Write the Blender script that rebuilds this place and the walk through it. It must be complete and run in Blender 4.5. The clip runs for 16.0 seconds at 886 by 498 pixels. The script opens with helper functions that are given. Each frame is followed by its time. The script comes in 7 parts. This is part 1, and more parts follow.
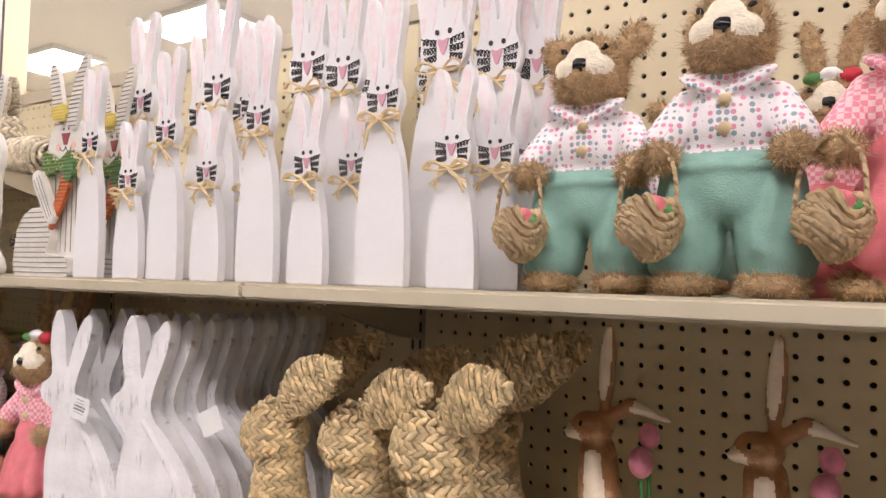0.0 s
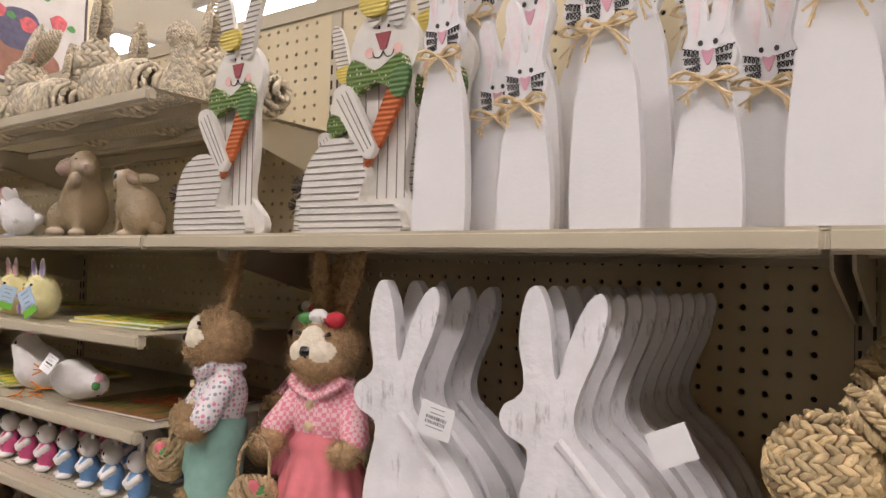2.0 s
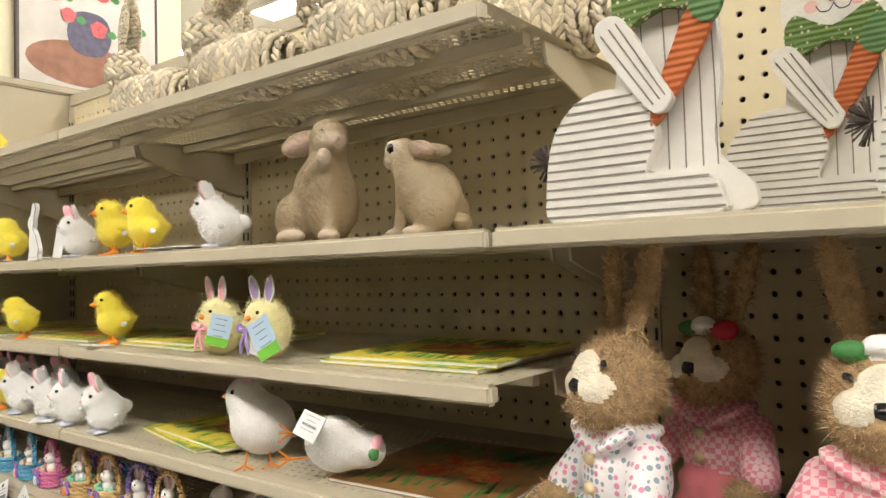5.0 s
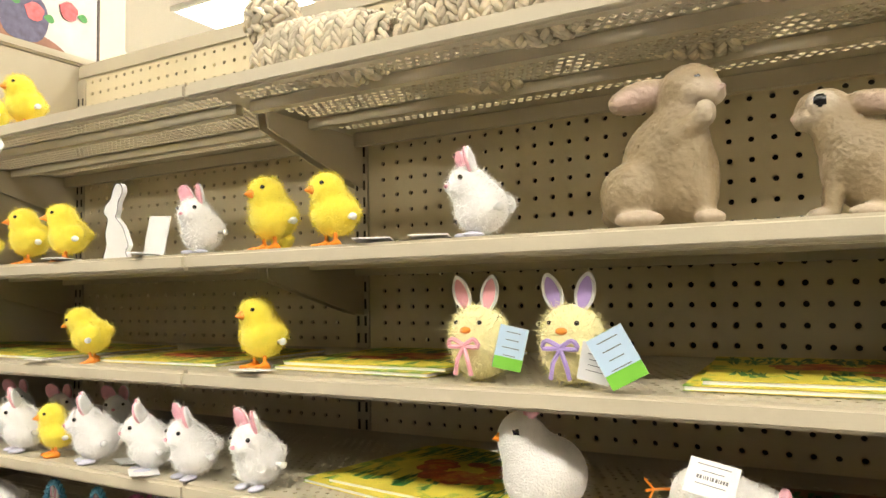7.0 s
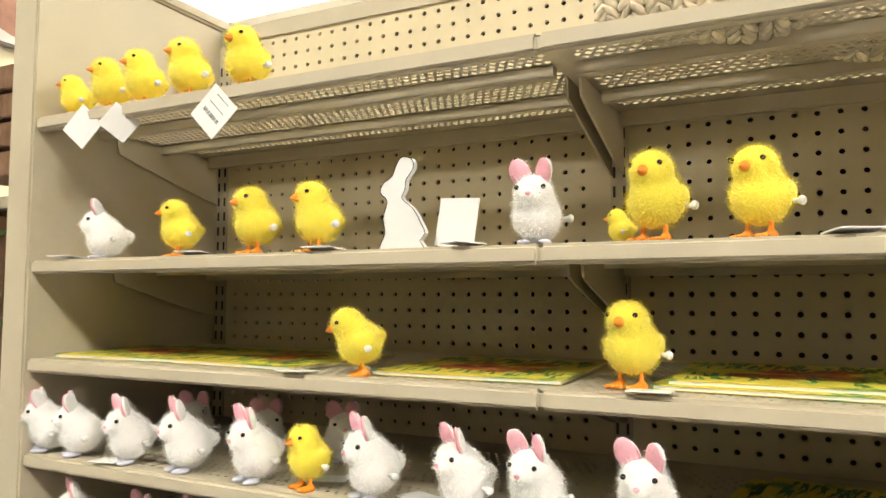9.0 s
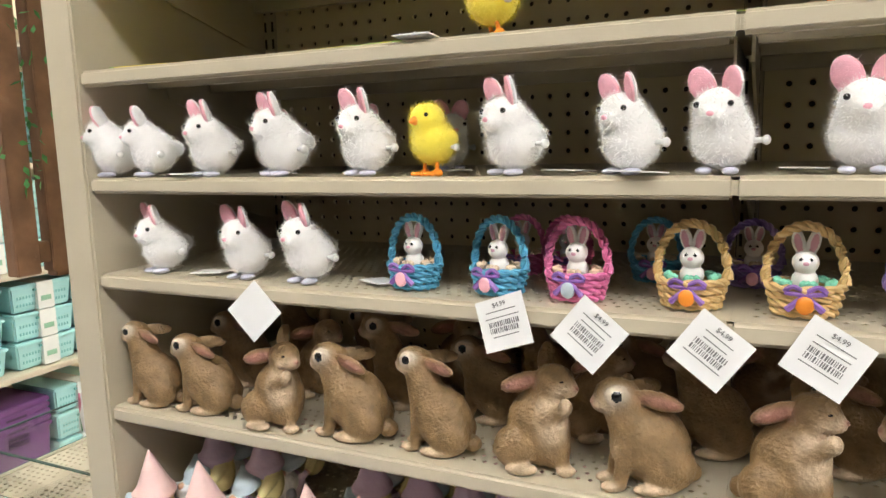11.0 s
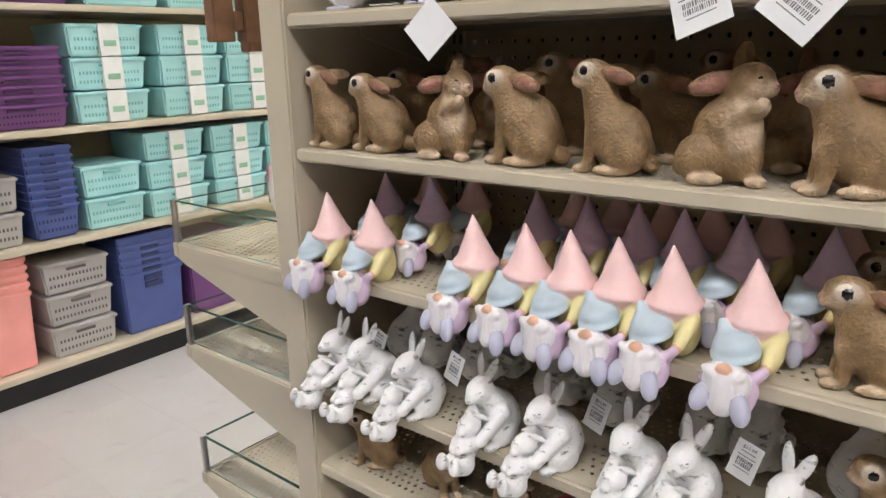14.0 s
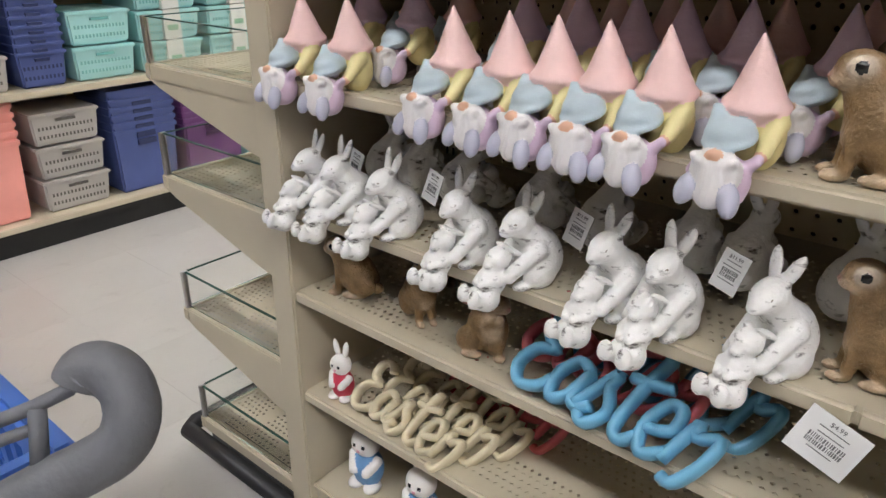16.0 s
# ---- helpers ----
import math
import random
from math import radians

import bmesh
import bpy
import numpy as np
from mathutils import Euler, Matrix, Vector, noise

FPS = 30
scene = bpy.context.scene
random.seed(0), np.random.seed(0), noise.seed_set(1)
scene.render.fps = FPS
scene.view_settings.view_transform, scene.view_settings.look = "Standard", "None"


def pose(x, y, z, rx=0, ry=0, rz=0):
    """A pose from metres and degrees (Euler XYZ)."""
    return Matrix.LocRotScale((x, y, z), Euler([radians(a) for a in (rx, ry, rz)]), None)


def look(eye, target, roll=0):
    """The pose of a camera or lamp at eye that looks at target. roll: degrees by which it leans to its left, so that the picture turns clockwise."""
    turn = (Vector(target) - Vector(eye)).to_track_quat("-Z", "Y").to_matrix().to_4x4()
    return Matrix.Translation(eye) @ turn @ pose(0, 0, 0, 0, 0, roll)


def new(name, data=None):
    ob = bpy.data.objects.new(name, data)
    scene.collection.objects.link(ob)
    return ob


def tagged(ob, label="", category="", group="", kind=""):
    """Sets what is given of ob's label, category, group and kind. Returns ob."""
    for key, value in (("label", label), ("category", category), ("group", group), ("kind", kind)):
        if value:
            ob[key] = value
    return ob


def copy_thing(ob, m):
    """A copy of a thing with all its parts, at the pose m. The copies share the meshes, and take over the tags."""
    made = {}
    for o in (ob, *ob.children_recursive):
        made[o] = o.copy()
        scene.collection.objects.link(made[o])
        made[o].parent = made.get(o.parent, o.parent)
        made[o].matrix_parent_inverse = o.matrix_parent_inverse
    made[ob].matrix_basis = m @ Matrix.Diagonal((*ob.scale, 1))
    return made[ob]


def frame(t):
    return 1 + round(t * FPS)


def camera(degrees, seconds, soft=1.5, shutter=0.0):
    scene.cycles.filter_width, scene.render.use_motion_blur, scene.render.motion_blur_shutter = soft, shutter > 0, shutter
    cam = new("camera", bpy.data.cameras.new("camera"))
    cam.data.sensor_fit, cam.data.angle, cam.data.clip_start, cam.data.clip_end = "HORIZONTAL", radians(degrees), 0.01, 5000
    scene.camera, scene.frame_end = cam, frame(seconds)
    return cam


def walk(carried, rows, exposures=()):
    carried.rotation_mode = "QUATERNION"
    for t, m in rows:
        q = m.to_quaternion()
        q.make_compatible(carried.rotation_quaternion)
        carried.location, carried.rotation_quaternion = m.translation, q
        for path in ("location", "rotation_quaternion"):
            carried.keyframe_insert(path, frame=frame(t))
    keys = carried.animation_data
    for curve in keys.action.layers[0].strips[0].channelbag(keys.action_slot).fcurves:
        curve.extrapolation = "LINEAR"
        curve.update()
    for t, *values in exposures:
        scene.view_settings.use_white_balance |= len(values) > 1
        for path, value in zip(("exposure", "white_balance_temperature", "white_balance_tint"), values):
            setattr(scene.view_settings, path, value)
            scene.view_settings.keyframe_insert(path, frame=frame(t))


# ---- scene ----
cam = camera(63.9, 16.0)
PATH = [
    (0, (1.353, -0.523, 1.474), (0.272, 1.158, 1.557), 1.3),
    (0.5, (1.224, -0.539, 1.486), (0.155, 1.15, 1.547), 1.7),
    (1, (1.094, -0.559, 1.474), (0.043, 1.142, 1.535), 1.5),
    (1.5, (0.953, -0.572, 1.449), (-0.114, 1.119, 1.515), 1.4),
    (2, (0.824, -0.515, 1.428), (-0.326, 1.12, 1.493), 1.6),
    (2.5, (0.692, -0.487, 1.429), (-0.536, 1.091, 1.472), 1.3),
    (3, (0.609, -0.507, 1.418), (-0.672, 1.029, 1.459), 0.5),
    (3.2, (0.581, -0.534, 1.419), (-0.706, 0.997, 1.447), 0.2),
    (5.3, (0.271, -0.473, 1.43), (-0.943, 1.115, 1.506), -1.6),
    (5.5, (0.234, -0.482, 1.426), (-0.969, 1.113, 1.507), -1.4),
    (6, (0.111, -0.525, 1.432), (-1.069, 1.087, 1.524), -0.5),
    (6.5, (-0.015, -0.568, 1.429), (-1.064, 1.132, 1.542), -0.8),
    (7, (-0.136, -0.54, 1.417), (-1.108, 1.203, 1.54), -1.0),
    (7.5, (-0.252, -0.508, 1.426), (-1.199, 1.249, 1.546), -0.6),
    (8, (-0.347, -0.518, 1.437), (-1.275, 1.249, 1.566), -0.5),
    (8.5, (-0.469, -0.571, 1.436), (-1.348, 1.22, 1.57), 0.2),
    (9, (-0.563, -0.595, 1.418), (-1.443, 1.196, 1.552), 0.1),
    (9.5, (-0.635, -0.603, 1.379), (-1.481, 1.207, 1.47), -0.1),
    (10, (-0.671, -0.591, 1.324), (-1.508, 1.226, 1.307), -0.3),
    (10.2, (-0.687, -0.589, 1.304), (-1.51, 1.232, 1.221), -0.4),
    (12.3, (-0.759, -0.562, 1.182), (-1.767, 1.102, 0.723), -2.1),
    (12.5, (-0.759, -0.572, 1.17), (-1.818, 1.061, 0.71), -2.2),
    (13, (-0.75, -0.587, 1.138), (-1.914, 0.972, 0.673), -2.3),
    (13.5, (-0.747, -0.593, 1.096), (-1.957, 0.924, 0.611), -1.8),
    (14, (-0.735, -0.596, 1.057), (-1.944, 0.903, 0.517), -1.2),
    (14.5, (-0.735, -0.602, 1.018), (-1.935, 0.88, 0.414), -0.5),
    (15, (-0.73, -0.591, 0.987), (-1.92, 0.86, 0.295), -0.4),
    (15.5, (-0.716, -0.579, 0.966), (-1.896, 0.843, 0.2), -0.1),
    (16, (-0.72, -0.556, 0.948), (-1.889, 0.848, 0.133), 0.5),
]
EXPOSURES = [(0.0, -0.24, 6380, 24), (1.0, -0.38, 6450, 22), (2.0, -0.58, 6450, 23), (3.0, -0.60, 6450, 22), (5.5, 0.10, 6700, 10), (6.5, 0.22, 6900, 10),
             (9.0, 0.24, 6850, 9), (10.0, 0.22, 6600, 9), (12.5, -0.14, 6050, 18), (14.5, -0.20, 6050, 16), (16.0, -0.36, 6050, 15)]
walk(cam, [(t, look(eye, target, roll)) for t, eye, target, roll in PATH], EXPOSURES)

# ---- world and lights ----
world = bpy.data.worlds.new("store_world")
scene.world = world
world.use_nodes = True
world.node_tree.nodes["Background"].inputs[0].default_value = (1.0, 0.95, 0.88, 1)
world.node_tree.nodes["Background"].inputs[1].default_value = 0.02
LIGHT_POWER = 26.0

# ---- materials ----


def mat(name, color, rough=0.5, var=0.12, scale=40.0, bump=0.0, bscale=200.0, metal=0.0, second=None, sscale=6.0, smix=0.35, wave=None, sheen=0.0, rnd=0.0, sub=0.0, stretch=None, island=0.0):
    m = bpy.data.materials.new(name)
    m.use_nodes = True
    nt = m.node_tree
    n, ln = nt.nodes, nt.links
    b = n["Principled BSDF"]
    b.inputs["Roughness"].default_value = rough
    b.inputs["Metallic"].default_value = metal
    if sheen:
        b.inputs["Sheen Weight"].default_value = sheen
        b.inputs["Sheen Roughness"].default_value = 0.6
    if sub:
        b.inputs["Subsurface Weight"].default_value = sub
        b.inputs["Subsurface Radius"].default_value = (0.004, 0.003, 0.002)
    tc = n.new("ShaderNodeTexCoord")
    noi = n.new("ShaderNodeTexNoise")
    noi.inputs["Scale"].default_value = scale
    noi.inputs["Detail"].default_value = 6
    ln.new(tc.outputs["Object"], noi.inputs["Vector"])
    ramp = n.new("ShaderNodeValToRGB")
    c = color
    ramp.color_ramp.elements[0].position = 0.3
    ramp.color_ramp.elements[1].position = 0.7
    ramp.color_ramp.elements[0].color = (c[0] * (1 - var), c[1] * (1 - var), c[2] * (1 - var * 1.1), 1)
    ramp.color_ramp.elements[1].color = (min(1, c[0] * (1 + var)), min(1, c[1] * (1 + var)), min(1, c[2] * (1 + var)), 1)
    ln.new(noi.outputs["Fac"], ramp.inputs["Fac"])
    out = ramp.outputs["Color"]
    if second:
        n2 = n.new("ShaderNodeTexNoise")
        n2.inputs["Scale"].default_value = sscale
        n2.inputs["Detail"].default_value = 8
        n2.inputs["Roughness"].default_value = 0.65
        if stretch:
            mp = n.new("ShaderNodeMapping")
            mp.inputs["Scale"].default_value = stretch
            ln.new(tc.outputs["Object"], mp.inputs["Vector"])
            ln.new(mp.outputs[0], n2.inputs["Vector"])
        else:
            ln.new(tc.outputs["Object"], n2.inputs["Vector"])
        r2 = n.new("ShaderNodeValToRGB")
        r2.color_ramp.elements[0].position = 1 - smix - 0.06
        r2.color_ramp.elements[1].position = 1 - smix + 0.06
        ln.new(n2.outputs["Fac"], r2.inputs["Fac"])
        mx = n.new("ShaderNodeMixRGB")
        mx.inputs[2].default_value = (*second, 1)
        ln.new(r2.outputs["Color"], mx.inputs[0])
        ln.new(out, mx.inputs[1])
        out = mx.outputs[0]
    if rnd or island:
        oi = n.new("ShaderNodeNewGeometry" if island else "ShaderNodeObjectInfo")
        rnd = rnd or island
        hs = n.new("ShaderNodeHueSaturation")
        mr = n.new("ShaderNodeMapRange")
        mr.inputs[3].default_value = 1 - rnd
        mr.inputs[4].default_value = 1 + rnd
        ln.new(oi.outputs["Random Per Island" if island else "Random"], mr.inputs[0])
        ln.new(mr.outputs[0], hs.inputs["Value"])
        ln.new(out, hs.inputs["Color"])
        out = hs.outputs[0]
    ln.new(out, b.inputs["Base Color"])
    if bump or wave:
        bp = n.new("ShaderNodeBump")
        bp.inputs["Strength"].default_value = bump or 0.5
        bp.inputs["Distance"].default_value = 0.002
        if wave:
            w = n.new("ShaderNodeTexWave")
            w.bands_direction = wave[0]
            w.inputs["Scale"].default_value = wave[1]
            w.inputs["Distortion"].default_value = wave[2]
            w.inputs["Detail"].default_value = 2
            ln.new(tc.outputs["Object"], w.inputs["Vector"])
            ln.new(w.outputs["Fac"], bp.inputs["Height"])
        else:
            nb = n.new("ShaderNodeTexNoise")
            nb.inputs["Scale"].default_value = bscale
            nb.inputs["Detail"].default_value = 4
            ln.new(tc.outputs["Object"], nb.inputs["Vector"])
            ln.new(nb.outputs["Fac"], bp.inputs["Height"])
        ln.new(bp.outputs["Normal"], b.inputs["Normal"])
    return m


def pattern(m, kind, scale, colors):
    """Checks or dots printed on cloth, added to a material's base colour."""
    nt = m.node_tree
    n, ln = nt.nodes, nt.links
    b = n["Principled BSDF"]
    tc = n.new("ShaderNodeTexCoord")
    if kind == "dots":
        v = n.new("ShaderNodeTexVoronoi")
        v.inputs["Scale"].default_value = scale
        v.inputs["Randomness"].default_value = 0.35
        ln.new(tc.outputs["Object"], v.inputs["Vector"])
        r = n.new("ShaderNodeValToRGB")
        r.color_ramp.elements[0].position = 0.36
        r.color_ramp.elements[1].position = 0.4
        r.color_ramp.elements[0].color = (1, 1, 1, 1)
        r.color_ramp.elements[1].color = (0, 0, 0, 1)
        ln.new(v.outputs["Distance"], r.inputs["Fac"])
        sep = n.new("ShaderNodeSeparateColor")
        ln.new(v.outputs["Color"], sep.inputs[0])
        r2 = n.new("ShaderNodeValToRGB")
        r2.color_ramp.interpolation = "CONSTANT"
        r2.color_ramp.elements[0].color = (*colors[0], 1)
        r2.color_ramp.elements[1].position = 0.5
        r2.color_ramp.elements[1].color = (*colors[1], 1)
        ln.new(sep.outputs[0], r2.inputs["Fac"])
        fac, col = r.outputs["Color"], r2.outputs["Color"]
    else:
        ch = n.new("ShaderNodeTexChecker")
        ch.inputs["Scale"].default_value = scale
        ch.inputs[1].default_value = (*colors[0], 1)
        ch.inputs[2].default_value = (*colors[1], 1)
        ln.new(tc.outputs["Object"], ch.inputs["Vector"])
        fac, col = None, ch.outputs["Color"]
    mx = n.new("ShaderNodeMixRGB")
    mx.inputs[0].default_value = 0.8
    old = b.inputs["Base Color"].links[0].from_socket
    if fac:
        ln.new(fac, mx.inputs[0])
    ln.new(old, mx.inputs[1])
    ln.new(col, mx.inputs[2])
    ln.new(mx.outputs[0], b.inputs["Base Color"])
    return m


def glaze(name, rough, var, scale, bump, bscale):
    """Sprayed glaze: the mesh's own glaze colours, with mottling and brushed relief."""
    m = mat(name, (0.8, 0.8, 0.8), rough, var, scale, bump, bscale)
    n, ln = m.node_tree.nodes, m.node_tree.links
    b = n["Principled BSDF"]
    at = n.new("ShaderNodeAttribute")
    at.attribute_name = "glaze"
    mx = n.new("ShaderNodeMixRGB")
    mx.blend_type = "MULTIPLY"
    mx.inputs[0].default_value = 1.0
    ln.new(at.outputs["Color"], mx.inputs[1])
    gain = n.new("ShaderNodeMixRGB")
    gain.blend_type = "DIVIDE"
    gain.inputs[0].default_value = 1.0
    gain.inputs[2].default_value = (0.8, 0.8, 0.8, 1)
    ln.new(b.inputs["Base Color"].links[0].from_socket, gain.inputs[1])
    ln.new(gain.outputs[0], mx.inputs[2])
    ln.new(mx.outputs[0], b.inputs["Base Color"])
    return m


def glass(name, color=(0.85, 0.97, 0.93), alpha_rough=0.02):
    m = bpy.data.materials.new(name)
    m.use_nodes = True
    b = m.node_tree.nodes["Principled BSDF"]
    b.inputs["Base Color"].default_value = (*color, 1)
    b.inputs["Roughness"].default_value = alpha_rough
    b.inputs["Transmission Weight"].default_value = 1.0
    b.inputs["IOR"].default_value = 1.45
    return m


def glow(name, color, strength):
    m = bpy.data.materials.new(name)
    m.use_nodes = True
    n, ln = m.node_tree.nodes, m.node_tree.links
    n.clear()
    e = n.new("ShaderNodeEmission")
    e.inputs[0].default_value = (*color, 1)
    e.inputs[1].default_value = strength
    o = n.new("ShaderNodeOutputMaterial")
    ln.new(e.outputs[0], o.inputs[0])
    return m


almond = mat("almond_paint", (0.54, 0.48, 0.355), 0.42, 0.04, 9, 0.05, 500, second=(0.49, 0.43, 0.31), sscale=3, smix=0.36)
board = mat("almond_pegboard", (0.69, 0.60, 0.40), 0.5, 0.05, 7, 0.06, 300)
# near-black stand-in for the shade inside holes and slots
cavity_shade = mat("hole_shade", (0.055, 0.045, 0.035), 0.9, 0.2, 10)
white_fur = mat("white_plush", (0.93, 0.92, 0.90), 0.95, 0.03, 90, 0.2, 500, sheen=0.4)
yellow_fur = mat("yellow_plush", (0.95, 0.81, 0.08), 0.95, 0.05, 90, 0.25, 500, sheen=0.3, rnd=0.06)
pale_fur = mat("pale_yellow_plush", (0.90, 0.83, 0.44), 0.95, 0.05, 90, 0.3, 500, sheen=0.4)
pink_felt = mat("pink_felt", (0.90, 0.48, 0.56), 0.9, 0.08, 120, 0.3, 900)
orange = mat("orange_plastic", (0.90, 0.30, 0.03), 0.45, 0.06, 30)
black = mat("black_bead", (0.012, 0.012, 0.012), 0.15, 0.1, 30)
white_plastic = mat("white_plastic", (0.82, 0.82, 0.80), 0.4, 0.03, 20)
lilac_plastic = mat("lilac_plastic", (0.60, 0.60, 0.72), 0.4, 0.05, 20)
white_paint = mat("white_painted_wood", (0.80, 0.79, 0.79), 0.6, 0.03, 14, 0.12, 260, second=(0.70, 0.69, 0.69), sscale=7, smix=0.38)
ear_pink = mat("pink_brushed_paint", (0.86, 0.71, 0.73), 0.7, 0.05, 60, second=(0.82, 0.78, 0.78), sscale=60, smix=0.5)
nose_pink = mat("pink_paint", (0.66, 0.34, 0.42), 0.6, 0.08, 60)
ink = mat("black_paint", (0.03, 0.028, 0.03), 0.6, 0.2, 60)
raffia = mat("raffia", (0.76, 0.60, 0.36), 0.7, 0.18, 160, 0.4, 600)
distress = mat("whitewashed_wood", (0.78, 0.77, 0.78), 0.75, 0.10, 26, 0.6, 120, second=(0.27, 0.25, 0.24), sscale=16, smix=0.355, stretch=(4.0, 1.0, 0.9))
seagrass = mat("braided_seagrass", (0.62, 0.47, 0.26), 0.7, 0.28, 70, 0.9, 240, island=0.32)
whitegrass = mat("whitewashed_seagrass", (0.66, 0.58, 0.44), 0.8, 0.2, 80, 0.9, 240, island=0.28)
sisal = mat("brown_sisal", (0.50, 0.34, 0.18), 0.8, 0.25, 140, 1.0, 420, island=0.35)
basket_weave = mat("woven_rush", (0.50, 0.36, 0.20), 0.7, 0.22, 40, wave=("DIAGONAL", 70, 9), bump=1.0)
sisal_light = mat("cream_sisal", (0.84, 0.76, 0.60), 0.9, 0.12, 120, 0.9, 500)
green_cloth = mat("sage_green_cloth", (0.24, 0.43, 0.36), 0.9, 0.1, 60, 0.5, 900)
pink_cloth = mat("coral_pink_cloth", (0.78, 0.22, 0.25), 0.9, 0.1, 60, 0.5, 900)
dot_cloth = pattern(mat("dotted_shirt_cloth", (0.85, 0.80, 0.80), 0.9, 0.05, 60, 0.4, 900), "dots", 190, ((0.75, 0.30, 0.44), (0.30, 0.38, 0.44)))
check_cloth = pattern(mat("pink_gingham_cloth", (0.85, 0.45, 0.50), 0.9, 0.05, 60, 0.4, 900), "check", 240, ((0.80, 0.22, 0.30), (0.88, 0.62, 0.62)))
flower_red = mat("red_flower", (0.55, 0.03, 0.05), 0.7, 0.2, 100)
leaf_green = mat("green_leaf", (0.07, 0.26, 0.07), 0.6, 0.25, 90)
taupe = mat("taupe_ceramic", (0.27, 0.20, 0.105), 0.5, 0.22, 30, 1.0, 70, second=(0.37, 0.285, 0.16), sscale=14, smix=0.45)
tan_cer = mat("tan_ceramic", (0.72, 0.56, 0.40), 0.45, 0.2, 45, 0.5, 150)
cream_cer = mat("cream_ceramic", (0.78, 0.66, 0.52), 0.45, 0.12, 45, 0.4, 150)
white_cer = mat("distressed_white_ceramic", (0.82, 0.81, 0.79), 0.55, 0.04, 50, 0.7, 110, second=(0.09, 0.08, 0.07), sscale=50, smix=0.37, stretch=(1.0, 1.0, 2.2))
g_pink = mat("gnome_pink", (0.88, 0.60, 0.57), 0.55, 0.06, 40, 0.3, 200)
g_lilac = mat("gnome_lilac", (0.62, 0.47, 0.60), 0.55, 0.06, 40, 0.3, 200)
g_yellow = mat("gnome_yellow", (0.80, 0.70, 0.34), 0.55, 0.07, 40, 0.4, 160)
g_blue = mat("gnome_blue", (0.48, 0.58, 0.64), 0.55, 0.07, 40, 0.3, 200)
g_beard = mat("gnome_beard", (0.82, 0.79, 0.79), 0.55, 0.05, 40, wave=("X", 60, 4), bump=0.22)
g_lav = mat("gnome_lavender", (0.68, 0.52, 0.66), 0.55, 0.06, 40, 0.3, 200)
g_shoe = mat("gnome_shoe", (0.50, 0.50, 0.61), 0.55, 0.06, 40)
g_skin = mat("gnome_skin", (0.74, 0.44, 0.30), 0.5, 0.06, 40)
paper = mat("paper_tag", (0.80, 0.80, 0.79), 0.7, 0.03, 20)
ink_grey = mat("printed_ink", (0.16, 0.16, 0.16), 0.7, 0.1, 40)
carrot = mat("orange_corrugated", (0.48, 0.12, 0.03), 0.7, 0.12, 50, wave=("Z", 60, 0.5), bump=0.6)
carrot_top = mat("green_corrugated", (0.10, 0.20, 0.07), 0.7, 0.12, 50, wave=("Z", 60, 0.5), bump=0.6)
corrug = mat("white_corrugated_metal", (0.74, 0.71, 0.65), 0.6, 0.06, 40, 0.2, 200)
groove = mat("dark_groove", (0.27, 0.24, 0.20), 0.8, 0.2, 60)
bow_green = pattern(mat("green_dotted_bow", (0.12, 0.20, 0.05), 0.7, 0.1, 50, wave=("Z", 60, 0.5), bump=0.6), "dots", 210, ((0.80, 0.76, 0.52), (0.80, 0.76, 0.52)))
hat_yellow = mat("yellow_striped_hat", (0.72, 0.58, 0.14), 0.7, 0.1, 50, wave=("Z", 70, 0.5), bump=0.5)
blush = mat("blush_paint", (0.80, 0.50, 0.46), 0.7, 0.06, 60)
maroon = mat("maroon_paint", (0.30, 0.06, 0.07), 0.6, 0.1, 60)

# ---- mesh helpers ----


def quick_mesh(name, verts, faces, mats, idx=None, smooth=True):
    me = bpy.data.meshes.new(name)
    me.from_pydata([tuple(v) for v in verts], [], [tuple(f) for f in faces])
    for m in mats:
        me.materials.append(m)
    if idx is not None:
        me.polygons.foreach_set("material_index", np.asarray(idx, dtype=np.int32))
    if smooth:
        me.polygons.foreach_set("use_smooth", np.ones(len(me.polygons), dtype=bool))
    me.update()
    return me


def from_bm(name, bm, material, smooth=False, bevel=0.0, seg=2):
    if bevel:
        bmesh.ops.bevel(bm, geom=bm.edges[:], offset=bevel, segments=seg, affect="EDGES", clamp_overlap=True)
    bmesh.ops.recalc_face_normals(bm, faces=bm.faces)
    me = bpy.data.meshes.new(name)
    bm.to_mesh(me)
    bm.free()
    me.materials.append(material)
    if smooth:
        for p in me.polygons:
            p.use_smooth = True
    return me


def part(name, bm, material, parent=None, label="", smooth=False, bevel=0.0, m=None):
    ob = new(name, bm if isinstance(bm, bpy.types.Mesh) else from_bm(name, bm, material, smooth, bevel))
    if parent:
        ob.parent = parent
    if m is not None:
        ob.matrix_basis = m
    if label:
        ob["label"] = label
    return ob


def box(bm, x0, x1, y0, y1, z0, z1):
    v = [bm.verts.new(c) for c in ((x0, y0, z0), (x1, y0, z0), (x1, y1, z0), (x0, y1, z0), (x0, y0, z1), (x1, y0, z1), (x1, y1, z1), (x0, y1, z1))]
    for f in ((0, 3, 2, 1), (4, 5, 6, 7), (0, 1, 5, 4), (1, 2, 6, 5), (2, 3, 7, 6), (3, 0, 4, 7)):
        bm.faces.new([v[i] for i in f])
    return bm


def boxes(*bb):
    bm = bmesh.new()
    for b in bb:
        box(bm, *b)
    return bm


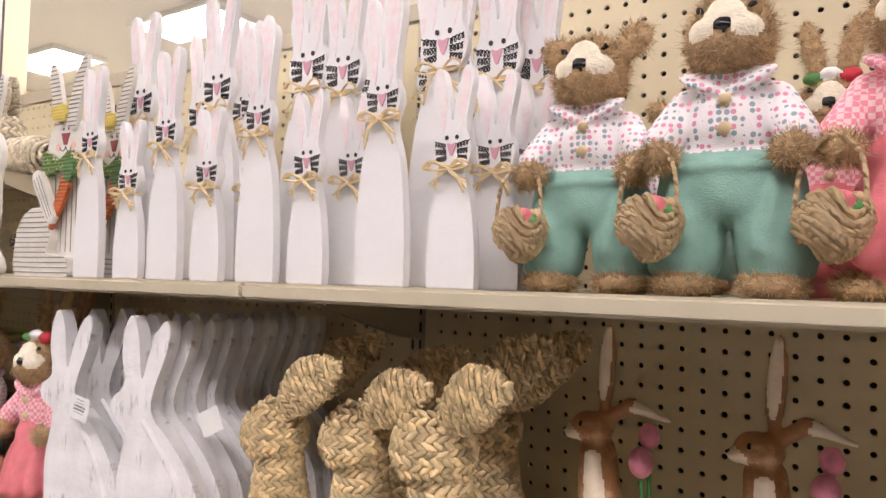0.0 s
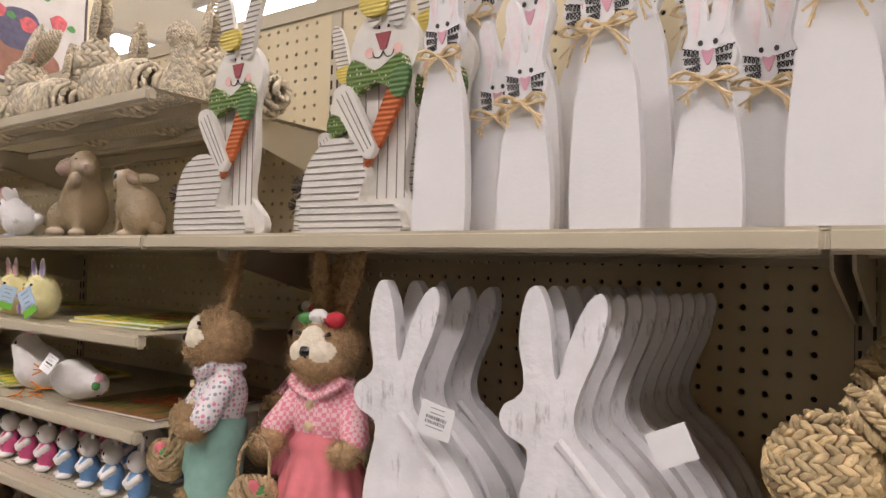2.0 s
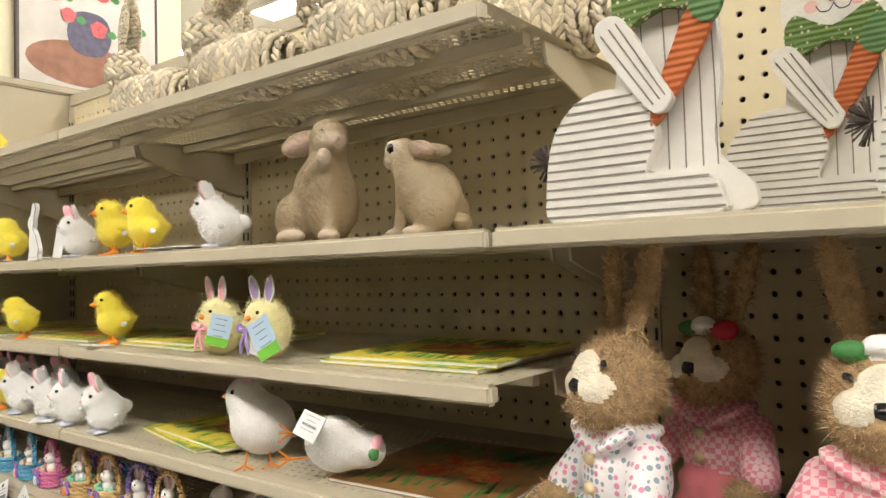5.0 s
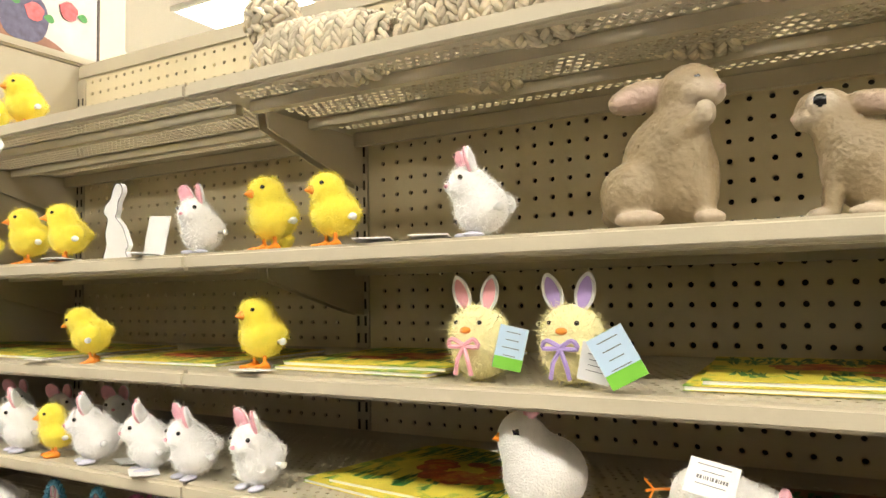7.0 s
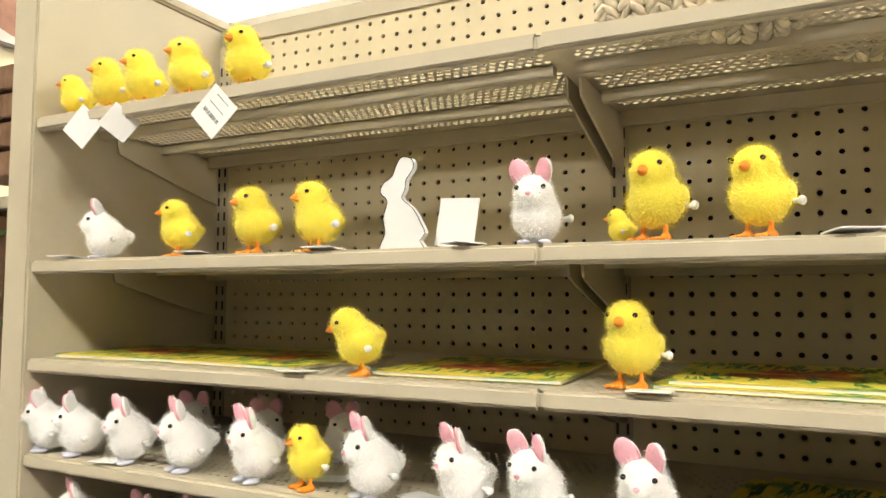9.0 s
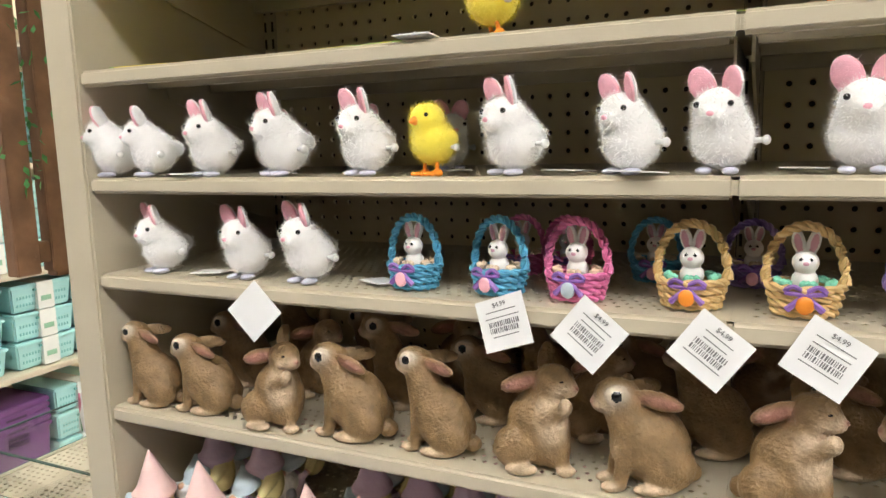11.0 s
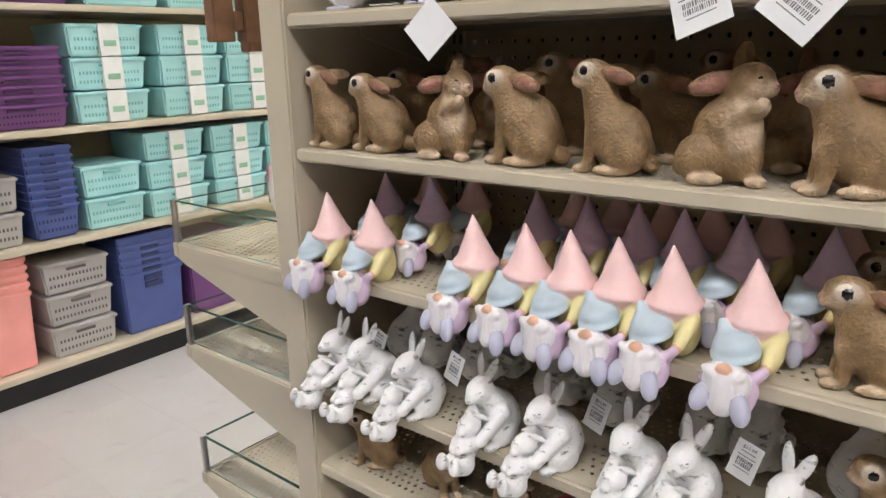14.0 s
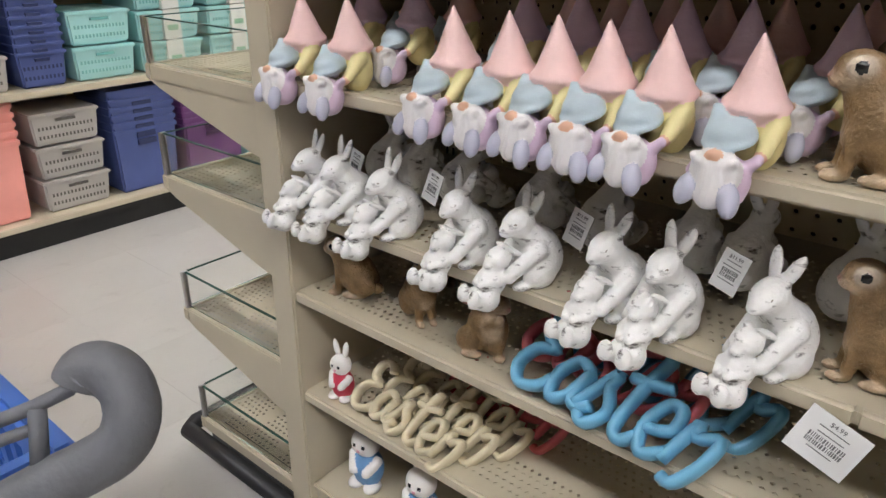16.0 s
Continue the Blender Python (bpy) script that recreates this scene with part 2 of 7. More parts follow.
def slab(outline, y0, y1):
    """An outline in x and z, extruded from y0 to y1."""
    bm = bmesh.new()
    a = [bm.verts.new((x, y0, z)) for x, z in outline]
    b = [bm.verts.new((x, y1, z)) for x, z in outline]
    bm.faces.new(a)
    bm.faces.new(b[::-1])
    k = len(a)
    for i in range(k):
        bm.faces.new((a[i], b[i], b[(i + 1) % k], a[(i + 1) % k]))
    return bm


def spline(points, n=6, closed=True):
    """A smooth line through points (Catmull-Rom)."""
    p = [np.array(q, float) for q in points]
    k = len(p)
    out = []
    for i in range(k if closed else k - 1):
        a, b, c, d = p[(i - 1) % k if closed else max(i - 1, 0)], p[i], p[(i + 1) % k], p[(i + 2) % k if closed else min(i + 2, k - 1)]
        for j in range(n):
            t = j / n
            out.append(tuple(0.5 * (2 * b + (c - a) * t + (2 * a - 5 * b + 4 * c - d) * t * t + (3 * b - a - 3 * c + d) * t ** 3)))
    if not closed:
        out.append(tuple(p[-1]))
    return out


def tube(bm, pts, r, sides=7, closed=False, taper=None):
    pts = [Vector(p) for p in pts]
    k = len(pts)
    rings = []
    for i, p in enumerate(pts):
        a, b = (pts[(i - 1) % k], pts[(i + 1) % k]) if closed else (pts[max(i - 1, 0)], pts[min(i + 1, k - 1)])
        d = (b - a).normalized()
        u = d.cross(Vector((0.13, 0.21, 0.97))).normalized()
        w = d.cross(u)
        rr = r * (taper[i] if taper else 1)
        rings.append([bm.verts.new(p + rr * (math.cos(2 * math.pi * s / sides) * u + math.sin(2 * math.pi * s / sides) * w)) for s in range(sides)])
    for i in range(k if closed else k - 1):
        for s in range(sides):
            A, B = rings[i], rings[(i + 1) % k]
            bm.faces.new((A[s], A[(s + 1) % sides], B[(s + 1) % sides], B[s]))
    if not closed:
        bm.faces.new(rings[0][::-1])
        bm.faces.new(rings[-1])
    return bm


def rot(rx, ry, rz):
    return np.array(Euler([radians(a) for a in (rx, ry, rz)]).to_matrix())


def ell(c, r, m=0, ro=(0, 0, 0), k=0.4):
    return ("e", np.array(c, float), np.array(r, float), rot(*ro), m, k)


def cap(a, b, r1, r2, m=0, k=0.4):
    return ("c", np.array(a, float), np.array(b, float), (r1, r2), m, k)


def figure(name, prims, mats, res=0.18, unit=0.01, rough=0.0, fur=0, fur_len=0.4, fur_mats=(0,), seed=1, soft=None, blur=0.22):
    """One mesh round a smooth union of ellipsoids and cones (centimetres), by surface nets; each face takes the nearest piece's material.
    With soft, the glaze colours named there run into one another over blur centimetres, as sprayed glaze does."""
    lo = np.min([np.minimum(p[1] - np.max(p[2]), p[1] - np.max(p[2])) if p[0] == "e" else np.minimum(p[1], p[2]) - max(p[3]) for p in prims], axis=0) - 2.5 * res
    hi = np.max([p[1] + np.max(p[2]) if p[0] == "e" else np.maximum(p[1], p[2]) + max(p[3]) for p in prims], axis=0) + 2.5 * res
    ax = [np.arange(lo[i], hi[i] + res, res) for i in range(3)]
    G = np.stack(np.meshgrid(*ax, indexing="ij"), -1)
    rng = np.random.default_rng(seed)

    def dist(P):
        best, who, near = None, None, None
        for p in prims:
            if p[0] == "e":
                q = (P - p[1]) @ p[3]
                k0 = np.linalg.norm(q / p[2], axis=-1)
                k1 = np.linalg.norm(q / p[2] ** 2, axis=-1)
                d = np.where(k1 > 1e-9, k0 * (k0 - 1) / np.maximum(k1, 1e-9), -np.min(p[2]))
            else:
                ab = p[2] - p[1]
                t = np.clip(((P - p[1]) @ ab) / (ab @ ab), 0, 1)
                d = np.linalg.norm(P - p[1] - t[..., None] * ab, axis=-1) - (p[3][0] + (p[3][1] - p[3][0]) * t)
            if best is None:
                best, near, who = d.copy(), d.copy(), np.full(d.shape, p[4])
                continue
            k = p[5]
            h = np.clip(0.5 + 0.5 * (best - d) / k, 0, 1)
            best = best * (1 - h) + d * h - k * h * (1 - h)
            who = np.where(d < near, p[4], who)
            near = np.minimum(near, d)
        return best, who

    F, _ = dist(G)
    S = F < 0
    n0, n1, n2 = (s - 1 for s in F.shape)
    acc = np.zeros((n0, n1, n2, 3))
    cnt = np.zeros((n0, n1, n2))
    corners = [(i, j, k) for i in (0, 1) for j in (0, 1) for k in (0, 1)]

    def sub(A, c):
        return A[c[0]:c[0] + n0, c[1]:c[1] + n1, c[2]:c[2] + n2]

    for a in corners:
        for d in range(3):
            if a[d]:
                continue
            b = tuple(a[i] + (i == d) for i in range(3))
            fa, fb = sub(F, a), sub(F, b)
            x = (fa < 0) != (fb < 0)
            t = np.where(x, fa / np.where(x, fa - fb, 1), 0)
            pos = np.zeros((n0, n1, n2, 3)) + np.array(a, float)
            pos[..., d] += t
            acc += np.where(x[..., None], pos, 0)
            cnt += x
    act = cnt > 0
    ids = np.full(act.shape, -1)
    ids[act] = np.arange(act.sum())
    base = np.stack(np.nonzero(act), -1)
    V = lo + (base + acc[act] / cnt[act][:, None]) * res
    quads = []
    for d in range(3):
        e, f = (d + 1) % 3, (d + 2) % 3
        sl = [slice(None)] * 3
        sl2 = [slice(None)] * 3
        sl[d], sl2[d] = slice(0, -1), slice(1, None)
        x = S[tuple(sl)] != S[tuple(sl2)]
        I = np.stack(np.nonzero(x), -1)
        ok = (I[:, e] > 0) & (I[:, f] > 0) & (I[:, e] < F.shape[e] - 1) & (I[:, f] < F.shape[f] - 1)
        I = I[ok]
        flip = S[tuple(I.T)]
        q = []
        for de, df in ((0, 0), (1, 0), (1, 1), (0, 1)):
            J = I.copy()
            J[:, e] -= de
            J[:, f] -= df
            q.append(ids[tuple(J.T)])
        q = np.stack(q, -1)
        q[flip] = q[flip][:, ::-1]
        quads.append(q[:, ::-1])
    Q = np.concatenate(quads)
    C = V[Q].mean(1)
    _, who = dist(C)
    if rough:
        skin = np.ones(len(V))
        if soft:
            skin[Q[~np.isin(who, list(soft))].ravel()] = 0
        V = V + rng.normal(0, rough, V.shape) * skin[:, None]
    faces = [tuple(int(v) for v in q) for q in Q]
    idx = who.tolist()
    if fur:
        pick = rng.choice(np.nonzero(np.isin(who, fur_mats))[0], fur)
        A = V[Q[pick]]
        N = np.cross(A[:, 2] - A[:, 0], A[:, 3] - A[:, 1])
        N /= np.maximum(np.linalg.norm(N, axis=1, keepdims=True), 1e-9)
        N = N + rng.normal(0, 0.7, N.shape)
        L = fur_len * rng.uniform(0.5, 1.2, (len(pick), 1))
        p0 = A.mean(1) + rng.normal(0, res * 0.3, N.shape)
        side = np.cross(N, rng.normal(0, 1, N.shape))
        side /= np.maximum(np.linalg.norm(side, axis=1, keepdims=True), 1e-9)
        w = fur_len * 0.07
        k = len(V)
        V = np.concatenate([V, p0 - side * w, p0 + side * w, p0 + N * L])
        m = len(pick)
        faces += [(k + i, k + m + i, k + 2 * m + i) for i in range(m)]
        idx += who[pick].tolist()
    if not soft:
        return quick_mesh(name, V * unit, faces, mats, idx)
    near, tone = np.zeros(len(V)), np.zeros((len(V), 3))
    for p in prims:
        if p[4] not in soft:
            continue
        if p[0] == "e":
            q = (V - p[1]) @ p[3]
            k0 = np.linalg.norm(q / p[2], axis=-1)
            k1 = np.linalg.norm(q / p[2] ** 2, axis=-1)
            d = k0 * (k0 - 1) / np.maximum(k1, 1e-9)
        else:
            ab = p[2] - p[1]
            t = np.clip(((V - p[1]) @ ab) / (ab @ ab), 0, 1)
            d = np.linalg.norm(V - p[1] - t[:, None] * ab, axis=-1) - (p[3][0] + (p[3][1] - p[3][0]) * t)
        w = np.exp(-np.clip(d, -0.6, 9) / blur)
        near += w
        tone += w[:, None] * np.array(soft[p[4]])
    tone /= np.maximum(near, 1e-12)[:, None]
    me = quick_mesh(name, V * unit, faces, mats, [0 if i in soft else i for i in idx])
    a = me.color_attributes.new("glaze", "FLOAT_COLOR", "POINT")
    a.data.foreach_set("color", np.concatenate([tone, np.ones((len(V), 1))], 1).astype(np.float32).ravel())
    return me


def thing(name, mesh, label, category, group="", m=None):
    ob = tagged(new(name, mesh), label, category, group)
    if m is not None:
        ob.matrix_basis = m
    return ob


def place(mesh, name, label, category, group, x, y, z, rz=0, s=1.0, ry=0, rx=0):
    ob = thing(name, mesh, label, category, group)
    ob.matrix_basis = pose(x, y, z, rx, ry, rz) @ Matrix.Diagonal((s, s, s, 1))
    return ob


rng = random.Random(7)

# ---- setting: floor, walls, ceiling ----
BAYS = [-1.524, -0.762, 0.0, 0.762, 1.524, 2.286]
BACK = 0.335
TOPZ = 1.885
S1, S2, S3, S4, S5, S6, S7, S8, S9, S10, S11 = 1.655, 1.465, 1.338, 1.217, 1.104, 0.940, 0.780, 0.612, 0.480, 0.309, 0.130
SB = 1.122
tile = mat("vinyl_tile", (0.47, 0.45, 0.42), 0.3, 0.04, 5, 0.03, 60, second=(0.42, 0.40, 0.37), sscale=14, smix=0.36, rnd=0.03)
grout = mat("tile_joint", (0.445, 0.425, 0.395), 0.5, 0.06, 20)
cream_wall = mat("cream_wall_paint", (0.76, 0.68, 0.48), 0.7, 0.03, 3, 0.04, 200)
ceil_white = mat("ceiling_tile_white", (0.82, 0.80, 0.75), 0.9, 0.05, 60, 0.4, 120)
tagged(part("floor", boxes((-9, 7, -7.5, 8, -0.1, -0.004)), grout), kind="structure")
# dark absorbing colour for unseen walls, chosen to cut bounced fill light
absorber_dark = mat("bounce_absorber", (0.13, 0.115, 0.10), 0.8, 0.1, 3)
for nm, b in (("wall_west", (-9.2, -9, -7.5, 8, -0.1, 4.2)), ("wall_east", (7, 7.2, -7.5, 8, -0.1, 4.2)), ("wall_south", (-9, 7, -7.7, -7.5, -0.1, 4.2)), ("wall_north", (-9, 7, 8, 8.2, -0.1, 4.2))):
    tagged(part(nm, boxes(b), cream_wall if nm in ("wall_west", "wall_north") else absorber_dark), kind="structure")
# added unseen slab across the aisle, deepens shade on the lower shelves
tagged(part("wall_aisle", boxes((-2.2, 7, -2.25, -2.15, -0.004, 1.9)), absorber_dark), kind="structure")
tagged(part("ceiling", boxes((-9, 7, -7.5, 8, 4.0, 4.1)), ceil_white), kind="structure")
lamp_glow = glow("fluorescent_diffuser", (1.0, 0.97, 0.90), LIGHT_POWER)


def ceiling_lights():
    hold = tagged(new("ceiling_light"), "recessed white fluorescent troffer in the ceiling", "ceiling light", "fluorescent ceiling lights")
    part("frame", boxes((-0.62, 0.62, -0.32, -0.29, -0.05, 0), (-0.62, 0.62, 0.29, 0.32, -0.05, 0), (-0.62, -0.59, -0.29, 0.29, -0.05, 0), (0.59, 0.62, -0.29, 0.29, -0.05, 0)), white_plastic, hold)
    part("diffuser", boxes((-0.59, 0.59, -0.29, 0.29, -0.03, -0.012)), lamp_glow, hold)
    first = True
    for y in (-2.3, 1.6, 4.0, 6.4):
        for x in (-6.4, -3.6, -1.8, -0.2, 1.2, 2.5, 3.8, 5.1, 6.3) if y < 0 else (-7.2, -4.6, -2.0, 0.6, 3.2):
            if first:
                hold.matrix_basis = pose(x, y, 3.998)
                first = False
            else:
                copy_thing(hold, pose(x, y, 3.998))


ceiling_lights()

# ---- gondola ----


def perforated(x0, x1, z0, z1, nx, nz, r, sides, rotate, depth, keep=None, stagger=False):
    """A sheet in x and z with a hole in each cell of a grid, as vertices and faces."""
    V, Fc = [], []
    dx, dz = (x1 - x0) / nx, (z1 - z0) / nz
    cir = [(r * math.cos(2 * math.pi * (k + rotate) / sides), r * math.sin(2 * math.pi * (k + rotate) / sides)) for k in range(sides)]

    def rim(c):
        s = max(abs(c[0]) / (dx / 2), abs(c[1]) / (dz / 2))
        return c[0] / s, c[1] / s

    out = [rim(c) for c in cir]
    cor = []
    for k in range(sides):
        a, b = out[k], out[(k + 1) % sides]
        if abs(abs(a[0]) - dx / 2) < 1e-9 and abs(abs(b[1]) - dz / 2) < 1e-9 and abs(abs(a[1]) - dz / 2) > 1e-9:
            cor.append((math.copysign(dx / 2, a[0]), math.copysign(dz / 2, b[1])))
        elif abs(abs(a[1]) - dz / 2) < 1e-9 and abs(abs(b[0]) - dx / 2) < 1e-9 and abs(abs(a[0]) - dx / 2) > 1e-9:
            cor.append((math.copysign(dx / 2, b[0]), math.copysign(dz / 2, a[1])))
        else:
            cor.append(None)
    for i in range(nx):
        for j in range(nz):
            cx, cz = x0 + (i + 0.5) * dx, z0 + (j + 0.5) * dz
            if stagger:
                cx += dx / 4 if j % 2 else -dx / 4
                if i in (0, nx - 1):
                    k = len(V)
                    a, b = (x0 - dx / 4, cx - dx / 2) if i == 0 else (cx + dx / 2, x1 + dx / 4)
                    if b - a > dx / 8:
                        V += [(a, 0, cz - dz / 2), (b, 0, cz - dz / 2), (b, 0, cz + dz / 2), (a, 0, cz + dz / 2)]
                        Fc.append((k, k + 1, k + 2, k + 3))
            k = len(V)
            if keep and not keep(i, j):
                V += [(cx - dx / 2, 0, cz - dz / 2), (cx + dx / 2, 0, cz - dz / 2), (cx + dx / 2, 0, cz + dz / 2), (cx - dx / 2, 0, cz + dz / 2)]
                Fc.append((k, k + 1, k + 2, k + 3))
                continue
            V += [(cx + a, 0, cz + b) for a, b in cir] + [(cx + a, 0, cz + b) for a, b in out] + [(cx + a, depth, cz + b) for a, b in cir]
            e = len(V)
            for s in range(sides):
                t = (s + 1) % sides
                if cor[s]:
                    V.append((cx + cor[s][0], 0, cz + cor[s][1]))
                    Fc.append((k + s, k + sides + s, e, k + sides + t, k + t))
                    e += 1
                else:
                    Fc.append((k + s, k + sides + s, k + sides + t, k + t))
                Fc.append((k + s, k + t, k + 2 * sides + t, k + 2 * sides + s))
    return V, Fc


PEG = 0.0254


def pegboards():
    dx, dz, top = 0.0241, 0.0236, 1.858
    nz = int((top - 0.08) / dz)
    V, Fc = perforated(0.026, 0.026 + 29 * dx, top - nz * dz, top, 29, nz, 0.0035, 8, 0.5, 0.005)
    for x0, x1 in ((0.012, 0.026), (0.026 + 29 * dx, 0.75)):
        k = len(V)
        V += [(x0, 0, 0.05), (x1, 0, 0.05), (x1, 0, TOPZ - 0.03), (x0, 0, TOPZ - 0.03)]
        Fc.append((k, k + 1, k + 2, k + 3))
    me = quick_mesh("pegboard", V, Fc, [board], smooth=False)
    for x in BAYS[:-1]:
        ob = tagged(new("pegboard", me), "almond pegboard back panel of the shelving", "pegboard", "shelving back panels", "structure")
        ob.location = (x, BACK, 0)
    # sheet coloured as the dark hollow seen through the peg holes
    tagged(part("pegboard_backing", boxes((-1.52, 2.286, BACK + 0.045, BACK + 0.05, 0.05, TOPZ - 0.03)), cavity_shade), "near-black sheet standing in for the shade behind the pegboard holes", "panel", kind="structure")
    tagged(part("top_rail", boxes((-1.455, 2.29, BACK - 0.004, BACK + 0.055, TOPZ - 0.03, TOPZ)), almond, bevel=0.003), "almond metal rail capping the shelving", "rail", kind="structure")


def uprights():
    bm = boxes((-0.011, 0.011, BACK - 0.004, BACK + 0.04, 0.02, TOPZ - 0.032))
    me = from_bm("upright", bm, almond)
    # slots are thin dark boxes on the face, their inner shade painted
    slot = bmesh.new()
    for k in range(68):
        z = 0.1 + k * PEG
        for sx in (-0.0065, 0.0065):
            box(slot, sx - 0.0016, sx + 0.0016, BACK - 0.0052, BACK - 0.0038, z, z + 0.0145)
    sm = from_bm("slot", slot, cavity_shade)
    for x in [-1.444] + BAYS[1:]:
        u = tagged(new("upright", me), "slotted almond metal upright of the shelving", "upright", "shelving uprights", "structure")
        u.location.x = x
        part("slots", sm, cavity_shade, u)


def shelf_mesh(w, depth, r=0.0036, ny=6, nx=66):
    V, Fc = [], []
    zones = [(0.022, 0.086), (0.104, 0.194), (0.214, 0.276)]
    last = 0.006
    for a, b in zones:
        q = (w - 0.024) / (nx + 0.5) / 4
        v, f = perforated(0.012 + q, w - 0.012 - q, a, b, nx, round((b - a) / 0.064 * ny), r, 4, 0.0, 0.0006, stagger=True)
        k = len(V)
        V += [(x, z, -y) for x, y, z in v]
        Fc += [tuple(k + q for q in g) for g in f]
        for x0, x1, y0, y1 in ((0.012, w - 0.012, last, a),):
            k = len(V)
            V += [(x0, y0, 0), (x1, y0, 0), (x1, y1, 0), (x0, y1, 0)]
            Fc.append((k, k + 1, k + 2, k + 3))
        last = b
    for x0, x1, y0, y1 in ((0.012, w - 0.012, last, depth), (0.0, 0.012, 0.006, depth), (w - 0.012, w, 0.006, depth)):
        k = len(V)
        V += [(x0, y0, 0), (x1, y0, 0), (x1, y1, 0), (x0, y1, 0)]
        Fc.append((k, k + 1, k + 2, k + 3))
    return quick_mesh("shelf_deck", V, Fc, [almond], smooth=False)


DECK = shelf_mesh(0.7618, 0.333, 0.0044)
SPARSE_DECK = shelf_mesh(0.7618, 0.333, 0.0031, 5, 58)
PLAIN_DECK = from_bm("plain_deck", boxes((0.0, 0.7618, 0.006, 0.333, -0.0015, 0.0)), almond)
lip_bm = boxes((0, 0.7618, -0.001, 0.014, -0.0175, 0.0008))
bmesh.ops.bevel(lip_bm, geom=lip_bm.edges[:], offset=0.0035, segments=3, affect="EDGES")
LIP = from_bm("lip", lip_bm, almond)
RIB = from_bm("rib", boxes((0.01, 0.748, 0.089, 0.101, -0.014, -0.001), (0.01, 0.748, 0.198, 0.210, -0.014, -0.001), (0.01, 0.748, 0.3, 0.31, -0.02, -0.001)), almond)
BRK = from_bm("bracket", slab([(0.12, -0.004), (0.326, -0.004), (0.326, -0.078), (0.30, -0.074), (0.15, -0.034), (0.125, -0.026)], -0.0015, 0.0015), almond)


def shelf(x, z, label="almond perforated metal shelf", y=0.0, rz=0, plain=False, cut=1.0):
    ob = tagged(new("shelf"), label, "shelf", "gondola shelves", "structure")
    ob.matrix_basis = pose(x + 0.0001, y, z - 0.001, 0, 0, rz) @ Matrix.Diagonal((cut, 1, 1, 1))
    part("deck", PLAIN_DECK if plain else DECK if z == S1 else SPARSE_DECK, almond, ob)
    part("lip", LIP, almond, ob)
    part("rib", RIB, almond, ob)
    for bx in (0.006, 0.752):
        part("bracket", BRK, almond, ob, m=pose(bx, 0, 0, 0, 0, 90))
    return ob


pegboards()
uprights()
for z in (S1, S2, S3, S4, S5, S6, S7, S8, S9, S10):
    shelf(-1.456, z, cut=0.694 / 0.762)
    shelf(BAYS[1], z, cut=0.995)
for b in (2, 3, 4):
    for z in (S2, SB, 0.78, 0.45):
        shelf(BAYS[b], z, "almond metal shelf", plain=True)
# base deck and end panel
tagged(part("base_deck", boxes((-1.455, 2.28, 0.0, 0.33, S11 - 0.012, S11), (-1.455, 2.28, 0.008, 0.02, 0.0, S11 - 0.012)), almond, bevel=0.003), "almond base deck of the shelving", "shelf", kind="structure")
tagged(part("end_panel", boxes((-1.504, -1.456, -0.005, BACK + 0.06, 0.0, TOPZ)), almond, bevel=0.003), "almond end panel with a square front edge", "panel", kind="structure")
tagged(part("end_cap_rail", boxes((-1.508, -1.452, -0.007, BACK + 0.064, TOPZ + 0.001, TOPZ + 0.02)), almond, bevel=0.004), "almond rail capping the end panel", "rail", kind="structure")

# ---- plush toys ----


def eyes(prims, pts, r, m):
    return prims + [ell(p, (r, r, r), m, k=0.02) for p in pts]


def plush_bunny_parts():
    body = figure("bunny_body", [ell((0, 0.4, 2.9), (2.3, 2.5, 2.5), 0), ell((0, -0.9, 4.9), (1.85, 1.8, 1.75), 0, k=0.8), ell((0, -2.4, 4.5), (0.8, 0.7, 0.6), 0, k=0.5), ell((0, 2.9, 3.2), (0.95, 0.95, 0.95), 0, k=0.2)], [white_fur], 0.22, fur=7000, fur_len=0.26)
    ear = figure("bunny_ear", [ell((0, 0.1, 1.3), (0.9, 0.26, 1.65), 0, k=0.05), ell((0, -0.14, 1.3), (0.95, 0.32, 1.7), 1, k=0.02)], [white_fur, pink_felt], 0.09, fur=700, fur_len=0.2, fur_mats=(0, 1))
    foot = figure("bunny_foot", [ell((0, -0.5, 0.25), (0.62, 1.05, 0.3), 0, k=0.1)], [lilac_plastic], 0.14)
    nose = figure("bunny_nose", [ell((0, 0, 0), (0.3, 0.2, 0.22), 0, k=0.1)], [pink_felt], 0.08)
    bead = figure("bead", [ell((0, 0, 0), (0.24, 0.24, 0.24), 0, k=0.1)], [black], 0.08)
    knob = figure("knob", [cap((0, 0, 0), (1.0, 0, 0), 0.22, 0.2, 0), ell((1.1, 0, 0), (0.3, 0.45, 0.4), 0, k=0.1)], [white_plastic], 0.1)
    return body, ear, foot, nose, bead, knob


PB = plush_bunny_parts()


